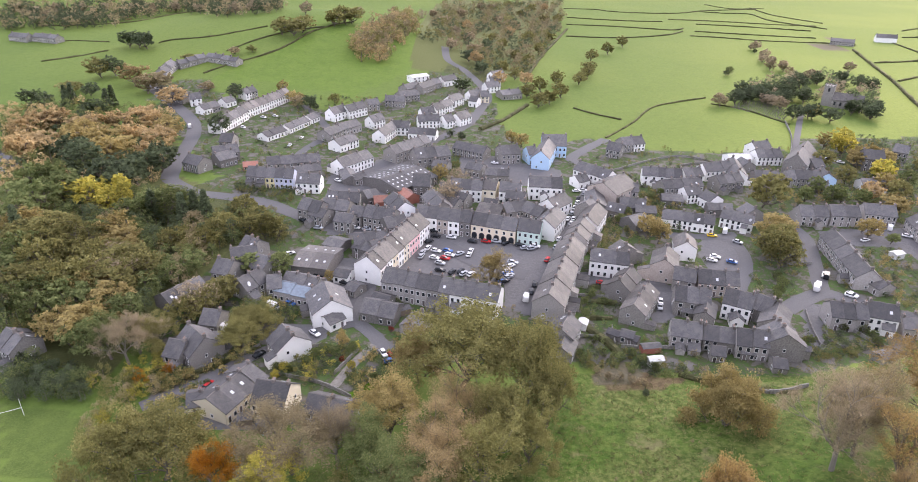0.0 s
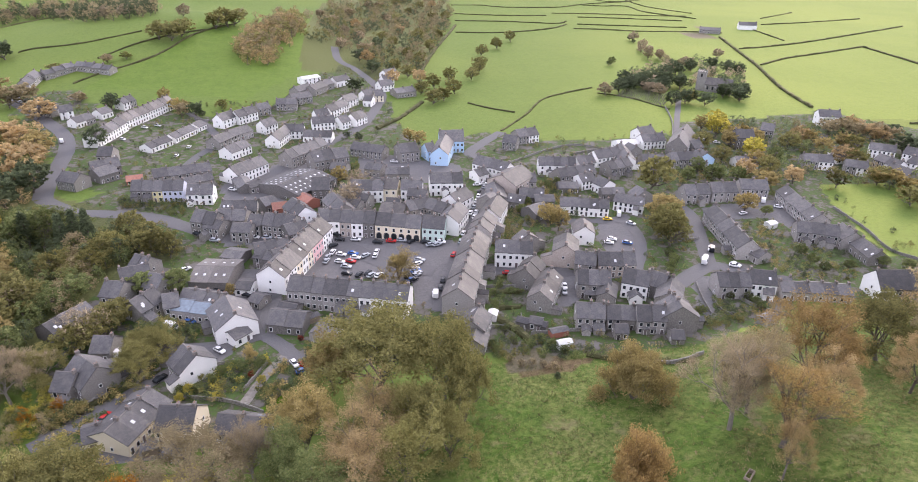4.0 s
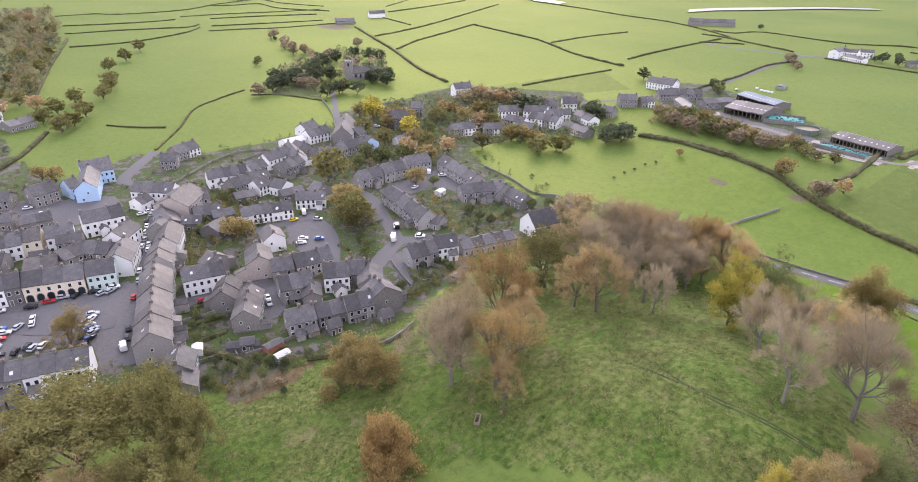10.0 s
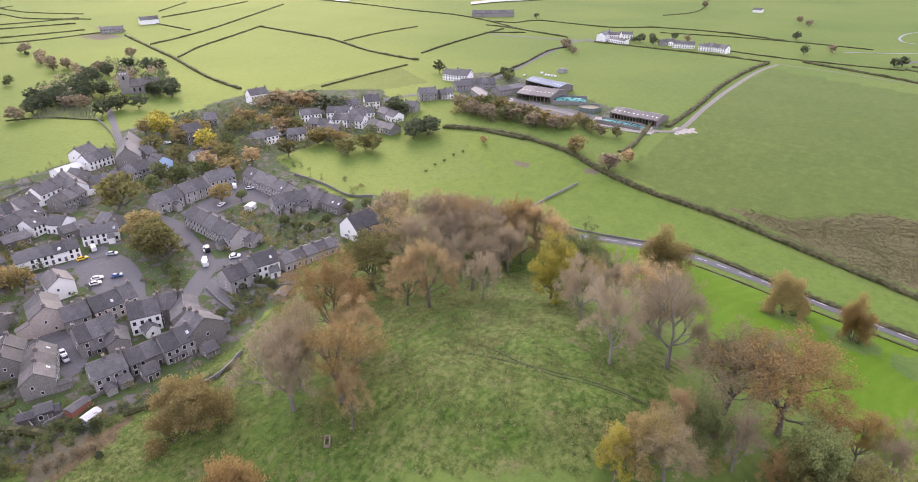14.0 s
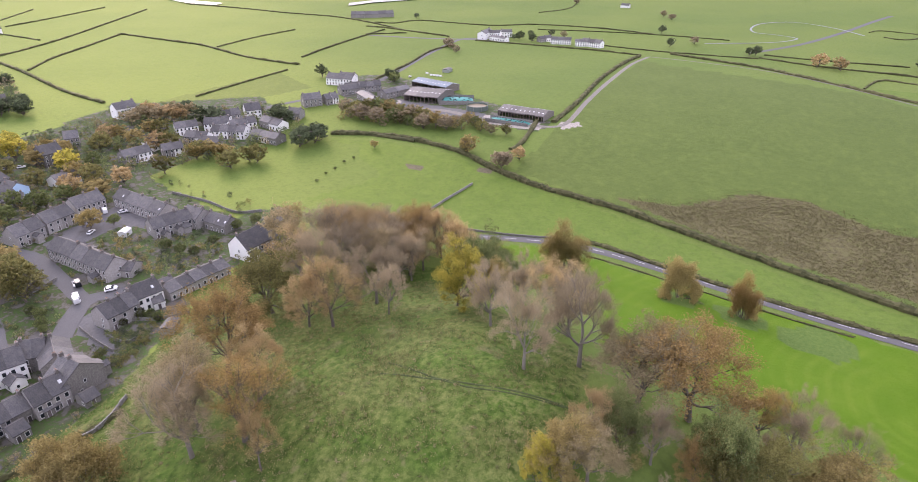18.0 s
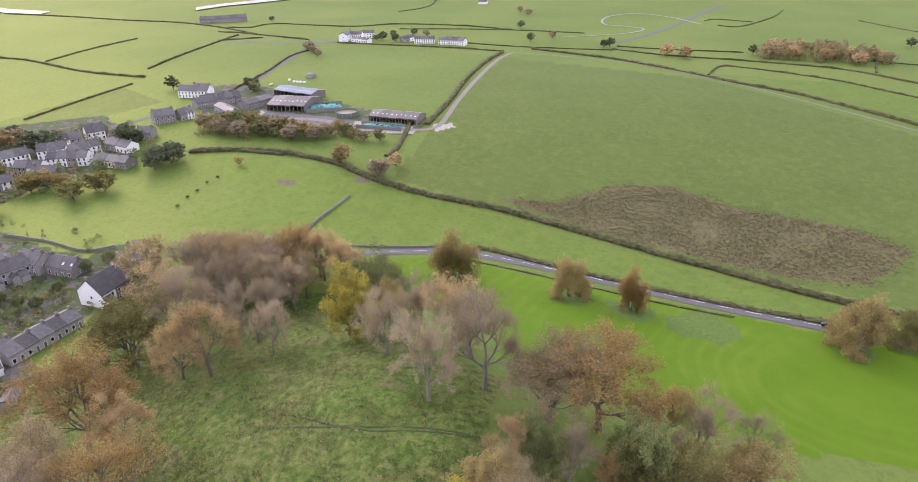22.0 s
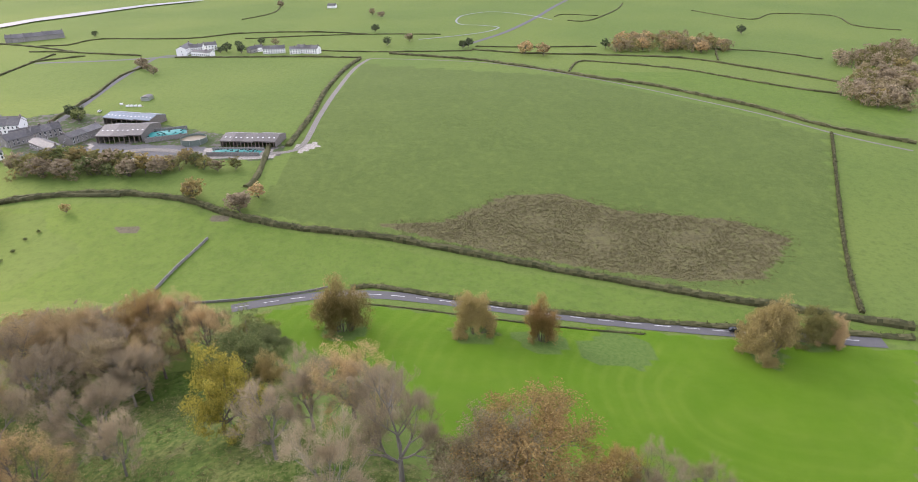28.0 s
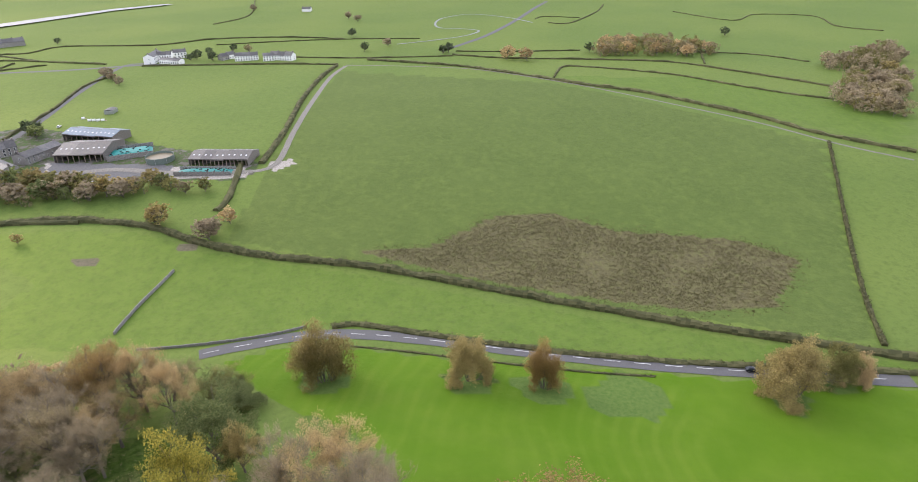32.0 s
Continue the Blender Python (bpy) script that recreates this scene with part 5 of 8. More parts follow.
def tufts(name, label, count, high, kind, *xy):
    """Coarse grass or rushes, thickly over an outline."""
    poly = list(zip(xy[::2], xy[1::2]))
    xs, ys = xy[::2], xy[1::2]
    rnd = random.Random(count)
    px = np.array([rnd.uniform(min(xs), max(xs)) for _ in range(count * 4)])
    py = np.array([rnd.uniform(min(ys), max(ys)) for _ in range(count * 4)])
    ok = inside(px, py, poly)
    b = Build()
    for x, y in list(zip(px[ok], py[ok]))[:count]:
        x, y = float(x) + rnd.gauss(0, 3.5), float(y) + rnd.gauss(0, 3.5)
        if noise.noise((x * 0.06, y * 0.06, 3.0)) + rnd.uniform(-0.45, 0.45) < -0.3:
            continue
        z = float(height(x, y))
        for _ in range(6):
            a, s = rnd.uniform(0, 6.283), rnd.uniform(0.5, 1.2) * high
            cx, cy = math.cos(a) * s, math.sin(a) * s
            ox, oy = rnd.gauss(0, 0.35), rnd.gauss(0, 0.35)
            b.add([(x + ox - cy * 0.5, y + oy + cx * 0.5, z), (x + ox + cy * 0.5, y + oy - cx * 0.5, z), (x + ox + cx * 0.6, y + oy + cy * 0.6, z + s * 0.8)], [(0, 1, 2)])
    tagged(new(name, b.mesh(name, LEAVES[kind])), label, "grass", kind="stuff")



def gravestones(count, *xy):
    """Small upright headstones in rows, too far off to count."""
    rnd = random.Random(4)
    b = Build()
    ax, ay, bx, by, cx, cy = xy
    for k in range(count):
        u, v = (k % 22 + rnd.uniform(-0.2, 0.2)) / 22, (k // 22 + rnd.uniform(-0.2, 0.2)) * 22 / count
        x, y = ax + (bx - ax) * u + (cx - ax) * v, ay + (by - ay) * u + (cy - ay) * v
        z, w, h = float(height(x, y)), rnd.uniform(0.3, 0.45), rnd.uniform(0.8, 1.5)
        b.box(x - w, y - 0.09, z - 0.2, x + w, y + 0.09, z + h)
    tagged(new("gravestones", b.mesh("gravestones", TRACK)), "rows of pale headstones in the churchyard grass", "gravestones", kind="stuff")


def calf_hutch(x, y, turn):
    """A white plastic hutch with a rounded top and an open front."""
    b = Build()
    arc = [(-0.75, 0.0), (-0.7, 0.8), (-0.45, 1.25), (0.0, 1.4), (0.45, 1.25), (0.7, 0.8), (0.75, 0.0)]
    v = [(u, q, w) for q in (-1.1, 1.1) for u, w in arc]
    b.add(v, [(k, k + 1, k + 8, k + 7) for k in range(6)] + [tuple(range(7, 14))])
    ob = thing("calf_hutch", pose(x, y, float(height(x, y)), 0, 0, turn), "white plastic calf hutch in the farmyard", "hutch", "calf hutches")
    part("shell", b.mesh("shell", FRAME), ob)
    g = Build()
    g.box(-0.75, -2.4, 0.0, 0.75, -1.12, 0.1)
    part("pen_floor", g.mesh("pen_floor", TIMBER), ob)


def water(*xy):
    poly = list(zip(xy[::2], xy[1::2]))
    d = mesh("river", [(x, y, float(height(x, y)) + 1.4) for x, y in poly], [tuple(range(len(poly)))], [WATER])
    tagged(new("river", d), "pale shining tidal river", "river", kind="structure")


build_ground()
water(947.0, 601.6, 998.7, 584.6, 1043.0, 558.9, 1143.5, 490.1, 1190.5, 432.2, 1187.7, 412.0, 1120.1, 480.7, 1016.1, 537.2, 969.2, 568.4, 915.2, 582.6)
water(905.1, 932.8, 876.4, 859.3, 866.5, 784.7, 839.5, 777.0, 843.7, 839.5, 876.3, 915.9)
road("road", 6.3, "grey asphalt country road with white centre dashes", ASPHALT, 242.1, 100.1, 246.5, 86.3, 250.7, 68.0, 250.3, 52.4, 246.9, 36.6, 239.9, 13.8, 231.3, -13.1, 224.4, -38.8, 219.0, -63.8, 214.2, -88.2, 209.4, -113.4, dashes=True)
road("road", 8.5, "grey asphalt street between houses", ASPHALT, -143.5, 298.2, -150.0, 320.4, -156.5, 352.4, -162.9, 380.6, -174.2, 407.5, -193.9, 435.2, -217.9, 464.1, -230.3, 480.5, -238.1, 494.7)
road("road", 7, "grey asphalt street between houses", ASPHALT, 24.7, 186.0, 33.2, 208.4, 43.1, 237.8, 52.4, 267.7, 61.5, 294.0, 70.7, 321.4, 69.4, 341.5, 62.8, 351.9, 74.2, 370.9, 90.6, 391.9)
road("road", 8, "grey asphalt street between houses", ASPHALT, 26.2, 214.7, 8.5, 223.1, -15.9, 247.9, -36.1, 250.3, -56.8, 253.6, -72.9, 263.0, -90.6, 274.9, -110.9, 279.3, -125.7, 282.4, -143.5, 298.2)
road("road", 7, "grey asphalt street between houses", ASPHALT, -61.2, 260.5, -55.9, 311.2, -43.5, 333.5, -29.9, 362.5, -15.3, 383.1, 2.6, 413.6, 13.9, 458.0, 19.4, 491.4, 13.4, 531.4, -0.3, 573.8, -13.8, 600.6, -18.0, 649.1)
road("road", 5, "grey asphalt street between houses", ASPHALT, -94.8, 310.8, -89.9, 355.5, -82.4, 386.3, -92.9, 416.9, -110.8, 448.8)
road("road", 4.5, "grey asphalt street between houses", ASPHALT, -84.9, 136.1, -77.7, 141.9, -70.5, 149.1, -63.1, 158.0, -56.1, 164.9)
road("track", 3, "pale stony farm track", TRACK, -34.6, 146.7, -32.1, 153.5, -29.2, 160.7, -25.5, 167.0)
road("road", 5, "grey asphalt street between houses", ASPHALT, 45.2, 215.6, 60.9, 210.9, 75.2, 207.1, 95.9, 204.6, 106.7, 194.6, 118.3, 195.1)
road("road", 7, "grey asphalt street between houses", ASPHALT, 114.2, 192.9, 132.7, 205.4, 141.4, 201.6, 156.2, 188.1)
road("road", 6, "grey asphalt street between houses", ASPHALT, 134.2, 206.3, 141.7, 227.4, 149.9, 251.8, 150.2, 266.8)
road("road", 5, "grey asphalt street between houses", ASPHALT, 102.8, 204.9, 114.9, 228.5, 117.0, 250.0, 105.2, 252.2, 88.0, 254.3)
road("road", 4, "grey asphalt street between houses", ASPHALT, 180.3, 333.4, 195.6, 364.2, 220.5, 413.7, 247.7, 467.3)
road("road", 5, "grey asphalt street between houses", ASPHALT, 160.9, 252.4, 181.9, 262.7, 196.6, 261.0)
road("track", 3.6, "pale stony farm track", TRACK, 392.1, 117.4, 401.6, 104.5, 455.9, 103.4, 528.0, 102.3, 619.2, 100.1, 668.9, 92.3)
road("track", 2.2, "pale stony farm track", TRACK, 672.0, 92.6, 659.3, 42.4, 632.6, -21.0, 577.2, -74.4, 499.6, -136.3, 448.4, -180.8, 405.5, -210.2, 379.5, -235.0)
road("road", 6, "grey asphalt street between houses", ASPHALT, 684.1, 411.3, 689.2, 347.3, 701.5, 296.1, 704.7, 268.6)
road("road", 6, "grey asphalt street between houses", ASPHALT, 734.9, 1.8, 776.2, -25.2, 830.0, -56.1, 932.1, -100.7, 1036.7, -140.5, 1120.0, -175.0)
road("track", 5, "pale stony farm track", TRACK, 415.8, 263.1, 404.4, 223.6, 406.4, 191.1, 396.7, 157.9, 392.1, 117.4)
road("road", 5, "grey asphalt street between houses", ASPHALT, 257.8, 306.6, 291.8, 299.7, 357.2, 315.8, 397.2, 302.8, 433.4, 283.6, 493.8, 281.3, 599.1, 295.9, 696.5, 302.5, 710.2, 284.6)
road("road", 5, "grey asphalt street between houses", ASPHALT, -33.0, 179.8, -26.1, 171.7, -21.5, 164.1)
road("road", 6, "grey asphalt street between houses", ASPHALT, -34.3, 176.3, -38.6, 190.3, -36.1, 200.3, -30.6, 207.0, -28.3, 215.1)
road("stream", 2.6, "narrow winding stream between muddy banks", WATER, 906.8, -118.2, 961.3, -89.3, 996.1, -47.2, 966.5, -8.7, 918.2, 3.7, 882.9, -1.4, 874.2, -22.0, 861.1, -41.7, 847.7, -44.4, 821.4, -27.4, 799.1, 4.6, 778.0, 48.4, lift=0.3)
road("footpath", 0.6, "narrow trodden path over the rough hillside grass", FOOTPATH, 112.5, 74.5, 113.3, 63.0, 114.7, 55.1, 117.6, 41.0, 119.8, 29.0, lift=0.03)
road("footpath", 0.5, "narrow trodden path over the rough hillside grass", FOOTPATH, 117.2, 74.9, 113.6, 58.1, 115.8, 44.4, 118.9, 31.8, lift=0.03)

row(-234.2, 527.4, -232.7, 500.6, 8.6, 4.7, 8, "gg")
row(-230.0, 527.7, -214.5, 545.9, 8.6, 3.7, 6, "sss")
row(-211.0, 547.2, -182.1, 535.0, 8.6, 3.7, 6, "ssss")
row(-202.5, 453.4, -191.8, 447.0, 8.6, 4.7, 8, "ss")
row(-188.1, 441.6, -181.3, 445.0, 8.6, 4.7, 8, "ww")
row(-174.0, 421.8, -167.2, 433.5, 8.6, 3.3, 6, "ws")
row(-165.1, 439.3, -160.7, 446.8, 8.6, 3.3, 6, "w")
row(-157.0, 457.9, -151.4, 467.1, 8.6, 4.2, 7, "ws")
row(-145.4, 415.6, -126.0, 460.6, 8.6, 5.1, 8.5, "wwwwwwwwww", "brown")
row(-150.2, 381.4, -143.5, 414.4, 8.6, 5.1, 8.5, "wwww")
row(-118.2, 370.7, -110.1, 385.2, 8.6, 2.8, 5, "www")
row(-109.4, 387.8, -101.0, 406.9, 8.6, 2.8, 5, "www")
row(-100.5, 409.7, -97.1, 416.8, 8.6, 2.8, 5, "w")
row(-86.5, 415.2, -79.2, 425.9, 8.6, 5.1, 8.5, "ww")
row(-77.6, 423.2, -67.2, 434.6, 8.6, 5.1, 8.5, "ww")
row(-66.4, 442.8, -58.8, 446.8, 8.6, 4.7, 7.5, "s")
row(-58.9, 402.3, -52.4, 409.8, 8.6, 4.7, 8, "ww")
row(-82.1, 372.7, -76.2, 384.5, 9.7, 4.2, 7, "ss")
row(-76.0, 385.8, -66.5, 398.4, 9.7, 4.2, 7, "gg")
row(-72.5, 355.0, -63.8, 367.5, 9.7, 4.2, 7, "ww")
row(-135.6, 353.5, -128.3, 353.2, 10.8, 5.6, 9, "s")
row(-132.9, 330.5, -121.4, 336.6, 9.7, 4.7, 8, "ss")
row(-128.6, 321.5, -121.9, 328.9, 9.7, 4.2, 7, "k")
row(-139.9, 316.5, -130.3, 311.7, 9.7, 4.7, 8, "s")
row(-100.4, 317.9, -75.2, 327.4, 9.7, 4.7, 7.5, "ssss")
row(-63.7, 315.9, -50.9, 334.2, 9.7, 5.1, 8.5, "www")
row(-113.3, 319.0, -106.2, 321.0, 7.6, 2.4, 4, "r", "red")
row(-42.1, 519.3, -29.5, 527.9, 9.7, 4.7, 6, "w", "pale")
row(-44.8, 486.8, -35.0, 498.7, 9.7, 4.2, 7, "s")
row(-33.6, 490.6, -24.6, 506.1, 9.7, 4.2, 7, "s")
row(-27.3, 505.5, -19.4, 512.6, 9.7, 4.2, 7, "s")
row(-17.7, 516.5, -6.8, 526.6, 9.7, 4.2, 7, "w")
row(-46.5, 467.3, -33.5, 475.9, 9.7, 4.2, 7, "ss")
row(-54.6, 456.8, -40.5, 457.3, 9.7, 4.2, 7, "ss")
row(-27.7, 425.2, -19.3, 429.1, 8.6, 4.7, 8, "ww")
row(-20.3, 434.9, -15.0, 441.7, 8.6, 4.7, 8, "w")
row(-15.1, 443.2, -8.8, 451.8, 8.6, 4.7, 8, "w")
row(-9.8, 458.0, -2.0, 469.0, 8.6, 4.7, 8, "ww")
row(-28.5, 408.3, -14.7, 411.1, 8.6, 4.7, 8, "www")
row(-12.3, 408.6, -6.7, 413.3, 8.6, 4.7, 8, "w")
row(-4.1, 413.6, 3.1, 422.9, 8.6, 4.7, 8, "ww")
row(22.9, 540.1, 32.6, 548.9, 8.6, 4.7, 8, "w")
row(20.9, 521.7, 29.1, 525.5, 8.6, 4.7, 8, "w")
row(17.2, 503.9, 27.5, 509.6, 8.6, 4.7, 8, "w")
row(4.4, 475.0, 12.7, 481.5, 8.6, 4.7, 8, "w")
row(13.1, 476.4, 19.2, 477.3, 8.6, 4.7, 8, "c")
row(6.1, 465.8, 12.0, 463.4, 8.6, 4.2, 7, "w")
row(28.0, 488.5, 43.0, 494.5, 13, 3.7, 6, "ss")
row(-42.4, 393.5, -32.2, 393.2, 8.6, 4.7, 8, "ww")
row(-31.8, 387.4, -15.0, 384.0, 8.6, 3.3, 6, "www")
row(-49.3, 372.8, -43.1, 393.4, 8.6, 4.7, 8, "ww")
row(-39.1, 339.1, -21.0, 362.7, 9.7, 5.6, 9, "sssss")
row(-25.6, 333.2, -15.1, 338.2, 11.9, 6, 10, "ss")
row(-14.4, 337.3, -7.5, 341.0, 9.7, 6, 10, "s")
row(-2.6, 358.4, 14.7, 349.1, 9.7, 4.2, 7, "ss")
row(21.0, 345.5, 31.6, 348.4, 11.9, 5.6, 9, "ss")
row(46.7, 363.2, 60.8, 362.0, 15.1, 6.5, 11, "bb")
row(49.8, 357.1, 43.0, 333.4, 9.7, 6.5, 10.5, "b")
row(36.3, 345.6, 41.3, 347.1, 9.7, 5.6, 9, "b")
row(62.3, 322.9, 76.6, 308.7, 9.7, 5.6, 9, "wwww")
row(-103.4, 297.6, -80.9, 297.5, 9.7, 5.6, 9, "ssyvv")
row(-78.5, 293.3, -67.2, 293.2, 9.7, 5.1, 8.5, "ww")
row(-38.7, 294.7, -21.3, 315.2, 25.9, 4.2, 6.5, "kk", lights=3)
row(-60.0, 272.9, -45.4, 273.1, 8.6, 4.7, 8, "sss")
row(-68.4, 261.5, -58.9, 257.4, 9.7, 5.6, 9, "ss")
row(-60.1, 264.4, -48.2, 262.4, 9.7, 5.1, 8, "ss")
row(-46.2, 258.0, -40.7, 256.6, 9.7, 5.1, 8, "s")
row(-39.8, 256.3, -27.1, 252.4, 9.7, 5.6, 9, "sss")
row(-39.9, 276.9, -33.5, 278.3, 8.6, 3.3, 5, "r", "red")
row(-30.1, 272.3, -23.8, 260.5, 9.7, 5.6, 9, "sw")
row(-22.3, 289.5, -14.3, 289.5, 11.9, 7.9, 12, "k")
row(-13.1, 278.2, -7.2, 262.6, 9.7, 5.6, 9, "ss")
row(-9.5, 289.5, -4.7, 289.1, 8.6, 5.1, 8, "w")
row(-6.3, 275.1, -0.3, 271.4, 9.7, 4.7, 7, "s")
row(-17.9, 256.7, 5.8, 251.0, 9.7, 6.5, 10, "vwtwk")
row(6.5, 251.5, 24.8, 246.1, 10.8, 6, 9.5, "AAA")
row(25.3, 246.1, 34.3, 243.7, 9.7, 6, 9.5, "mm")
row(35.5, 246.2, 42.2, 260.3, 9.7, 6, 9.5, "ww")
row(-32.9, 205.3, -17.4, 246.2, 10.8, 7, 11, "wwcwcppww", "moss")
row(-25.2, 199.8, 14.6, 188.1, 9.7, 6.8, 10, "ggggsswwww")
row(-30.8, 185.2, -19.3, 181.8, 9.7, 3.3, 6, "kk")
row(-14.9, 172.4, -11.3, 180.2, 7.6, 3.2, 5, "g")
row(30.1, 183.2, 44.6, 228.8, 10.8, 6.5, 10.5, "gggggggg", "moss")
row(46.8, 234.3, 52.2, 247.3, 9.7, 6.5, 10, "gg", "moss")
row(53.9, 249.7, 61.0, 265.4, 9.7, 6, 9.5, "ww", "moss")
row(56.1, 267.0, 59.6, 272.0, 9.7, 5.6, 9, "s")
row(31.9, 166.8, 36.1, 175.8, 8.6, 4.7, 7.5, "ss")
row(31.2, 160.2, 33.9, 167.3, 7.6, 3.2, 5.5, "s")
row(50.5, 219.9, 64.5, 217.1, 9.2, 6.3, 9.5, "www")
row(63.7, 229.2, 65.0, 224.6, 9.7, 6, 9, "s", "moss")
row(56.5, 197.3, 63.1, 207.2, 8.6, 5.2, 8.5, "ss", "moss")
row(57.8, 181.1, 66.6, 197.4, 8.6, 4.8, 8, "sss", "moss")
row(76.2, 211.5, 80.4, 223.4, 9.7, 6.3, 9.5, "tt", "moss")
row(90.1, 229.5, 92.0, 238.9, 8.6, 5.6, 8.5, "w", "moss")
row(79.5, 209.4, 86.9, 207.0, 8.6, 4.7, 8, "ss")
row(87.2, 206.9, 101.1, 204.9, 9.2, 5.1, 8.5, "ttt")
row(75.0, 193.4, 86.2, 190.9, 9.7, 5.6, 9, "sss")
row(81.4, 180.8, 85.1, 188.8, 6.5, 4.2, 6, "s")
row(91.4, 191.0, 99.4, 186.8, 9.7, 6, 9.5, "ww")
row(101.1, 189.9, 105.7, 185.2, 9.7, 5.1, 8.5, "kk")
row(100.6, 174.2, 107.3, 185.0, 8.6, 4.7, 7.5, "ss")
row(67.6, 172.0, 76.4, 169.9, 8.6, 4.8, 8, "gg")
row(77.2, 170.5, 86.2, 168.5, 8.6, 4.2, 7, "ss")
row(85.8, 166.3, 94.6, 164.2, 8.6, 5.1, 8.5, "gg")
row(98.2, 160.3, 99.3, 169.2, 11.9, 5.6, 9.5, "ss")
row(123.9, 185.2, 135.1, 183.5, 9.2, 5.1, 8.5, "ggg")
row(136.3, 185.1, 145.0, 182.5, 9.2, 5.6, 9, "ww")
row(156.2, 245.8, 151.4, 208.8, 9.2, 5, 8.5, "ggggg")
row(155.0, 211.8, 156.8, 205.3, 7.6, 3, 5, "g")
row(153.3, 270.7, 165.5, 270.1, 9.2, 5, 8.5, "gg")
row(167.3, 271.6, 180.4, 271.3, 9.2, 5, 8.5, "gg")
row(184.9, 275.1, 198.5, 273.0, 9.2, 5, 8.5, "gg")
row(90.8, 265.8, 111.8, 259.3, 8.6, 4.3, 7, "wwwww")
row(118.0, 267.4, 129.9, 260.9, 8.6, 4.3, 7, "www")
row(130.2, 272.0, 131.8, 265.4, 9.7, 5.6, 8.5, "s")
row(94.4, 318.4, 113.7, 315.2, 9.2, 5.2, 8.5, "wwwww")
row(114.8, 317.6, 124.7, 320.0, 9.2, 5, 8, "ww")
row(127.5, 325.2, 143.2, 330.1, 9.2, 5.2, 8.5, "www")
row(148.0, 337.2, 144.0, 316.4, 9.2, 5.2, 8.5, "ww")
row(153.3, 339.1, 155.1, 331.4, 9.2, 5, 8, "s")
row(128.5, 308.1, 142.3, 313.3, 9.2, 5, 8, "sss")
row(99.3, 300.4, 119.8, 305.0, 9.2, 5, 8, "ssss")
row(108.3, 293.3, 116.3, 295.3, 8.6, 4.3, 7, "ww")
row(118.2, 290.8, 121.3, 283.6, 8.6, 4.3, 7, "w")
row(168.6, 363.5, 179.6, 367.9, 9.7, 5.6, 9, "ww")
row(166.8, 353.4, 181.3, 354.7, 9.7, 4.7, 8, "www")
row(151.2, 352.9, 164.7, 355.0, 8.6, 3.2, 5, "ww", "pale")
row(199.0, 360.3, 180.5, 333.4, 11.9, 6.5, 12, "ss")
row(191.3, 339.4, 198.0, 341.1, 9.7, 4.7, 8, "s")
row(169.1, 319.7, 187.3, 319.5, 9.7, 4.7, 8, "ssss")
row(190.9, 326.1, 189.9, 316.3, 9.7, 4.7, 8, "b")
row(225.9, 351.0, 237.0, 349.6, 10.8, 7, 11, "kk")
row(257.8, 372.2, 263.9, 367.5, 10.8, 5.6, 9, "s")
row(206.6, 315.7, 218.5, 314.8, 9.7, 3.3, 6, "ww")
row(67.4, 286.5, 80.3, 300.1, 16.2, 7, 11, "t", "moss")
row(78.7, 295.8, 86.4, 294.8, 9.7, 5.1, 8, "gg")
row(74.7, 279.3, 85.9, 276.4, 9.7, 4.2, 7, "kkk")
row(73.8, 258.1, 81.9, 263.0, 9.7, 3.7, 6, "k")
row(33.4, 295.5, 49.3, 295.0, 10.8, 6.5, 10, "www")
row(-4.5, 290.7, 10.6, 289.5, 9.7, 6.3, 9.5, "www")
row(7.3, 291.1, 11.2, 289.8, 9.7, 6.3, 9.4, "b")
row(11.8, 291.2, 18.1, 289.3, 9.7, 6.3, 9.5, "cc", "moss")
row(19.2, 288.6, 29.1, 287.0, 9.7, 6.3, 9.5, "ww")
row(11.3, 271.2, 17.3, 269.6, 9.7, 5.1, 8, "s")
row(19.0, 265.6, 29.8, 270.4, 9.7, 5.1, 8, "sss")
row(39.6, 268.7, 48.2, 278.4, 9.7, 5.6, 9, "ww")
row(30.2, 268.4, 37.8, 261.6, 9.7, 5.1, 8, "ss")
row(9.2, 268.6, 19.5, 264.7, 10.8, 4.7, 7, "ss", "moss")
row(85.3, 361.2, 92.6, 357.4, 8.6, 4.7, 8, "ss")
row(93.9, 369.9, 107.5, 374.5, 9.7, 4.7, 8, "sw")
row(-97.6, 182.3, -89.5, 194.4, 9.7, 3.7, 6.5, "kkk")
row(-75.2, 191.4, -69.7, 199.2, 9.7, 4.7, 8, "ss")
row(-81.7, 222.8, -75.8, 219.5, 9.7, 5.1, 8.5, "ss")
row(-84.4, 211.9, -75.6, 215.6, 9.7, 5.1, 8.5, "kk")
row(-86.2, 204.5, -79.7, 202.5, 9.7, 5.1, 8.5, "ss")
row(-73.7, 210.2, -68.1, 207.1, 9.7, 4.7, 8, "s")
row(-66.4, 195.4, -61.7, 196.6, 9.7, 4.7, 7.5, "s")
row(-62.4, 195.5, -49.3, 191.3, 8.6, 3.9, 5.5, "gg", "metal")
row(-60.4, 199.7, -47.9, 194.8, 8.6, 4.7, 7, "sss")
row(-45.6, 191.1, -40.4, 177.9, 13, 4.7, 9, "sw")
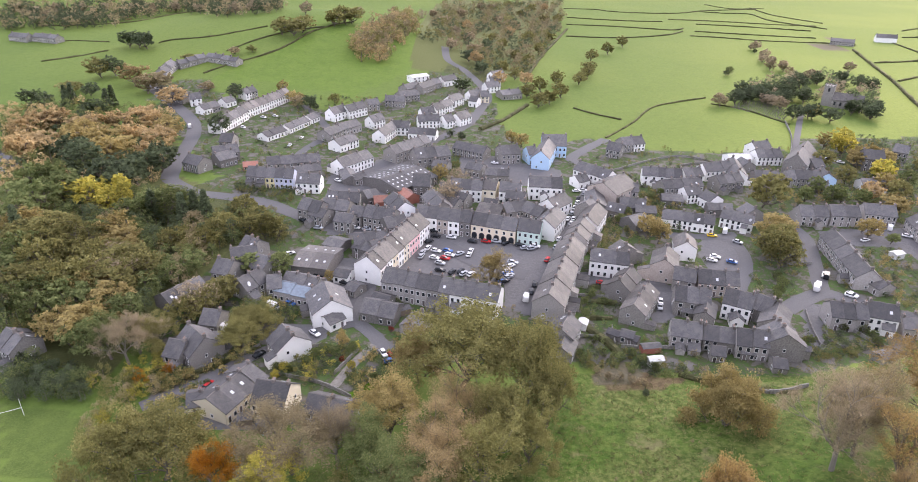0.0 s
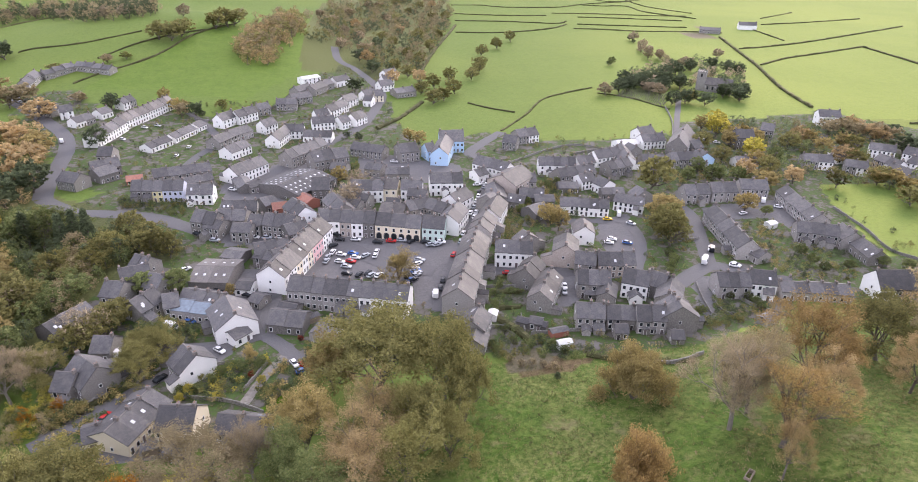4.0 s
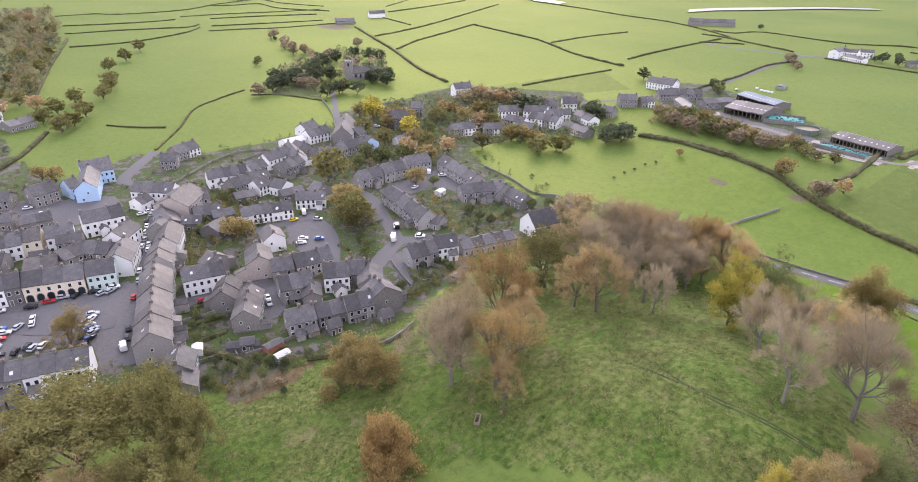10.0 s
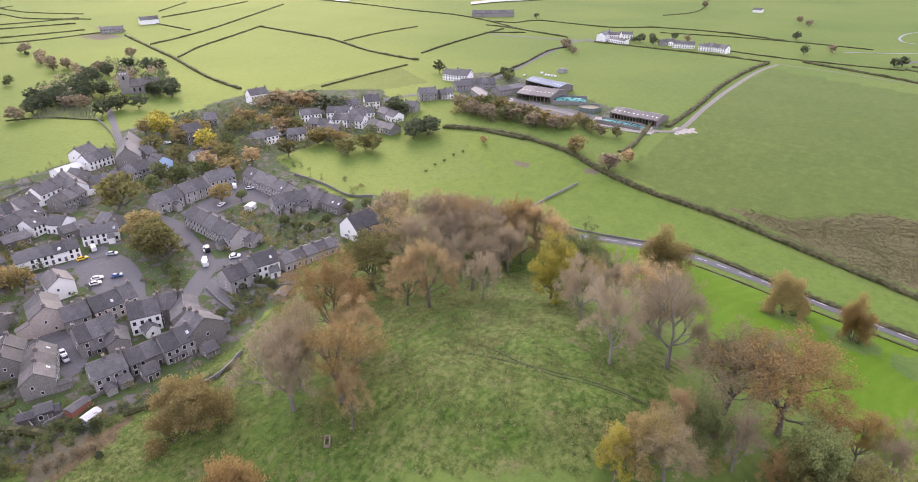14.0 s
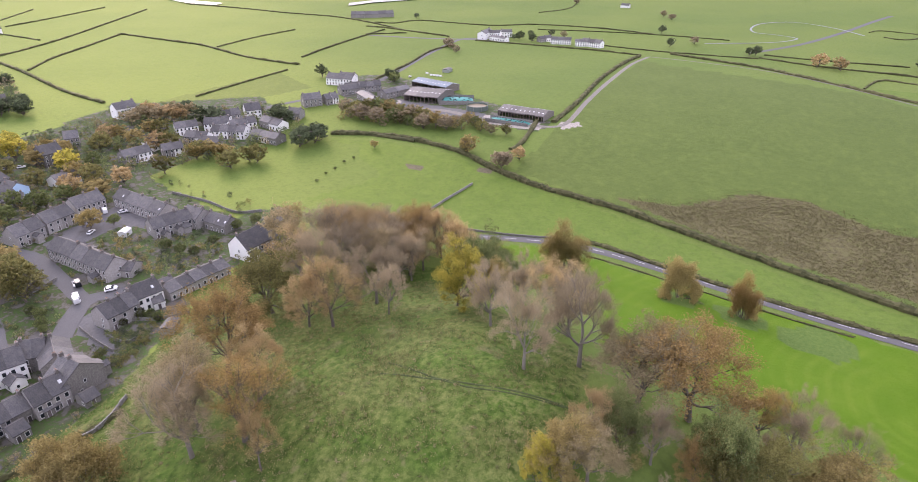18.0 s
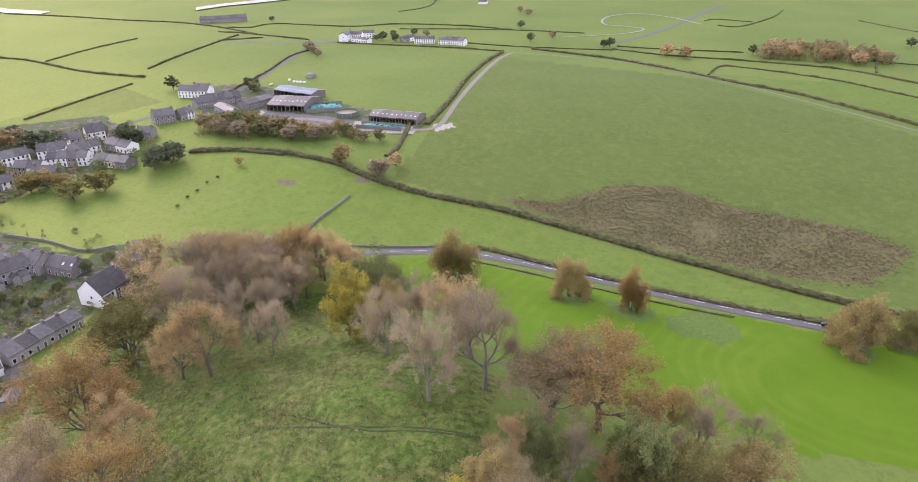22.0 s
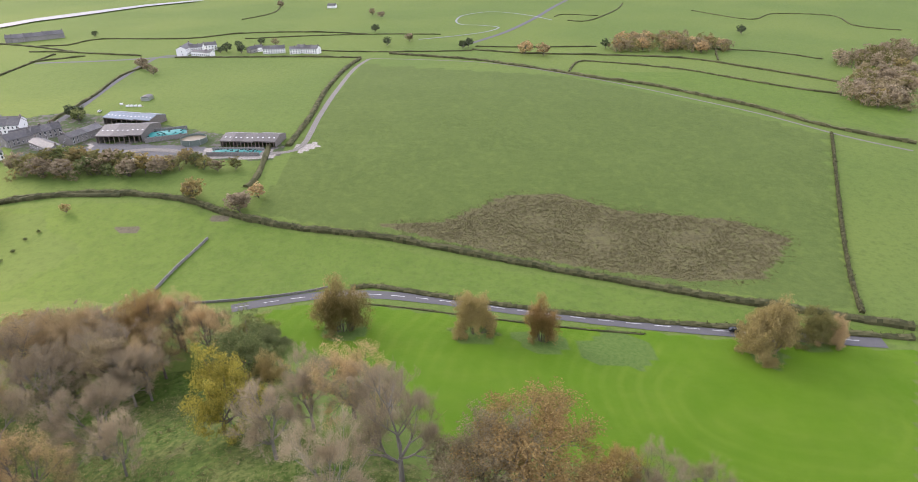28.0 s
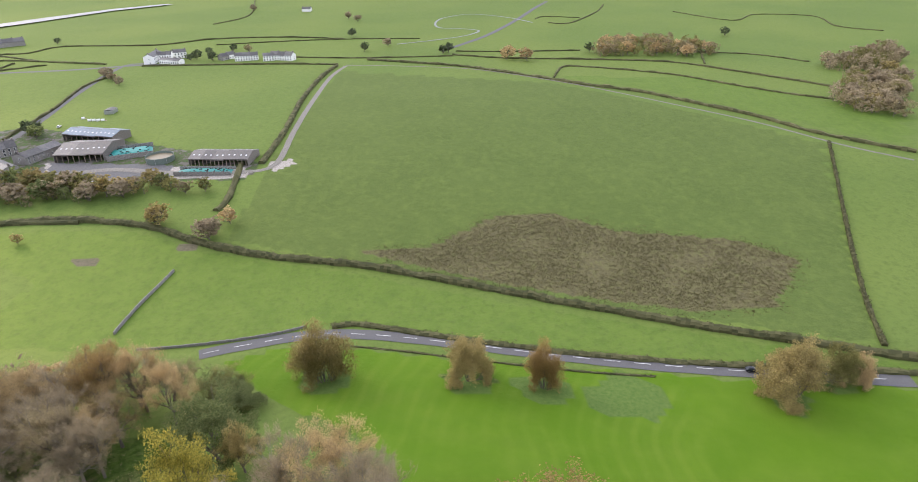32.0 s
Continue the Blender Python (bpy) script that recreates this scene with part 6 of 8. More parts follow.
row(-42.8, 175.5, -38.5, 179.9, 6.5, 2.8, 4.5, "w")
row(-60.3, 218.2, -46.5, 215.6, 17.3, 3.7, 5.5, "kk", "brown")
row(-80.9, 175.1, -75.0, 174.2, 8.6, 3.3, 6.5, "s")
row(-80.5, 162.2, -72.8, 154.8, 10.8, 5.1, 9.5, "ss")
row(-84.0, 156.6, -78.6, 155.2, 8.6, 4.7, 8, "s")
row(-53.1, 164.9, -48.2, 158.4, 10.8, 4.7, 8.5, "sw")
row(-64.8, 132.3, -58.2, 148.0, 11.9, 3.5, 6.5, "cccc")
row(-52.8, 138.0, -43.5, 136.0, 10.3, 5, 9, "cc")
row(-38.2, 134.4, -25.5, 130.9, 8.6, 4.7, 7.5, "ss")
row(-71.7, 136.2, -67.9, 137.3, 7.6, 3, 5, "c")
row(-132.9, 158.8, -125.5, 154.6, 9.7, 4.7, 8, "ss")
row(-49.3, 130.6, -46.2, 128.9, 6.5, 2.8, 4.2, "s")
row(-38.3, 199.5, -34.3, 196.9, 6.5, 2.6, 4, "s")
row(-41.6, 230.1, -28.9, 232.9, 9.7, 5.1, 8, "kkk")
row(-34.4, 224.5, -21.8, 231.8, 9.7, 5.1, 7.5, "kk")
row(-44.6, 208.5, -39.1, 207.1, 7.6, 2.8, 4, "w")
row(180.4, 177.2, 203.6, 173.8, 10.8, 5.6, 10.5, "wkkk")
row(146.1, 181.1, 170.3, 175.9, 8.6, 3.5, 5.5, "ggggg")
row(183.5, 226.5, 198.8, 220.0, 9.2, 4.8, 8, "ggg")
row(202.6, 223.1, 200.8, 212.6, 9.2, 4.8, 8, "gg")
row(203.1, 211.2, 201.6, 198.5, 8.6, 3.7, 6.5, "ss")
row(205.4, 266.7, 199.4, 232.0, 9.2, 4.8, 8, "gggg")
row(302.0, 330.0, 312.8, 321.8, 9.2, 4.7, 7.5, "ww")
row(316.4, 318.5, 324.9, 305.6, 9.2, 4.8, 8, "www")
row(346.3, 311.5, 354.3, 305.1, 9.2, 5.6, 9.5, "ww")
row(308.4, 304.4, 315.4, 284.6, 9.2, 4.7, 7.5, "wwsw")
row(318.6, 301.0, 332.4, 292.0, 9.2, 4.7, 7.5, "www")
row(315.9, 279.0, 314.0, 257.8, 9.2, 3.7, 6, "sws")
row(312.1, 393.5, 325.7, 389.5, 9.7, 6.5, 10, "ww")
row(248.7, 316.4, 263.4, 311.8, 9.7, 4.7, 7.5, "sw")
row(384.4, 291.5, 394.3, 283.1, 9.7, 5.2, 8.5, "ss")
row(452.9, 314.2, 454.2, 290.8, 9.7, 5.2, 8.5, "www")
row(422.2, 284.6, 446.2, 266.9, 9.7, 4.2, 7, "ssss")
row(807.5, 504.6, 839.2, 463.3, 10.8, 4.7, 8, "sssss")
row(435.1, 797.2, 457.1, 785.1, 10.8, 4.2, 7, "ss")
row(503.9, 825.0, 525.0, 817.3, 10.8, 5.6, 9, "ww")
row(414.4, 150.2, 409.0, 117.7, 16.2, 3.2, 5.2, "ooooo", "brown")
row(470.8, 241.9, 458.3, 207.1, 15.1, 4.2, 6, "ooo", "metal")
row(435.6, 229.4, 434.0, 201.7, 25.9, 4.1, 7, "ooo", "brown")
row(422.9, 248.7, 445.3, 239.8, 10.8, 4.2, 6, "ss")
row(429.2, 284.2, 445.9, 262.9, 10.8, 4.7, 7.5, "sssss")
row(1072.6, 191.8, 1070.9, 179.3, 9.7, 3.7, 6, "w")
row(-410.2, 639.1, -381.3, 627.7, 9.7, 4.2, 7, "sss")
row(-433.7, 640.8, -412.8, 634.0, 9.7, 4.2, 7, "ss")
row(-233.8, 311.7, -224.0, 305.7, 9.7, 4.2, 7, "ss")
row(-28.7, 192.9, -22.7, 190.1, 6.5, 2.4, 4, "s")
row(76.7, 189.0, 80.3, 188.0, 4.3, 2.2, 3.6, "k")
row(86.6, 163.8, 90.8, 163.1, 5.4, 2.4, 4, "s")
row(77.1, 162.3, 81.2, 161.6, 5.4, 2.8, 4.5, "s")
row(92.8, 155.8, 96.7, 155.1, 5.4, 2.4, 4, "s")
row(48.9, 174.8, 57.4, 169.4, 3.2, 2, 3, "kk")
row(52.5, 172.6, 56.3, 170.9, 4.3, 2.8, 4, "s")
row(94.0, 188.2, 92.7, 180.8, 4.3, 2.6, 4.2, "w")
row(139.9, 180.5, 143.1, 178.9, 6.5, 2.8, 4.5, "w")
row(147.9, 184.3, 151.9, 182.6, 8.6, 3.7, 6, "s")
row(-52.7, 233.6, -45.1, 230.6, 8.6, 2.8, 4, "k")
row(-40.1, 229.1, -32.8, 226.1, 8.6, 4.2, 6, "kk")
row(4.1, 326.2, 12.1, 322.2, 8.6, 3.7, 6, "ss")
row(-14.0, 328.5, -6.4, 325.4, 8.6, 3.7, 6, "s")
row(-54.4, 303.7, -48.6, 307.8, 7.6, 3.2, 5, "s")
row(-45.1, 279.7, -39.6, 283.3, 9.7, 3.7, 6, "kk")
row(-26.8, 288.7, -21.8, 280.9, 6.5, 3.3, 5, "r", "red")
row(13.2, 316.9, 25.2, 316.0, 8.6, 3.7, 6, "ss")
row(58.0, 308.8, 63.8, 311.7, 8.6, 3.7, 6, "ww")
row(80.5, 273.9, 89.7, 273.1, 7.6, 3.2, 5, "kk")
row(96.7, 289.2, 106.6, 288.3, 7.6, 3.2, 5, "kk")
row(115.4, 279.4, 126.3, 278.0, 7.6, 3.2, 5, "kk")
row(154.5, 323.2, 167.0, 322.3, 8.6, 3.7, 6, "sss")
row(-63.3, 257.0, -56.4, 254.0, 8.6, 4.7, 7, "s")
row(-52.3, 252.0, -44.5, 250.3, 8.6, 4.7, 7, "s")
row(-31.6, 245.7, -23.4, 250.1, 9.7, 5.1, 8, "kk")
row(-4.3, 281.8, 3.9, 277.4, 8.6, 4.7, 7, "ss")
row(22.1, 283.8, 30.8, 281.5, 8.6, 4.7, 7, "ss")
row(64.1, 288.9, 63.0, 272.2, 8.6, 4.7, 7, "k")
row(68.5, 274.9, 75.6, 270.6, 8.6, 3.7, 6, "kk")
row(81.1, 260.1, 88.1, 259.3, 7.6, 3.3, 5, "k")
row(181.1, 315.7, 187.5, 310.4, 7.6, 3.2, 5, "s")
row(-84.7, 308.5, -72.9, 315.6, 8.6, 3.9, 6, "sss")
row(-59.2, 314.7, -54.2, 302.0, 7.6, 3.2, 5, "k")
row(294.9, 312.8, 298.4, 299.1, 9.2, 4.3, 7, "sw")
row(333.1, 319.3, 341.6, 311.8, 9.2, 5, 8, "ws")
row(338.5, 288.8, 334.0, 270.8, 8.6, 3.9, 6.5, "sw")
row(293.5, 300.8, 295.6, 287.3, 8.6, 3.7, 6, "s")
row(268.4, 306.6, 278.0, 301.0, 9.2, 4.3, 7, "sw")
row(357.3, 283.0, 359.3, 274.2, 9.2, 4.3, 7, "s")
row(272.6, 322.0, 281.0, 322.4, 9.2, 4.3, 7, "w")
row(394.9, 280.4, 402.7, 275.2, 9.7, 4.3, 7, "sw")
row(705.8, 279.8, 732.6, 281.0, 9.7, 6.5, 9, "ww")
row(721.6, 277.3, 723.5, 263.9, 8.6, 6.1, 8.5, "www")
row(733.6, 266.7, 739.4, 256.0, 8.6, 5.8, 8, "ww")
row(711.5, 269.9, 702.9, 248.8, 7.6, 3.7, 5, "www")
row(716.3, 216.7, 728.6, 206.9, 7.6, 3.9, 6, "sw")
row(712.0, 201.6, 716.3, 180.5, 7.6, 4.7, 7, "www")
row(708.5, 174.3, 710.7, 164.3, 7.6, 4.7, 6.5, "ww")
row(715.2, 167.4, 705.8, 144.8, 7.6, 4.8, 7.5, "www")
row(807.4, 510.4, 813.6, 493.2, 10.8, 5.1, 8, "ss")
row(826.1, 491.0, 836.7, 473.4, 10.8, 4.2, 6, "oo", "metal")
row(422.5, 265.3, 406.4, 244.8, 8.6, 3.3, 5, "ss")
row(460.1, 307.5, 461.3, 294.7, 9.7, 5.1, 8, "ww")

back_wings()

stone_wall(1.2, 0.6, 257.8, 133.2, 268.1, 132.7, 279.9, 131.2, 300.2, 126.8)
stone_wall(1.4, 0.5, 225.8, 444.7, 210.4, 399.9, 177.0, 333.1)
stone_wall(1.1, 0.5, -35.6, 152.0, -32.5, 159.1, -30.3, 164.3)
stone_wall(1.2, 0.4, 121.1, 192.4, 117.8, 181.4, 115.0, 170.3)
stone_wall(1.2, 0.4, 120.8, 179.7, 119.8, 170.5, 123.3, 168.5)
stone_wall(1.3, 0.5, 78.8, 146.4, 87.5, 142.2, 98.9, 145.8)
stone_wall(0.9, 0.5, 246.7, 121.4, 248.2, 100.9, 252.0, 80.5, 256.6, 68.3)
stone_wall(1.3, 0.4, 51.2, 179.5, 50.0, 169.1)
stone_wall(1.2, 0.35, 42.8, 200.3, 56.2, 198.8)
stone_wall(1.2, 0.35, 38.8, 174.0, 49.9, 173.2)
stone_wall(1.3, 0.4, 51.6, 167.8, 73.2, 166.9)
stone_wall(1.2, 0.4, -52.5, 151.3, -39.0, 147.8, -28.9, 141.9)
stone_wall(1.2, 0.4, -53.7, 162.6, -40.1, 166.3)
stone_wall(1.3, 0.4, -79.4, 146.1, -74.4, 153.0, -66.7, 158.4, -60.6, 164.6)
stone_wall(1.2, 0.4, 130.0, 228.3, 141.0, 228.8)
stone_wall(1.3, 0.4, 129.6, 183.5, 134.2, 171.3, 141.3, 164.9)
stone_wall(1.2, 0.4, 124.2, 329.3, 159.1, 329.9)
stone_wall(1.2, 0.4, -103.3, 433.2, -70.9, 430.1, -48.5, 487.5)
stone_wall(1.2, 0.4, 73.1, 326.0, 127.1, 360.7, 156.6, 331.5)
stone_wall(1.2, 0.5, 122.5, 344.2, 140.2, 350.9, 156.4, 351.9)
stone_wall(1.2, 0.5, 225.4, 256.5, 223.7, 232.9, 218.9, 212.0, 225.5, 202.3)
woodland("bramble_clumps", "low brown bramble and dead bracken on the hillside", 170, 0.9, ["brown", "hedge", "hedge"], 91.9, 115.5, 133.7, 122.8, 174.4, 108.6, 156.4, 71.0, 135.8, 45.4, 121.5, 30.1, 98.0, 33.6, 78.2, 65.1, 78.1, 100.3)
woodland("bramble_clumps", "low brown bramble and dead bracken on the hillside", 110, 0.9, ["brown", "hedge", "hedge"], 28.8, 145.0, 63.9, 144.1, 98.7, 144.4, 99.9, 117.2, 91.9, 82.6, 76.4, 80.0, 23.9, 109.0)
hedge(2.6, 3.4, 339.0, 238.1, 346.9, 199.8, 338.3, 153.7, 320.0, 120.7, 308.1, 91.7, 297.7, 51.8, 282.5, 14.4, 261.4, -29.9, 242.7, -68.3, 231.2, -94.5, 217.1, -127.8)
hedge(1.5, 1.6, 409.7, -205.6, 347.0, -174.0, 289.0, -145.7, 250.4, -127.2, 227.4, -117.1)
hedge(2.6, 3.5, 402.5, 112.4, 456.9, 109.2, 540.3, 110.7, 620.4, 107.9, 670.0, 100.6)
hedge(1.5, 2.6, 255.6, 59.4, 256.6, 50.8, 251.5, 37.3, 243.3, 16.0, 233.2, -13.9, 226.0, -42.2, 220.6, -69.7, 216.3, -96.5, 211.4, -123.9)
hedge(0.5, 0.9, 242.7, 53.6, 238.0, 36.7, 232.8, 20.5, 225.8, -2.8, 221.1, -21.4, 217.7, -39.8)
hedge(1.6, 1.8, 379.7, 1094.6, 413.0, 1082.5, 451.2, 1078.0, 452.2, 1000.8, 495.7, 924.4)
hedge(1.6, 1.8, 322.8, 943.9, 384.5, 929.2, 462.0, 901.2)
hedge(1.6, 1.8, 281.1, 833.5, 318.3, 823.3, 362.1, 807.2, 422.3, 801.4, 461.2, 789.0)
hedge(2.4, 2.7, 440.5, 755.5, 409.7, 660.8, 384.5, 583.0, 351.5, 493.4, 337.0, 432.7)
hedge(1.8, 2.0, 420.8, 677.7, 463.3, 689.9, 529.8, 717.1, 648.9, 778.5, 760.3, 837.5)
hedge(1.8, 2.0, 392.1, 589.0, 440.4, 620.9, 488.4, 642.0, 575.7, 682.0)
hedge(2.1, 2.3, 575.7, 682.0, 560.8, 582.4, 553.1, 537.2, 521.0, 456.9, 509.7, 402.0, 508.3, 383.8)
hedge(1.4, 1.7, 377.5, 383.5, 433.8, 381.8, 484.1, 378.6)
hedge(1.6, 1.8, 552.6, 518.7, 618.3, 522.3, 684.2, 515.6)
hedge(1.6, 1.8, 520.2, 815.5, 507.9, 729.1)
hedge(1.6, 1.8, 597.5, 923.8, 694.4, 993.1)
hedge(1.6, 1.8, 560.3, 861.5, 632.2, 878.1, 754.2, 916.0)
hedge(1.6, 1.8, 157.7, 1081.4, 205.4, 1085.6, 238.3, 1062.3, 322.2, 1063.0, 395.3, 1113.1, 489.6, 1151.8)
hedge(1.6, 1.8, 147.1, 974.1, 224.8, 959.0, 280.2, 961.1)
hedge(1.6, 1.8, 136.9, 902.2, 203.3, 897.8, 269.7, 880.1, 291.0, 898.7)
hedge(1.6, 1.8, 122.4, 800.3, 182.8, 801.0, 248.7, 832.7, 282.8, 871.7)
hedge(1.6, 1.8, 296.6, 988.8, 367.7, 979.7, 429.9, 961.7, 493.7, 951.1)
hedge(1.6, 1.8, 298.7, 872.8, 348.0, 858.7, 438.4, 837.9)
hedge(1.6, 1.8, 486.4, 1169.4, 485.6, 1071.2, 519.3, 985.3)
hedge(1.2, 1.4, 91.0, 394.6, 116.7, 432.0, 139.6, 472.7, 162.8, 491.3, 191.5, 508.3)
hedge(1.3, 1.4, 81.5, 466.3, 93.9, 451.3, 109.9, 438.1)
hedge(1.1, 1.3, 189.6, 489.3, 207.6, 476.3, 219.9, 452.5, 226.2, 437.8)
hedge(1.8, 2.0, 539.9, 402.5, 608.7, 410.7, 709.2, 416.1, 727.4, 415.0)
hedge(1.9, 2.2, 839.9, 836.0, 828.7, 716.6, 811.8, 620.9, 804.7, 537.4, 771.4, 455.8, 733.2, 394.1)
hedge(1.9, 2.2, 472.2, 285.4, 542.3, 289.6, 616.2, 300.9, 660.4, 294.4)
hedge(1.8, 2.0, 744.4, 450.2, 740.2, 413.9, 725.3, 367.1, 711.2, 322.0)
hedge(1.6, 1.8, 779.8, 458.3, 782.4, 429.7, 818.0, 410.2, 811.7, 312.8, 842.3, 257.5, 843.1, 177.8, 820.9, 108.6)
hedge(1.8, 2.0, 697.8, 283.9, 692.6, 206.1, 687.3, 150.5, 675.9, 100.1)
hedge(1.4, 1.7, 723.3, 156.8, 707.0, 86.4, 703.0, -6.6)
hedge(1.6, 1.8, 688.8, 418.8, 715.6, 379.1)
hedge(2.4, 2.7, 695.8, 74.4, 653.4, -4.0, 618.8, -40.2, 586.7, -69.9, 555.1, -96.1, 526.3, -132.6, 490.5, -162.0, 459.2, -188.0, 425.5, -207.8, 390.8, -244.2)
hedge(1.8, 2.0, 709.1, -6.9, 682.9, -58.7, 668.8, -122.5, 646.4, -197.5, 602.7, -237.2, 549.7, -278.2, 537.9, -285.2)
hedge(1.6, 1.8, 585.5, -81.6, 632.7, -98.6, 631.0, -118.9, 607.7, -158.4, 585.7, -185.5, 552.6, -210.0, 519.8, -239.2, 502.0, -263.8)
hedge(1.4, 1.7, 728.2, -11.4, 718.9, -57.6, 715.3, -133.2)
hedge(1.4, 1.7, 691.8, -242.4, 671.3, -290.5, 633.5, -320.4)
hedge(1.6, 1.8, 694.5, -246.4, 634.7, -226.0)
hedge(1.4, 1.7, -439.7, 699.6, -397.7, 708.4, -349.8, 721.4, -319.0, 767.7, -273.8, 787.5)
hedge(1.2, 1.4, -401.1, 631.4, -370.7, 634.8, -331.6, 621.1)
hedge(1.2, 1.4, -275.2, 601.1, -267.2, 607.2, -230.9, 608.5, -203.1, 621.1, -185.0, 633.4)
hedge(1.4, 1.7, -359.0, 558.0, -337.4, 571.7, -315.7, 587.9)
hedge(1.4, 1.7, -205.0, 515.8, -193.0, 535.2, -167.3, 562.7, -153.6, 588.3, -140.6, 625.8, -111.2, 680.1)
hedge(1.2, 1.4, -203.3, 569.2, -177.7, 604.3, -133.3, 644.1)
hedge(1.4, 1.7, 423.0, 1209.3, 449.2, 1150.4, 512.0, 1173.3)
hedge(1.3, 1.4, 803.4, 243.6, 816.7, 161.8, 818.4, 91.7, 810.1, 24.2)
hedge(1.4, 1.7, 960.2, 289.4, 1040.6, 261.9, 1225.5, 293.4)
hedge(1.2, 1.4, 938.1, -184.4, 956.6, -141.5, 936.7, -126.4)
hedge(1.3, 1.4, 973.7, -321.5, 883.8, -362.8, 928.4, -413.9, 901.5, -477.1, 821.1, -459.6, 782.3, -489.7)
hedge(1.4, 1.7, 902.8, -137.4, 895.2, -161.9, 987.1, -218.6, 1065.6, -249.5)
hedge(2, 3, 403.8, 123.3, 362.1, 119.9, 348.7, 122.6)
hedge(2, 3, 344.1, 234.0, 345.2, 207.9, 343.4, 181.8)
hedge(2, 3, 12.0, 405.3, 28.4, 429.9, 47.7, 470.2)
hedge(2, 3, 55.6, 566.2, 83.2, 680.4, 131.1, 859.1)
hedge(1.6, 1.4, -88.1, 147.0, -76.0, 150.2, -66.9, 159.0, -60.8, 165.2)
hedge(1.5, 1.6, 49.3, 206.9, 59.6, 204.8)
hedge(1.5, 1.6, 45.3, 196.3, 55.4, 194.7)
hedge(1.5, 1.6, 43.4, 184.7, 52.4, 185.0)
hedge(2.2, 2.6, 42.5, 179.3, 48.2, 169.1, 50.4, 162.6)
hedge(1.6, 2, 65.3, 153.0, 74.8, 146.5, 84.9, 143.6, 93.8, 142.0)
trees("olive", 27.0, 1.08, 2.1, 147.8)
trees("ochre", 21.4, 0.69, -10.6, 148.9)
trees("olive", 27.2, 0.81, 19.9, 140.6)
trees("rust", 21.3, 0.94, -0.5, 125.6)
trees("olive", 21.9, 0.77, 11.7, 121.4)
trees("rust", 21.8, 1.03, -3.8, 107.4)
trees("olive", 22.9, 0.79, 7.7, 107.5)
trees("ochre", 19.6, 0.87, -17.0, 125.5)
trees("green", 19.3, 0.77, -18.6, 112.6)
trees("brown", 19.5, 1.31, -38.6, 114.4)
trees("bare", 19.0, 0.84, -27.9, 116.3)
trees("yellow", 16.3, 1.10, -41.6, 105.6)
trees("orange", 14.5, 0.85, -55.0, 107.6)
trees("olive", 21.0, 0.97, -77.8, 108.4)
trees("olive", 22.6, 0.89, -67.7, 111.6)
trees("olive", 19.7, 0.70, 18.4, 115.9)
trees("green", 19.2, 0.84, -10.8, 102.9)
trees("olive", 25.7, 0.49, 23.2, 127.3)
trees("ochre", 13, 1.12, 11.8, 207.9)
trees("bare", 10.3, 1.1, 327.1, 119.4)
trees("bare", 9.2, 1, 339.0, 147.3)
trees("rust", 6, 0.9, 326.7, 200.3)
trees("green", 1.6, 1.3, 308.7, 203.4)
trees("green", 1.6, 1.3, 301.9, 205.8)
trees("green", 1.6, 1.3, 291.7, 205.4)
trees("green", 1.6, 1.3, 283.6, 205.7)
trees("green", 1.6, 1.3, 272.6, 204.5)
trees("rust", 9.2, 1, 336.8, 113.1)
trees("green", 10.4, 0.86, 241.6, 598.6)
trees("darkgreen", 13.4, 1.08, 223.8, 516.4, 231.0, 513.3, 242.5, 518.8, 255.2, 526.5, 270.2, 538.8, 285.8, 551.5, 307.2, 565.0, 330.9, 572.0, 337.6, 556.1, 341.3, 545.2)
trees("darkgreen", 12, 0.97, 250.2, 456.8, 248.3, 499.7, 290.4, 477.2, 308.3, 478.3)
trees("bare", 12, 1.08, 320.8, 736.7, 307.5, 681.3, 302.8, 649.0, 301.3, 619.8, 304.8, 580.8, 365.4, 626.8)
trees("yellow", 13.4, 1.08, 237.7, 389.9, 226.8, 333.3)
trees("ochre", 12, 1.08, 222.5, 384.5, 224.5, 351.9, 244.5, 354.7, 204.0, 281.6, 178.6, 256.2)
trees("olive", 21, 1, 145.3, 287.4)
trees("ochre", 16.4, 1.19, 134.9, 247.5)
trees("olive", 16.4, 1.19, 126.1, 225.1, 127.3, 235.7)
trees("green", 10.4, 0.97, 181.6, 308.3, 169.6, 295.4, 181.5, 296.3, 185.4, 292.9, 235.7, 323.4, 197.5, 294.1)
trees("ochre", 12, 0.97, 83.8, 244.6, 80.8, 250.3)
trees("green", 6, 0.8, 99.2, 297.4, 92.3, 293.2, 76.0, 270.8, 71.8, 264.0)
trees("olive", 13.4, 1.08, 124.9, 648.0, 112.0, 588.7, 149.6, 686.2, 175.5, 735.7, 62.1, 511.8, 64.7, 474.8, 55.1, 464.9, 76.0, 494.6, 76.5, 534.9)
trees("olive", 12, 1.08, 49.2, 494.2, 96.9, 542.3, 108.5, 567.3)
trees("bare", 13.4, 1.08, -1.8, 298.9, -4.3, 282.9, -6.8, 275.3)
trees("ochre", 10.4, 0.86, -10.9, 311.6, 35.4, 370.9, 30.6, 376.4)
trees("darkgreen", 6, 0.9, -6.5, 387.9, 0.8, 382.4, -100.0, 437.9, -106.9, 451.2, 200.5, 503.0)
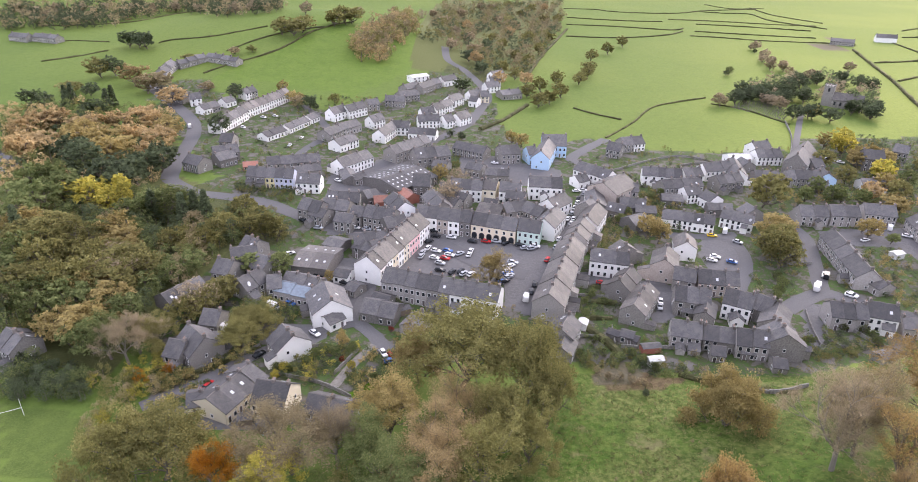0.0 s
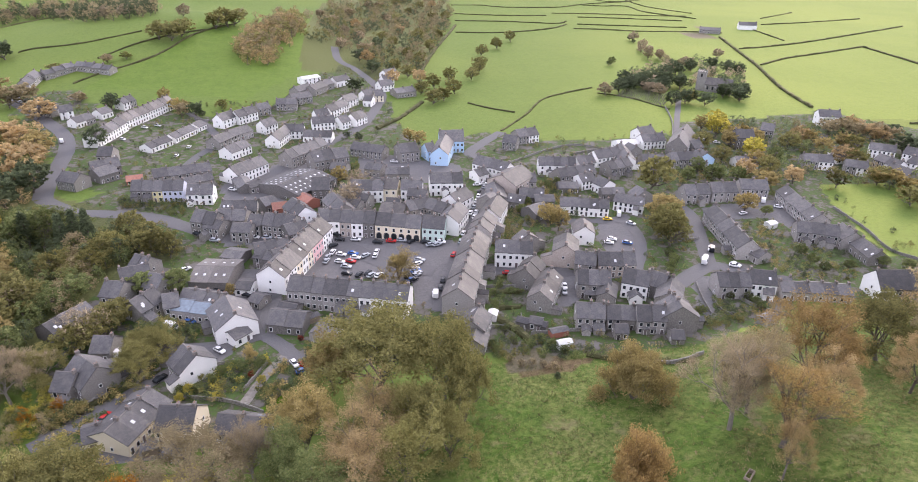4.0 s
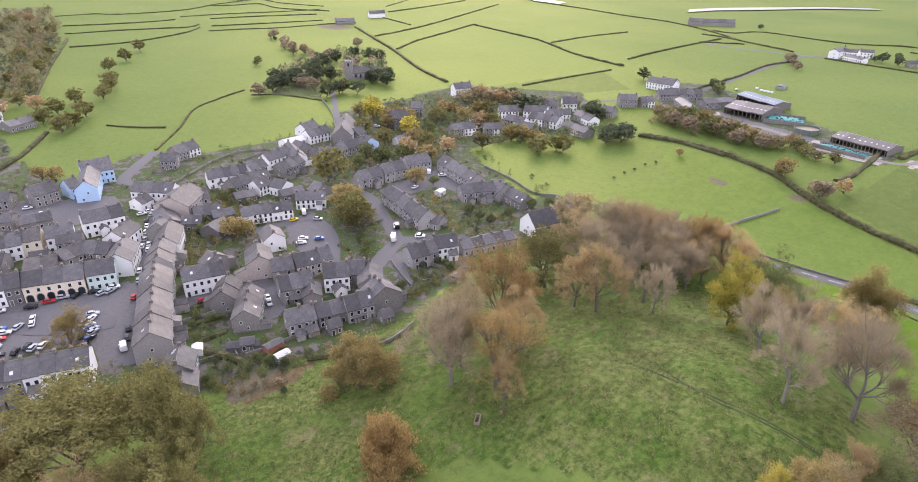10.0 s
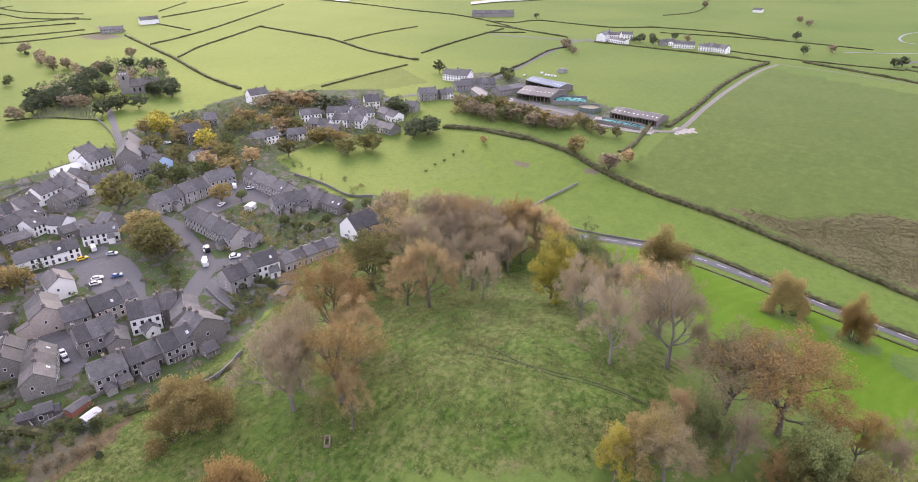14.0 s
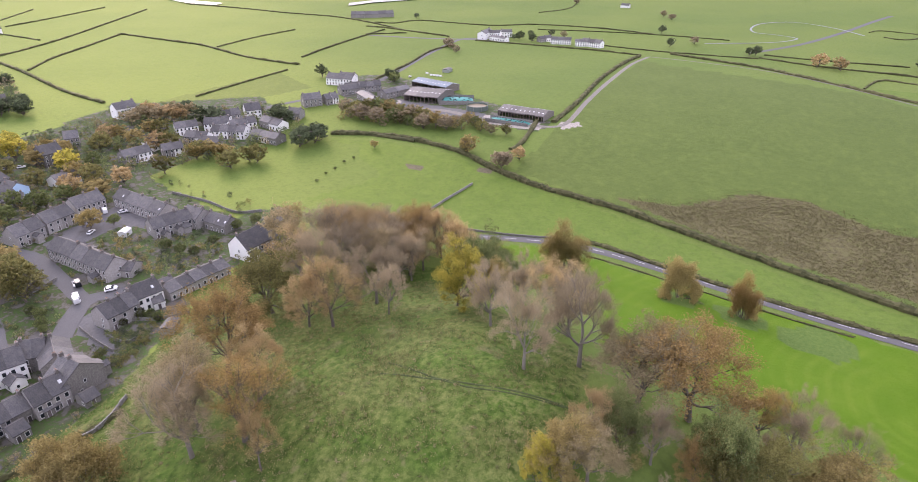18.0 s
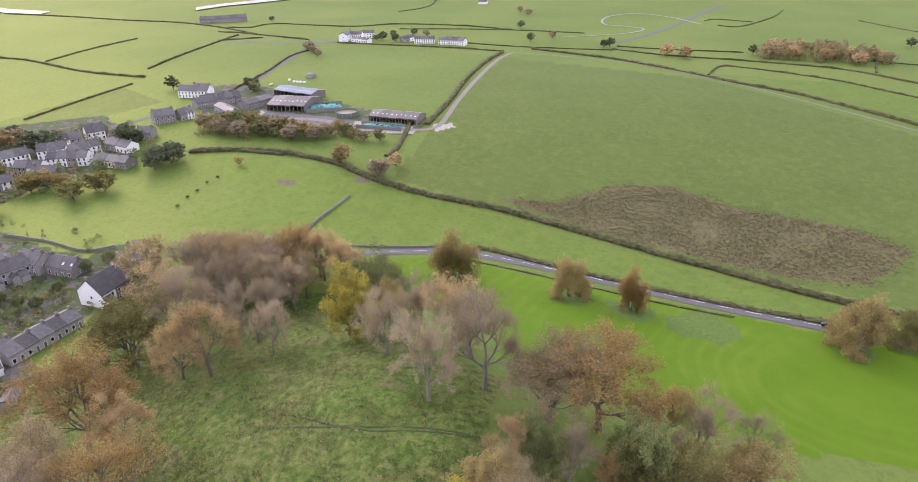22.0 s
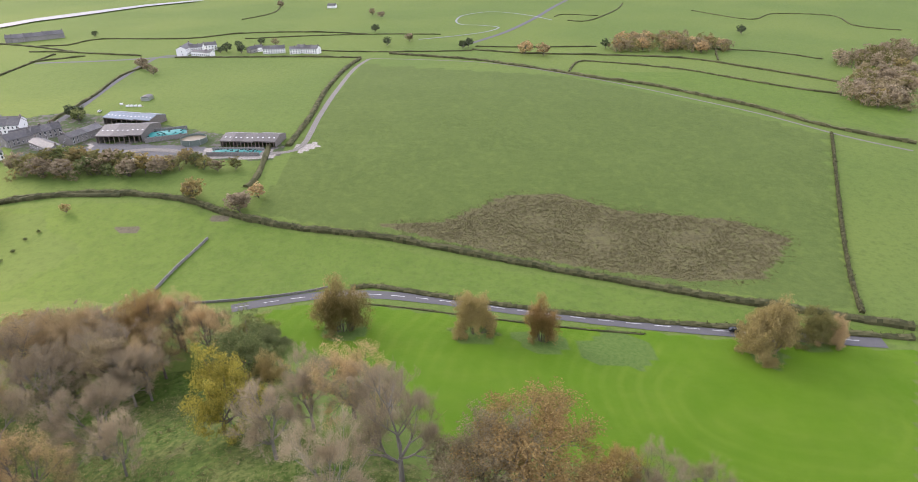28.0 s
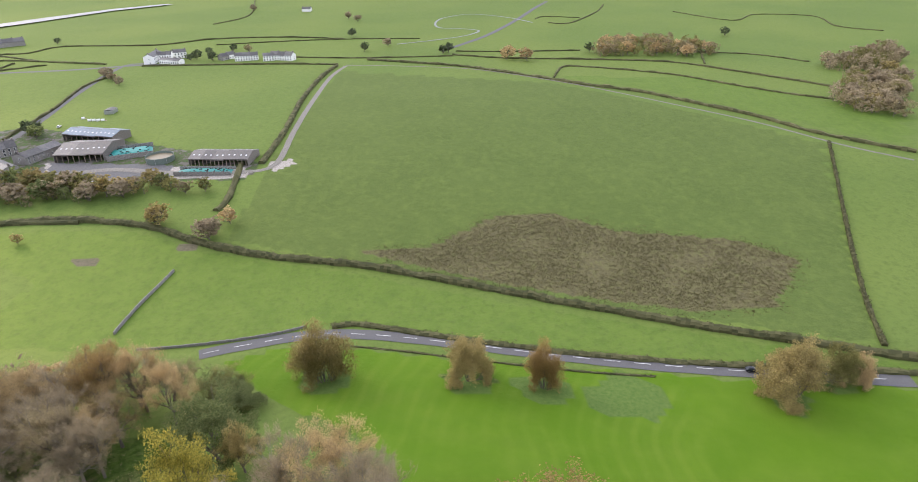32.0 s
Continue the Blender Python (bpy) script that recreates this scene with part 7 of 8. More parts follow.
trees("ochre", 10.4, 0.97, -112.2, 448.5, -119.8, 454.8, -133.1, 474.7)
trees("olive", 17.9, 1.3, -165.6, 611.0, -154.7, 609.6, -148.9, 619.5, -124.7, 649.4, -115.9, 663.2, -111.7, 672.9)
trees("olive", 17.4, 1.28, -280.6, 505.2)
trees("darkgreen", 17.6, 1.21, -271.9, 510.1)
trees("rust", 19.0, 1.20, -246.1, 486.4)
trees("brown", 15.7, 1.23, -228.2, 466.5)
trees("olive", 9.9, 2.14, -282.4, 467.0)
trees("rust", 14.3, 1.52, -201.5, 440.2)
trees("brown", 16.7, 1.16, -222.4, 475.1)
trees("darkgreen", 10.6, 1.21, -266.0, 458.8)
trees("olive", 9.2, 1.17, -226.5, 540.7)
trees("brown", 8.5, 1.68, -187.1, 475.8)
trees("brown", 8.1, 1.48, -193.1, 559.6)
trees("olive", 7.2, 1.52, -180.2, 565.2)
trees("darkgreen", 12.8, 0.99, -104.0, 439.9)
trees("brown", 12.0, 0.85, -113.9, 439.6)
trees("olive", 7.5, 1.28, -91.3, 457.6)
trees("darkgreen", 17.9, 1.19, -298.8, 593.7, -288.6, 591.0, -279.1, 584.9)
trees("conifer", 15, 1.08, -268.4, 439.8, -268.3, 432.3, -238.0, 427.0, -237.6, 434.3)
trees("darkgreen", 13.4, 1.08, -293.5, 434.3, -281.6, 427.7, -240.5, 409.0, -233.3, 409.6, -148.8, 383.2, -161.9, 458.1)
trees("rust", 16.4, 1.19, -251.6, 355.2, -251.1, 367.9, -244.8, 374.9, -236.4, 375.4, -222.9, 369.8, -227.6, 332.0, -229.6, 320.3, -216.3, 376.9, -206.2, 377.8, -199.0, 385.1, -195.1, 392.2, -182.5, 379.9)
trees("rust", 16.4, 1.19, -163.6, 343.4, -159.8, 320.4, -181.6, 347.6)
trees("ochre", 16.4, 1.19, -179.8, 318.0, -179.4, 329.5, -194.2, 340.2, -194.2, 328.1, -172.2, 367.7, -213.0, 357.6, -215.9, 344.7)
trees("darkgreen", 17.9, 1.08, -189.4, 303.0, -178.8, 293.9, -166.7, 281.4, -155.2, 274.5, -200.8, 312.9, -153.5, 287.7, -152.3, 297.4, -151.1, 307.6)
trees("yellow", 15, 1.08, -156.9, 256.5, -163.9, 262.7, -150.6, 253.9)
trees("poplar", 16.4, 1.08, -150.0, 266.0, -143.6, 256.2)
trees("green", 16.4, 1.08, -188.0, 254.7, -177.0, 248.9, -175.3, 262.9, -184.4, 269.7, -179.0, 236.5, -189.3, 269.3, -130.6, 248.2, -122.5, 246.3, -132.5, 241.8, -121.6, 256.1)
trees("conifer", 16.4, 1.08, -125.8, 242.7, -111.1, 248.0, -114.5, 244.4, -105.4, 245.7, -169.9, 223.7)
trees("olive", 16.4, 1.19, -164.5, 216.7, -153.7, 213.0, -140.9, 205.2, -139.4, 214.4, -154.8, 222.5, -128.9, 202.0, -146.1, 196.3, -121.0, 198.6, -128.6, 189.9, -117.4, 187.0, -117.1, 203.2, -111.3, 199.5)
trees("olive", 16.4, 1.19, -134.1, 185.6, -143.3, 184.9)
trees("ochre", 15, 1.08, -172.3, 225.2, -167.3, 228.3, -131.5, 224.4, -126.0, 217.6, -120.2, 184.5, -113.0, 177.8, -120.4, 164.1, -114.5, 163.0, -108.4, 164.9)
trees("bare", 15, 1.08, -123.9, 204.1, -116.3, 192.4, -122.0, 191.9, -85.7, 179.9, -95.4, 159.6, -96.1, 153.7)
trees("green", 15, 1.08, -157.8, 205.2, -154.4, 193.1, -136.5, 179.6, -141.7, 175.8, -127.4, 176.8, -120.3, 177.3, -129.9, 168.3, -108.8, 158.8, -106.3, 171.5, -102.4, 156.2)
trees("olive", 12, 1.08, -97.0, 241.0, -90.6, 236.2, -84.7, 239.8, -79.3, 237.6, -74.0, 235.5, -93.8, 253.7, -84.8, 248.7, -99.6, 235.0, -99.3, 224.4, -108.9, 223.2)
trees("green", 10.4, 1.08, -65.4, 210.7, -75.9, 209.7, -63.8, 175.3, -98.6, 207.4, -108.7, 206.4, -107.5, 194.0, -102.2, 200.6)
trees("olive", 12, 1.08, -82.1, 185.0, -79.2, 190.9, -83.9, 179.4, -65.9, 170.3, -61.5, 170.6, -88.1, 175.6, -65.7, 160.9, -90.9, 162.5)
trees("darkgreen", 5, 1, -126.9, 151.8, -121.2, 150.8, -115.5, 149.7, -109.9, 148.7, -123.8, 144.1, -116.7, 143.2, -109.7, 142.3, -104.3, 141.3, -104.7, 145.0)
trees("orange", 6, 0.7, -81.5, 148.0, -88.8, 145.0)
trees("green", 4, 0.9, -75.1, 158.2, -47.5, 152.5, -45.0, 156.8, -42.2, 159.8, -32.1, 163.3, -52.5, 152.3, -23.2, 149.4, -20.9, 144.2)
trees("yellow", 4, 0.8, -50.8, 152.3, -51.8, 149.6, -30.8, 154.6)
trees("red", 3, 0.8, -34.0, 158.1, -21.1, 174.3)
trees("ochre", 6, 0.7, -35.2, 166.1, -47.0, 203.8, -64.8, 177.6)
trees("green", 3.5, 1, 44.9, 194.8, 47.6, 199.0, 51.9, 194.3, 43.6, 187.0, 43.3, 169.2, 44.8, 162.7, 49.8, 161.1, 53.7, 162.7, 37.7, 162.7, 39.0, 159.6, 35.5, 165.9)
trees("green", 4, 1, 108.6, 169.7, 112.3, 171.7, 115.3, 201.2, 132.8, 178.3, 133.6, 174.7, 133.3, 171.0, 127.0, 179.9, 56.3, 159.1, 58.5, 154.3)
trees("darkgreen", 3, 0.8, 53.0, 142.7)
trees("green", 5, 1, 120.7, 209.2, 120.5, 213.7, 116.6, 204.5)
trees("brown", 3, 1.2, 47.6, 150.9, 50.6, 149.4, 44.3, 151.0, 53.5, 147.8, 41.5, 154.0)
trees("olive", 13.4, 1.08, 58.8, 882.4, 79.2, 950.5, 106.5, 899.8, 69.2, 735.2, 75.0, 664.3, 48.8, 623.5, 40.6, 679.9, 29.7, 708.9, 58.0, 600.5, 43.9, 549.6, 35.0, 569.1, 96.4, 747.3)
trees("olive", 13.4, 1.08, 122.6, 904.8, 102.6, 1026.8, 68.7, 1048.6)
trees("bare", 13.4, 1.08, -23.1, 820.9, -2.3, 912.2, 22.8, 990.5, -7.5, 713.2, 4.8, 686.8, -40.2, 883.6, 43.3, 875.2, 40.1, 999.1, -12.2, 641.3, 10.3, 630.2)
trees("rust", 13.4, 1.08, 12.6, 594.6, 28.1, 525.1, 52.1, 530.3, 5.2, 784.8, 52.1, 770.6, 121.0, 1034.0)
trees("darkgreen", 13.4, 1.08, 14.6, 562.4, 22.4, 667.4, 4.7, 602.4, -0.0, 500.3)
trees("bare", 13.4, 1.08, -492.3, 748.7, -468.1, 739.9, -449.5, 752.5, -428.9, 762.7, -407.6, 773.1, -379.7, 770.1, -349.7, 762.2, -329.0, 776.6, -291.6, 748.9, -235.6, 697.8, -216.5, 694.9, -160.8, 686.4)
trees("bare", 13.4, 1.08, -442.2, 716.2)
trees("darkgreen", 13.4, 1.08, 215.4, 492.9, 232.5, 501.2, 237.9, 494.6, 253.6, 506.5, 267.5, 505.7, 284.4, 468.2, 292.7, 457.5, 246.9, 454.6)
trees("rust", 12, 1.08, 324.9, 373.6, 324.1, 360.3, 323.3, 347.4, 271.4, 355.1, 202.0, 299.4, 225.6, 288.9, 274.5, 318.6)
trees("olive", 12, 1.08, 275.1, 287.8, 246.7, 283.2, 203.6, 322.8, 205.2, 348.0, 282.2, 251.0, 220.5, 303.0)
trees("darkgreen", 12, 1.08, 328.1, 241.3, 324.2, 247.7, 344.1, 275.3, 337.3, 355.5, 470.1, 332.3, 352.2, 289.5)
trees("yellow", 17, 1.1, 226.3, 371.6)
trees("yellow", 12, 1.1, 227.1, 332.1)
trees("ochre", 12, 1.08, 242.5, 366.0, 229.3, 359.6, 207.8, 284.5, 219.8, 312.6)
trees("green", 6, 1, 174.7, 194.8, 173.9, 201.2, 186.3, 195.8, 185.1, 250.1, 203.4, 197.4, 211.5, 193.8, 223.9, 186.0, 175.2, 210.1)
trees("bare", 12, 1.08, 370.3, 232.9, 368.4, 222.5, 370.4, 205.9, 380.2, 202.7, 366.8, 186.9, 368.6, 171.7, 376.4, 251.3, 323.4, 118.7)
trees("ochre", 12, 1.08, 384.8, 223.2, 336.8, 145.1, 370.4, 180.6)
trees("darkgreen", 6, 1, 239.6, 598.4, 319.4, 742.4, 314.7, 720.0)
trees("bare", 10.4, 1.08, 291.3, 625.8, 305.1, 631.1, 297.2, 596.0, 287.0, 567.6, 317.3, 592.0, 299.1, 663.1)
trees("rust", 13.4, 1.19, 726.3, -159.8, 732.1, -176.5, 723.3, -189.1, 711.2, -200.3, 709.9, -214.7, 705.0, -227.7, 696.9, -239.4, 688.9, -250.8, 690.9, -150.9, 685.5, -172.3, 679.8, -198.9, 671.1, -224.0)
trees("rust", 13.4, 1.19, 678.8, -55.1, 669.9, -73.4)
trees("bare", 13.4, 1.19, 505.9, -278.0, 535.6, -304.8, 546.0, -320.4, 525.0, -316.2, 505.6, -312.3, 545.1, -343.0, 479.3, -266.3, 487.9, -288.1, 463.4, -282.4, 619.2, -345.3, 645.0, -382.4, 658.0, -407.2)
trees("bare", 13.4, 1.19, 628.9, -398.9, 614.9, -327.2)
trees("ochre", 12, 1.08, 477.9, -273.8, 583.3, -358.9)
trees("darkgreen", 10.4, 1.08, 724.6, -3.8, 718.0, 2.3, 741.4, 80.6, 836.8, 101.2, 777.3, -307.6, 703.4, -139.6, 724.3, 241.7, 715.8, 224.7, 479.6, 268.4, 483.5, 275.1)
trees("bare", 10.4, 1.08, 980.7, 117.9, 955.0, 103.8, 1087.9, 264.6, 769.1, 57.4, 648.7, 293.1)
trees("darkgreen", 14, 1.2, 340.9, 277.8, 321.5, 238.8, 313.1, 243.9, 326.5, 321.4, 320.9, 324.5)
trees("brown", 12, 1.2, 316.7, 370.9, 319.4, 361.4, 328.8, 359.1, 331.4, 349.6, 306.3, 371.8)
trees("ochre", 11, 1.2, 277.7, 350.9, 277.9, 339.4, 293.4, 342.3, 272.2, 284.9, 281.0, 283.5, 278.6, 271.4)
trees("olive", 12, 1.2, 280.4, 311.4, 269.4, 258.0, 282.6, 255.9, 295.6, 335.9, 259.7, 346.6)
trees("darkgreen", 13, 1.2, 207.7, 490.1, 217.1, 492.4, 234.9, 506.0, 247.8, 508.9, 257.7, 509.7, 262.6, 497.2, 258.7, 447.6, 293.3, 458.5, 293.7, 474.4, 294.0, 490.9, 233.3, 450.5)
trees("olive", 12, 1.2, 250.0, 456.3)
trees("bare", 11, 1.2, 193.3, 481.3, 236.6, 476.5, 231.8, 488.1)
trees("olive", 11, 1.15, 382.3, 238.1, 383.4, 221.4, 385.2, 212.9, 378.8, 202.2, 376.8, 244.4, 376.4, 195.0)
trees("green", 11, 1.15, 470.6, 264.6, 387.2, 232.8, 371.2, 209.4)
trees("ochre", 9, 1.15, 372.0, 220.8, 375.9, 175.0, 383.1, 163.6, 370.9, 236.9)
trees("olive", 8, 1.15, 378.4, 185.4, 372.6, 150.9, 370.1, 133.3, 379.0, 157.6)
trees("bare", 8, 1.15, 376.6, 167.7, 369.4, 142.3, 372.0, 187.4)
trees("darkgreen", 8, 1.15, 753.1, 238.2, 765.3, 216.7, 839.5, 428.1, 719.9, 246.5)
trees("bare", 8, 1.15, 756.1, 199.1, 657.1, 302.2, 620.1, 274.3, 636.7, 286.0)
trees("olive", 9.8, 1.99, 212.7, 84.0)
trees("green", 9.0, 1.69, 210.1, 79.0)
trees("rust", 11.9, 1.26, 218.4, 179.4)
trees("ochre", 19.0, 0.77, 222.3, 57.0, low=True)
trees("ochre", 15.3, 0.81, 217.8, 15.2, low=True)
trees("amber", 16.8, 0.58, 213.6, -6.4, low=True)
trees("ochre", 17.9, 0.85, 204.3, -73.6, low=True)
trees("olive", 11.7, 1.02, 211.0, -91.0, low=True)
trees("rust", 9.2, 0.95, 210.8, -96.8, low=True)
trees("ochre", 18.3, 1.01, 68.8, 127.4, low=True)
trees("amber", 12.8, 1.12, 56.2, 95.1, low=True)
woodland("mixed_autumn_woodland", "dense mixed autumn woodland in late autumn", 240, 10, ["rust", "green", "olive", "rust", "green", "darkgreen"], -293.8, 402.5, -261.6, 432.9, -185.2, 410.6, -145.8, 317.2, -148.2, 279.7, -168.2, 261.9, -204.6, 266.5)
woodland("mixed_autumn_woodland", "dense mixed autumn woodland in late autumn", 340, 8, ["green", "olive", "green", "darkgreen", "brown"], -201.9, 262.0, -146.2, 274.8, -118.2, 264.4, -77.5, 257.0, -67.7, 237.4, -86.1, 235.2, -96.8, 207.3, -101.7, 179.6, -107.6, 154.3, -134.1, 155.6)
woodland("valley_woodland", "dense valley woodland in late autumn", 520, 10, ["brown", "olive", "darkgreen", "brown"], -41.3, 658.4, -30.0, 1053.9, 164.8, 1161.5, 130.5, 874.6, 55.3, 566.1, 28.8, 538.1, -0.8, 637.8)
woodland("hillside_woodland", "dense hillside woodland in late autumn", 420, 13, ["brown", "darkgreen", "darkgreen", "brown"], -527.9, 774.9, -231.7, 864.8, -183.7, 683.3, -240.3, 675.0, -330.2, 778.8, -358.0, 695.8, -427.0, 677.8, -465.7, 673.5)
woodland("shelter_belt", "dense shelter belt in late autumn", 130, 11, ["brown", "brown", "olive"], 707.4, -146.5, 747.1, -190.2, 717.2, -265.4, 671.0, -252.5, 680.0, -142.7)
woodland("far_woodland", "dense far woodland in late autumn", 120, 11, ["brown", "brown", "olive", "bare"], 498.6, -259.5, 563.4, -310.5, 552.6, -348.8, 444.0, -276.2, 465.6, -258.7)
woodland("far_woodland", "dense far woodland in late autumn", 100, 11, ["brown", "bare", "olive"], 612.9, -320.5, 648.7, -369.0, 686.1, -437.9, 583.9, -369.7, 592.2, -315.0)
woodland("churchyard_trees", "dense churchyard trees in late autumn", 110, 9, ["darkgreen", "darkgreen", "bare"], 207.9, 496.4, 235.1, 546.2, 321.1, 613.7, 363.3, 582.2, 315.7, 480.7, 297.7, 506.3, 252.0, 496.4)
woodland("farmside_trees", "dense farmside trees in late autumn", 60, 7, ["olive", "ochre", "brown", "green"], 359.0, 249.1, 397.9, 250.3, 388.2, 206.8, 382.1, 169.7, 386.1, 148.0, 369.1, 163.6, 361.3, 200.4)
woodland("garden_trees", "dense garden trees in late autumn", 230, 6.5, ["green", "olive", "brown", "darkgreen", "green"], 235.9, 396.0, 305.8, 397.7, 344.2, 388.6, 347.0, 353.3, 374.9, 296.8, 333.0, 244.9, 264.8, 282.7, 222.0, 295.3, 216.0, 319.2)
woodland("lower_gardens_trees", "dense lower gardens trees in late autumn", 45, 7, ["olive", "ochre", "green"], -92.4, 122.1, -77.0, 126.9, -57.6, 122.4, -40.9, 114.1, -16.6, 120.4, -11.2, 108.7, -83.0, 107.0)
trees("bare", 27.0, 0.77, 83.3, 106.5)
trees("brown", 27.0, 0.65, 90.7, 111.5)
trees("amber", 23.8, 0.94, 88.7, 95.6)
trees("amber", 27.0, 0.85, 111.7, 121.3)
trees("rust", 17.1, 0.83, 109.6, 108.5)
trees("rust", 16.6, 0.53, 82.7, 86.4)
trees("olive", 24.5, 1.0, 147.1, 134.7)
trees("rust", 18.5, 0.80, 137.1, 112.8)
trees("rust", 23.3, 0.91, 136.9, 104.2)
trees("bare", 21.6, 0.97, 156.6, 101.3)
trees("bare", 17.0, 0.64, 146.9, 91.4)
trees("bare", 17.5, 0.73, 180.8, 105.9)
trees("yellow", 22.6, 0.79, 159.4, 74.8)
trees("bare", 19.9, 0.70, 144.5, 58.9)
trees("bare", 23.7, 0.62, 126.5, 43.9)
trees("bare", 20.0, 0.74, 156.5, 53.8)
trees("rust", 18.5, 1.05, 162.3, 45.6)
trees("bare", 27.0, 0.71, 137.1, 33.0)
trees("bare", 20.3, 0.70, 152.1, 39.6)
trees("brown", 22.6, 1.12, 131.2, 17.9)
trees("amber", 25.1, 1.11, 136.2, 6.3)
trees("green", 17.7, 0.58, 113.4, 18.8)
trees("rust", 14.4, 0.84, 111.3, 24.2)
trees("yellow", 14.0, 0.50, 95.8, 30.7)
trees("ochre", 16.8, 0.76, 99.7, 27.1)
trees("brown", 15.5, 0.88, 102.6, 22.9)
trees("amber", 16.3, 0.74, 140.6, -9.5)
trees("green", 22.7, 0.66, 118.3, -2.0)
trees("bare", 19.8, 0.77, 134.5, -16.5)
trees("olive", 18.3, 0.73, 113.9, -0.9)
trees("olive", 20.1, 0.70, 118.2, -10.8)
trees("ochre", 17.7, 1.01, 126.1, -25.0)
trees("bare", 16.7, 0.86, 140.0, -29.3)
trees("bare", 15.2, 0.65, 115.0, 12.3)
trees("amber", 14.2, 0.51, 113.5, 3.9)
trees("rust", 22.9, 0.91, 176.5, 144.9)
trees("bare", 25.3, 0.82, 194.4, 144.5)
trees("rust", 22.0, 0.93, 198.7, 138.4)
trees("rust", 22.1, 0.88, 203.1, 129.7)
trees("bare", 22.8, 0.80, 206.6, 121.5)
trees("amber", 22.9, 0.85, 212.5, 114.6)
trees("rust", 20.5, 0.80, 211.6, 104.3)
trees("rust", 19.0, 0.70, 202.8, 93.1)
trees("bare", 21.6, 0.91, 179.0, 127.6)
trees("brown", 22.2, 0.80, 187.8, 114.1)
trees("rust", 19.2, 0.87, 195.5, 104.1)
trees("bare", 18.4, 0.69, 183.4, 102.8)
trees("brown", 20.8, 0.82, 190.3, 162.2)
trees("bare", 23.5, 0.86, 162.5, 128.3)
trees("ochre", 16.4, 1.16, 220.2, 154.9)
trees("bare", 17.2, 1.15, 216.2, 145.4)
trees("rust", 15.1, 1.28, 216.5, 133.1)
trees("rust", 17.1, 1.23, 223.2, 121.6)
trees("ochre", 15.9, 0.91, 211.8, 119.3)
trees("bare", 17.0, 1.07, 214.8, 107.1)
trees("brown", 13.6, 1.22, 216.3, 98.7)
trees("rust", 17.6, 0.86, 188.3, 106.1)
trees("bare", 21.8, 1.08, 187.7, 111.0)
trees("bare", 15.8, 1.13, 191.2, 134.4)
trees("bare", 18.6, 1.03, 205.6, 152.3)
trees("brown", 16.2, 1.09, 200.2, 129.8)
trees("green", 20.5, 0.94, 183.9, 76.4)
trees("ochre", 13.2, 0.71, 177.0, 68.2)
trees("green", 9.9, 1.05, 188.5, 126.9)
trees("darkgreen", 9.2, 1.08, 188.4, 111.7)
woodland("hillfoot_wood", "low brambles and saplings under the hillfoot trees", 16, 4.5, ["olive", "green", "bare", "ochre"], 94.7, 33.0, 108.2, 28.5, 114.6, 20.0, 121.3, 5.9, 136.0, -9.2, 136.1, -25.7, 135.3, -31.7)
woodland("hilltop_wood", "dense hilltop wood in late autumn", 14, 10, ["bare", "brown"], -117.5, 708.2, -29.0, 1019.7, -44.7, 826.9, -95.0, 721.5)
woodland("garden_shrubs", "garden shrubs and clipped hedges between houses", 900, 2.2, ["green", "olive", "darkgreen", "green", "brown"], -131.6, 277.0, -100.9, 346.4, -58.1, 423.7, 17.3, 462.3, 38.3, 359.4, 77.5, 391.0, 125.3, 355.3, 210.6, 402.6, 294.2, 405.2, 143.6, 166.8, 101.2, 150.7, 68.0, 151.3, 31.8, 157.9, -13.7, 157.0, -42.4, 130.8, -78.6, 129.5, -96.6, 170.9, -87.4, 238.4)
woodland("garden_shrubs", "garden shrubs and clipped hedges between houses", 420, 2.4, ["green", "olive", "darkgreen"], -233.6, 476.5, -209.5, 505.5, -171.6, 459.1, -133.8, 458.8, -104.4, 438.6, -70.6, 428.8, -44.8, 496.6, -25.1, 556.1, 20.7, 594.2, 24.5, 432.5, -54.8, 397.5, -95.6, 326.1, -121.8, 303.3, -170.8, 373.3)
woodland("garden_shrubs", "garden shrubs and clipped hedges between houses", 420, 2.4, ["green", "olive", "darkgreen"], 111.4, 383.6, 173.5, 364.5, 240.1, 402.9, 333.7, 417.8, 243.9, 281.0, 232.2, 192.8, 168.3, 171.7, 113.9, 182.3, 72.4, 158.7, 42.8, 202.1)
woodland("hilltop_copse", "dense hilltop copse in late autumn", 110, 14, ["rust", "brown", "olive"], -94.4, 564.5, -100.6, 599.2, -85.4, 693.3, -65.1, 814.9, -47.2, 677.8, -54.5, 611.4, -74.4, 555.6)
woodland("tall_evergreen_hedge", "dense tall evergreen hedge in late autumn", 50, 6, ["darkgreen", "darkgreen", "green"], -129.3, 147.7, -121.6, 151.6, -105.3, 146.3, -100.5, 140.2, -101.8, 136.6, -122.7, 137.3)
woodland("garden_shrubs", "garden shrubs and clipped hedges between houses", 60, 2.0, ["green", "green", "darkgreen"], 43.5, 204.9, 57.3, 204.7, 53.5, 181.6, 48.0, 164.4, 36.6, 160.5, 37.3, 177.6)
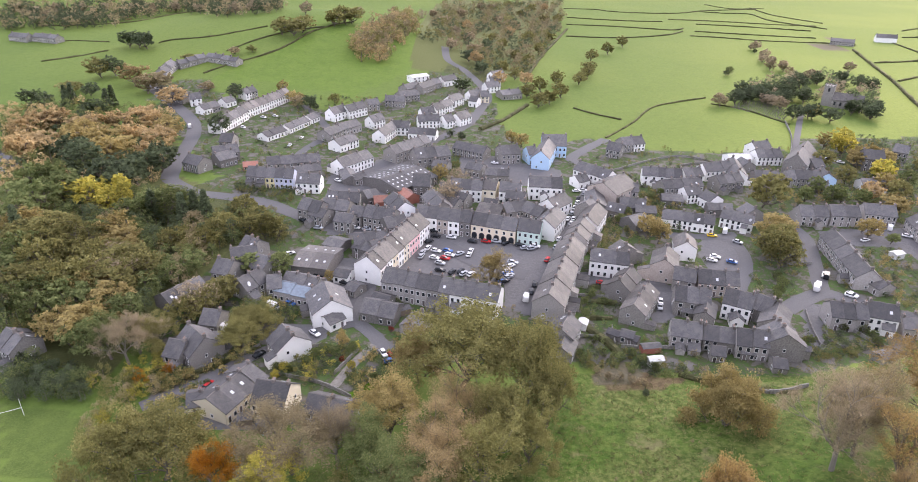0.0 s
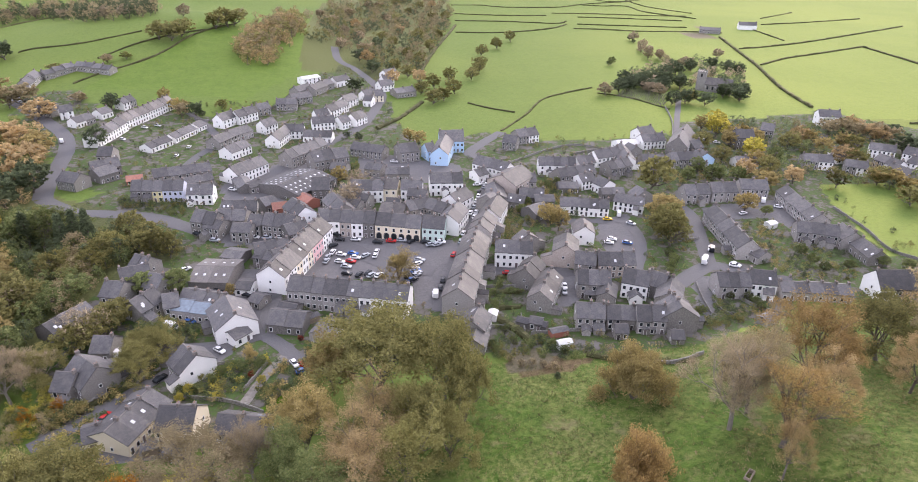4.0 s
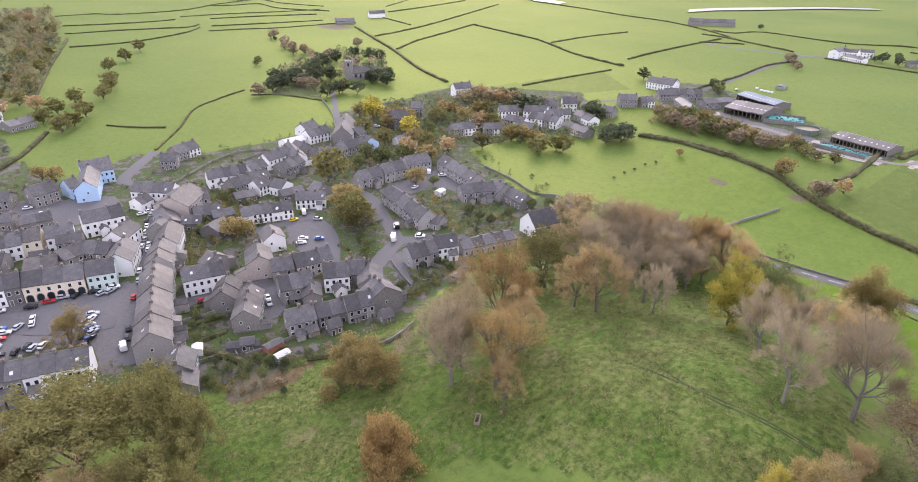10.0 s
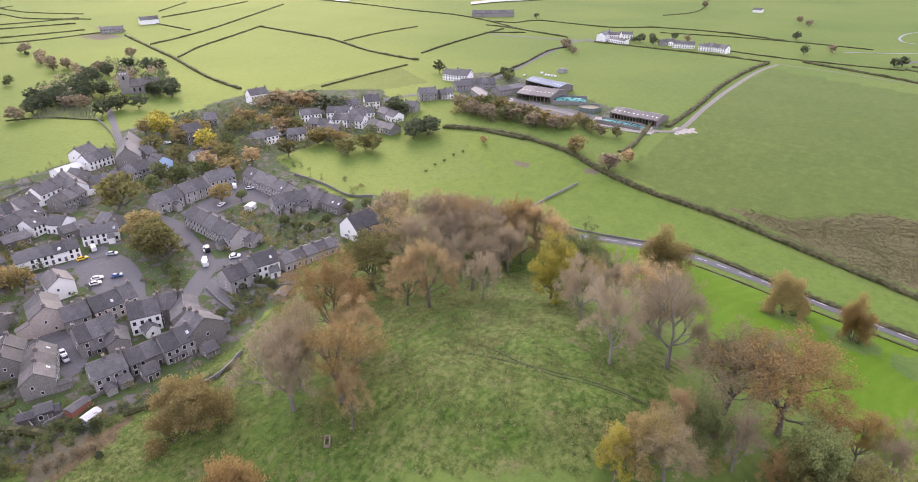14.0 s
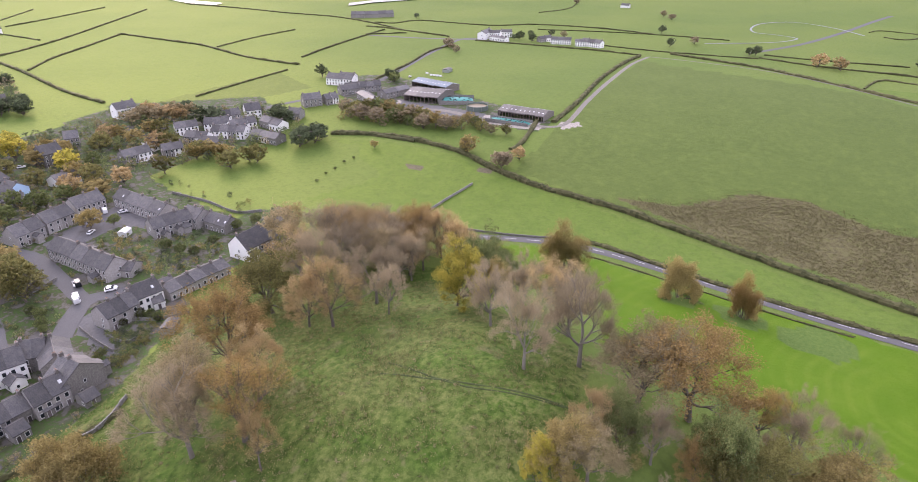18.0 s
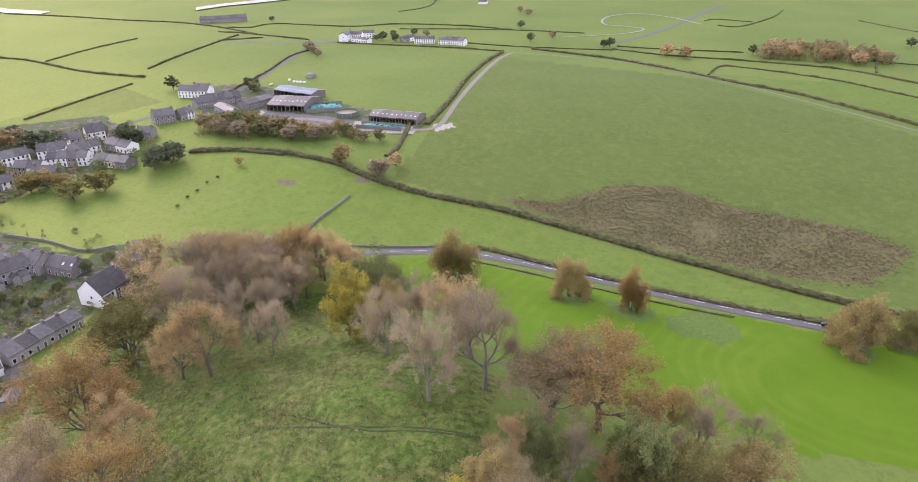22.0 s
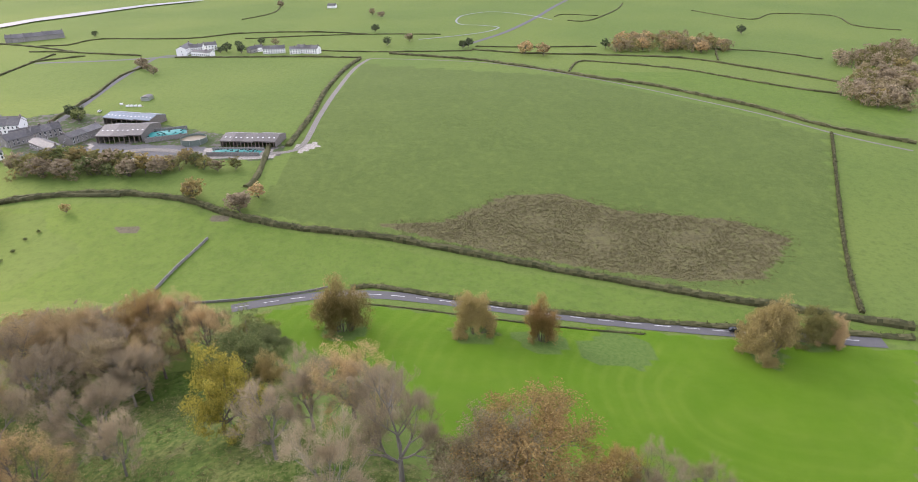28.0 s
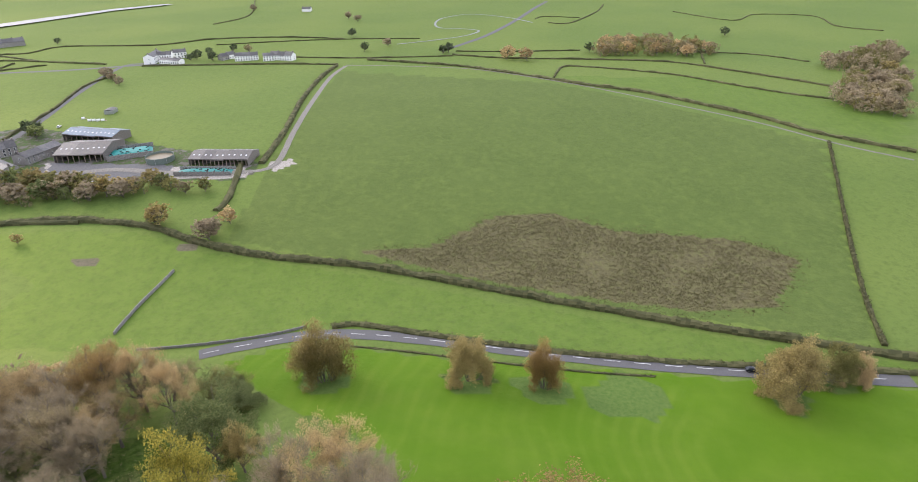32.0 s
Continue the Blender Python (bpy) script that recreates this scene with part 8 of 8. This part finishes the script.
woodland("garden_shrubs", "garden shrubs and clipped hedges between houses", 60, 2.6, ["green", "olive", "darkgreen"], 37.1, 163.8, 50.6, 163.9, 69.1, 154.8, 67.0, 151.1, 48.4, 154.0, 35.2, 157.7)
woodland("garden_shrubs", "garden shrubs and clipped hedges between houses", 60, 2.6, ["green", "olive", "darkgreen"], 115.2, 184.9, 119.3, 179.4, 132.0, 174.5, 130.3, 165.5, 104.5, 157.3)
woodland("garden_shrubs", "garden shrubs and clipped hedges between houses", 90, 2.6, ["green", "green", "olive", "yellow", "darkgreen"], -54.0, 160.8, -39.6, 164.5, -29.1, 166.5, -30.2, 150.5, -39.7, 147.5, -50.3, 149.7)
woodland("garden_shrubs", "garden shrubs and clipped hedges between houses", 90, 2.8, ["green", "olive", "darkgreen", "ochre"], -31.8, 150.3, -25.2, 165.0, -16.2, 165.4, -12.3, 138.2, -25.0, 137.9)
woodland("garden_shrubs", "garden shrubs and clipped hedges between houses", 90, 3.2, ["green", "olive", "ochre", "darkgreen"], 79.2, 297.3, 111.0, 307.2, 94.5, 251.2, 70.3, 249.9)
woodland("garden_shrubs", "garden shrubs and clipped hedges between houses", 140, 3.2, ["green", "olive", "ochre", "darkgreen"], 157.7, 327.3, 255.3, 347.4, 224.1, 297.4, 169.0, 291.7, 145.6, 290.1)
woodland("garden_shrubs", "garden shrubs and clipped hedges between houses", 110, 3.0, ["green", "olive", "darkgreen", "ochre"], -88.1, 147.7, -79.1, 159.2, -75.0, 148.3, -67.0, 159.8, -59.1, 163.2, -66.8, 148.7, -78.2, 135.8)
woodland("garden_shrubs", "garden shrubs and clipped hedges between houses", 70, 3.0, ["green", "olive", "darkgreen", "ochre"], -73.6, 193.1, -49.2, 183.6, -58.0, 172.7, -73.0, 178.5)
woodland("garden_shrubs", "garden shrubs and clipped hedges between houses", 90, 2.6, ["green", "olive", "darkgreen"], -110.7, 295.9, -81.1, 292.0, -76.7, 273.7, -92.1, 271.5, -105.7, 280.5)
woodland("garden_shrubs", "garden shrubs and clipped hedges between houses", 80, 2.6, ["green", "olive", "brown"], 73.6, 297.7, 54.1, 249.7, 51.3, 233.0, 65.7, 233.8, 71.9, 262.8)
woodland("garden_shrubs", "garden shrubs and clipped hedges between houses", 70, 2.6, ["green", "olive", "darkgreen"], -32.1, 314.5, 4.3, 345.8, 20.1, 332.4, -8.0, 316.6)
woodland("garden_shrubs", "garden shrubs and clipped hedges between houses", 60, 2.4, ["green", "olive", "darkgreen"], -106.1, 466.6, -64.3, 472.9, -43.9, 439.0, -92.5, 440.1)
woodland("garden_shrubs", "garden shrubs and clipped hedges between houses", 70, 3.0, ["green", "olive", "darkgreen", "ochre"], 167.2, 245.2, 187.2, 219.6, 185.8, 188.3, 156.9, 186.8, 152.3, 202.9)
woodland("lower_gardens_trees", "dense lower gardens trees in late autumn", 60, 5, ["green", "olive", "brown", "yellow"], -103.5, 145.7, -90.4, 157.2, -78.5, 157.9, -75.4, 137.1, -82.7, 119.5, -93.2, 123.2)

vehicle("white", "car", -12.4, 234.1, 73)
vehicle("white", "car", -3.5, 228.5, -22)
vehicle("white", "car", 43.5, 236.4, 69)
vehicle("white", "car", 58.3, 301.4, 4)
vehicle("white", "car", 61.7, 302.4, 4)
vehicle("white", "car", 62.4, 310.5, -19)
vehicle("white", "car", 56.7, 281.9, 71)
vehicle("white", "car", 54.8, 276.9, 71)
vehicle("white", "car", 51.7, 267.4, 71)
vehicle("white", "car", 49.9, 262.2, 71)
vehicle("white", "car", -63.4, 253.7, -12)
vehicle("white", "car", -44.4, 250.4, -13)
vehicle("white", "car", -34.0, 249.6, -13)
vehicle("white", "car", -3.1, 244.6, -14)
vehicle("white", "car", -66.0, 224.4, 40)
vehicle("white", "car", -69.1, 217.8, 40)
vehicle("white", "car", -45.6, 206.4, -33)
vehicle("white", "car", -45.2, 171.7, -42)
vehicle("white", "car", -22.2, 162.2, -62)
vehicle("white", "car", 143.9, 204.3, -56)
vehicle("white", "car", 101.3, 229.5, -26)
vehicle("white", "car", 103.8, 232.7, -26)
vehicle("white", "car", 71.7, 196.1, -103)
vehicle("white", "car", 175.1, 251.9, 19)
vehicle("white", "car", 20.3, 220.6, 41)
vehicle("white", "car", 5.0, 213.2, 52)
vehicle("white", "car", 24.0, 196.7, 83)
vehicle("white", "car", 218.0, 361.6, -37)
vehicle("white", "car", 219.7, 357.8, -37)
vehicle("white", "car", -225.2, 477.0, 32)
vehicle("white", "car", -217.1, 477.3, 32)
vehicle("white", "car", -96.3, 376.6, 82)
vehicle("white", "car", -99.6, 361.1, 83)
vehicle("white", "car", -137.2, 394.5, -38)
vehicle("white", "car", -61.8, 306.0, -36)
vehicle("white", "car", -57.3, 305.7, -36)
vehicle("white", "car", -130.7, 417.2, -31)
vehicle("white", "car", -123.8, 420.5, -32)
vehicle("white", "car", 18.9, 340.7, -10)
vehicle("white", "car", 23.2, 329.6, -10)
vehicle("white", "car", 197.0, 257.8, -29)
vehicle("white", "car", 185.9, 261.0, -116)
vehicle("white", "car", 70.0, 339.6, -56)
vehicle("silver", "car", -14.6, 226.7, 72)
vehicle("silver", "car", -7.0, 221.4, -21)
vehicle("silver", "car", 15.7, 241.9, -15)
vehicle("silver", "car", 27.2, 236.6, 20)
vehicle("silver", "car", 29.8, 236.2, 27)
vehicle("silver", "car", -59.8, 248.7, -12)
vehicle("silver", "car", 2.2, 213.5, 52)
vehicle("silver", "car", 0.5, 229.8, 44)
vehicle("silver", "car", -39.3, 249.7, -13)
vehicle("silver", "car", 18.8, 211.7, 35)
vehicle("silver", "car", 62.9, 297.8, 53)
vehicle("silver", "car", 118.2, 246.9, -45)
vehicle("silver", "car", 70.5, 192.5, -102)
vehicle("silver", "car", 213.7, 362.1, -37)
vehicle("silver", "car", -24.1, 229.6, 71)
vehicle("black", "car", -6.8, 215.7, -21)
vehicle("black", "car", 1.0, 215.3, 65)
vehicle("black", "car", 5.7, 241.2, -15)
vehicle("black", "car", 19.5, 240.5, 44)
vehicle("black", "car", 40.8, 230.1, 68)
vehicle("black", "car", -67.9, 255.0, -41)
vehicle("black", "car", -51.8, 207.6, -11)
vehicle("black", "car", -41.0, 203.7, -24)
vehicle("black", "car", -35.0, 202.9, -25)
vehicle("black", "car", 26.5, 201.3, 80)
vehicle("black", "car", 28.3, 206.9, 80)
vehicle("black", "car", 17.4, 208.5, 35)
vehicle("black", "car", -9.6, 245.2, -14)
vehicle("black", "car", 65.0, 305.0, 53)
vehicle("black", "car", -59.5, 159.8, 54)
vehicle("black", "car", 67.7, 310.0, 53)
vehicle("black", "car", -2.3, 214.6, 61)
vehicle("red", "car", -5.3, 225.4, -21)
vehicle("red", "car", 11.3, 241.6, -15)
vehicle("red", "car", 35.2, 226.7, 66)
vehicle("red", "car", -39.9, 211.2, -70)
vehicle("red", "car", -19.4, 161.1, -36)
vehicle("red", "car", 53.4, 208.9, -15)
vehicle("red", "car", -69.6, 144.9, 71)
vehicle("red", "car", 157.9, 239.7, -68)
vehicle("blue", "car", -49.9, 250.4, -13)
vehicle("blue", "car", -19.5, 158.4, 17)
vehicle("blue", "car", -57.3, 188.4, -22)
vehicle("blue", "car", 108.9, 228.4, -26)
vehicle("blue", "car", 19.0, 214.9, 35)
vehicle("blue", "car", -4.3, 232.0, -22)
vehicle("yellow", "car", 109.3, 252.7, -7)
vehicle("white", "van", -74.3, 172.3, -24)
vehicle("white", "van", 132.7, 208.5, 62)
vehicle("white", "van", 116.5, 257.3, 68)
vehicle("white", "van", 193.7, 265.4, 58)
vehicle("white", "van", 24.4, 196.7, 81)
# White lorry on the road, drawn with the van meshes.
vehicle("white", "van", -169.9, 392.7, 114)
# White caravan; the van meshes stand in for it.
vehicle("white", "van", -62.3, 186.2, -25)
vehicle("black", "van", 141.2, 218.0, 60)
vehicle("white", "car", 192.1, 217.8, -9)
vehicle("white", "car", 191.0, 222.6, -9)
vehicle("white", "car", 143.0, 203.5, -35)
vehicle("white", "car", 141.0, 219.0, -121)
vehicle("red", "car", 184.9, 221.1, -74)
vehicle("white", "van", 133.4, 208.8, -121)
vehicle("black", "car", 217.8, -69.6, -101)
vehicle("white", "car", 494.6, 262.0, 7)
vehicle("white", "car", 470.5, 245.0, 5)
vehicle("silver", "car", 17.9, 219.5, 36)
vehicle("silver", "car", 19.4, 213.1, 35)
vehicle("blue", "car", 16.9, 208.5, 35)
vehicle("black", "car", 14.2, 205.4, 28)
vehicle("black", "car", -12.3, 240.0, 41)
vehicle("white", "car", 18.7, 216.3, 36)
vehicle("white", "car", -9.0, 231.7, -23)
vehicle("white", "car", -9.4, 225.6, -23)
vehicle("white", "car", 63.4, 308.5, 70)
vehicle("white", "car", 56.3, 286.7, 70)
vehicle("white", "car", 54.0, 280.2, 70)
vehicle("white", "car", 49.0, 267.0, 70)
vehicle("silver", "car", 61.3, 298.2, 70)
vehicle("silver", "car", 51.7, 273.3, 70)
vehicle("black", "car", 46.8, 261.4, 70)

vehicle("black", "car", -10.9, 250.2, -15)
vehicle("black", "car", 25.2, 239.1, -15)
vehicle("white", "car", 31.5, 238.4, -15)
vehicle("white", "car", 5.0, 232.6, 75)
vehicle("white", "car", 4.3, 229.3, 75)
vehicle("silver", "car", 21.4, 223.6, -20)
vehicle("black", "car", 15.4, 211.5, 75)
vehicle("silver", "car", -14.4, 229.9, 70)
vehicle("silver", "car", 39.9, 238.2, 72)
vehicle("white", "car", 42.2, 245.8, 72)
vehicle("black", "car", 57.6, 291.8, 70)

church(280.6, 496.9, -35)
tank(416.8, 170.4, 7.5, 3.2)
clamp(431.6, 192.0, -70, 24, 17, 2.4)
clamp(394.7, 139.9, -95, 30, 8, 1.8)
goal_posts(-116.0, 130.3, 30)
feeder(77.5, 89.5, 40)
garden_shed(59.8, 158.8, 10, 4.5, 2.6, 2.1, FRAME, "white-framed garden shed on a lawn")
garden_shed(41.5, 179.3, 70, 3.5, 3, 2.4, FRAME, "pale lean-to garden shed")
garden_shed(60.2, 165.9, 10, 6, 3, 2.2, WALLS["r"], "red-brown boarded garden shed")
garden_shed(130.2, 161.9, 20, 6, 4, 2.6, STEEL, "pale metal garden shed with a bright roof")
garden_shed(-54.9, 131.1, 15, 3.5, 3, 2.2, TIMBER, "dark timber garden shed")
garden_shed(179.7, 237.3, 20, 5, 3.5, 2.3, FRAME, "white garden shed beside a lawn")
garden_shed(-104.0, 174.6, 0, 3, 2.5, 2.2, TIMBER, "small garden shed among trees")
# Farm trailer, with a plain metal shed standing in for it.
garden_shed(527.0, 242.0, 0, 8, 6, 2.6, STEEL, "farm trailer modelled as a plain metal shed")
garden_shed(-76.5, 131.9, 0, 2.5, 2.5, 2, TIMBER, "dark timber garden shed")
garden_shed(-18.0, 185.9, 30, 4, 3, 2.2, TIMBER, "timber garden shed behind the terrace")
tufts("rushes", "brown rushes in the wet pasture corner", 14000, 0.32, "rush", 308.2, 52.6, 310.3, 23.8, 332.0, -4.5, 331.7, -32.6, 315.5, -56.9, 304.8, -104.3, 287.9, -122.6, 271.1, -109.6, 253.7, -94.7, 254.6, -68.4, 265.1, -39.8, 277.7, -9.3, 294.3, 24.0)
tufts("rough_grass", "coarse tussocks of hillside grass", 9000, 0.32, "tuft", 23.4, 152.5, 66.4, 150.2, 106.9, 154.7, 131.1, 161.0, 154.8, 154.8, 213.8, 144.5, 108.6, 61.8, 14.7, 111.9)
tufts("rough_grass", "coarse tussocks of hillside grass", 7000, 0.32, "tuft", 129.6, 122.4, 162.7, 111.5, 189.6, 99.1, 147.5, 58.2, 136.3, 30.3, 105.6, 31.2, 96.2, 38.0, 82.8, 100.8)
gravestones(176, 202.8, 479.7, 228.1, 448.3, 224.2, 512.4)
calf_hutch(513.7, 255.2, 20)
calf_hutch(507.7, 248.4, 20)
calf_hutch(507.2, 245.3, 20)
calf_hutch(506.7, 242.2, 20)
calf_hutch(506.2, 239.0, 20)
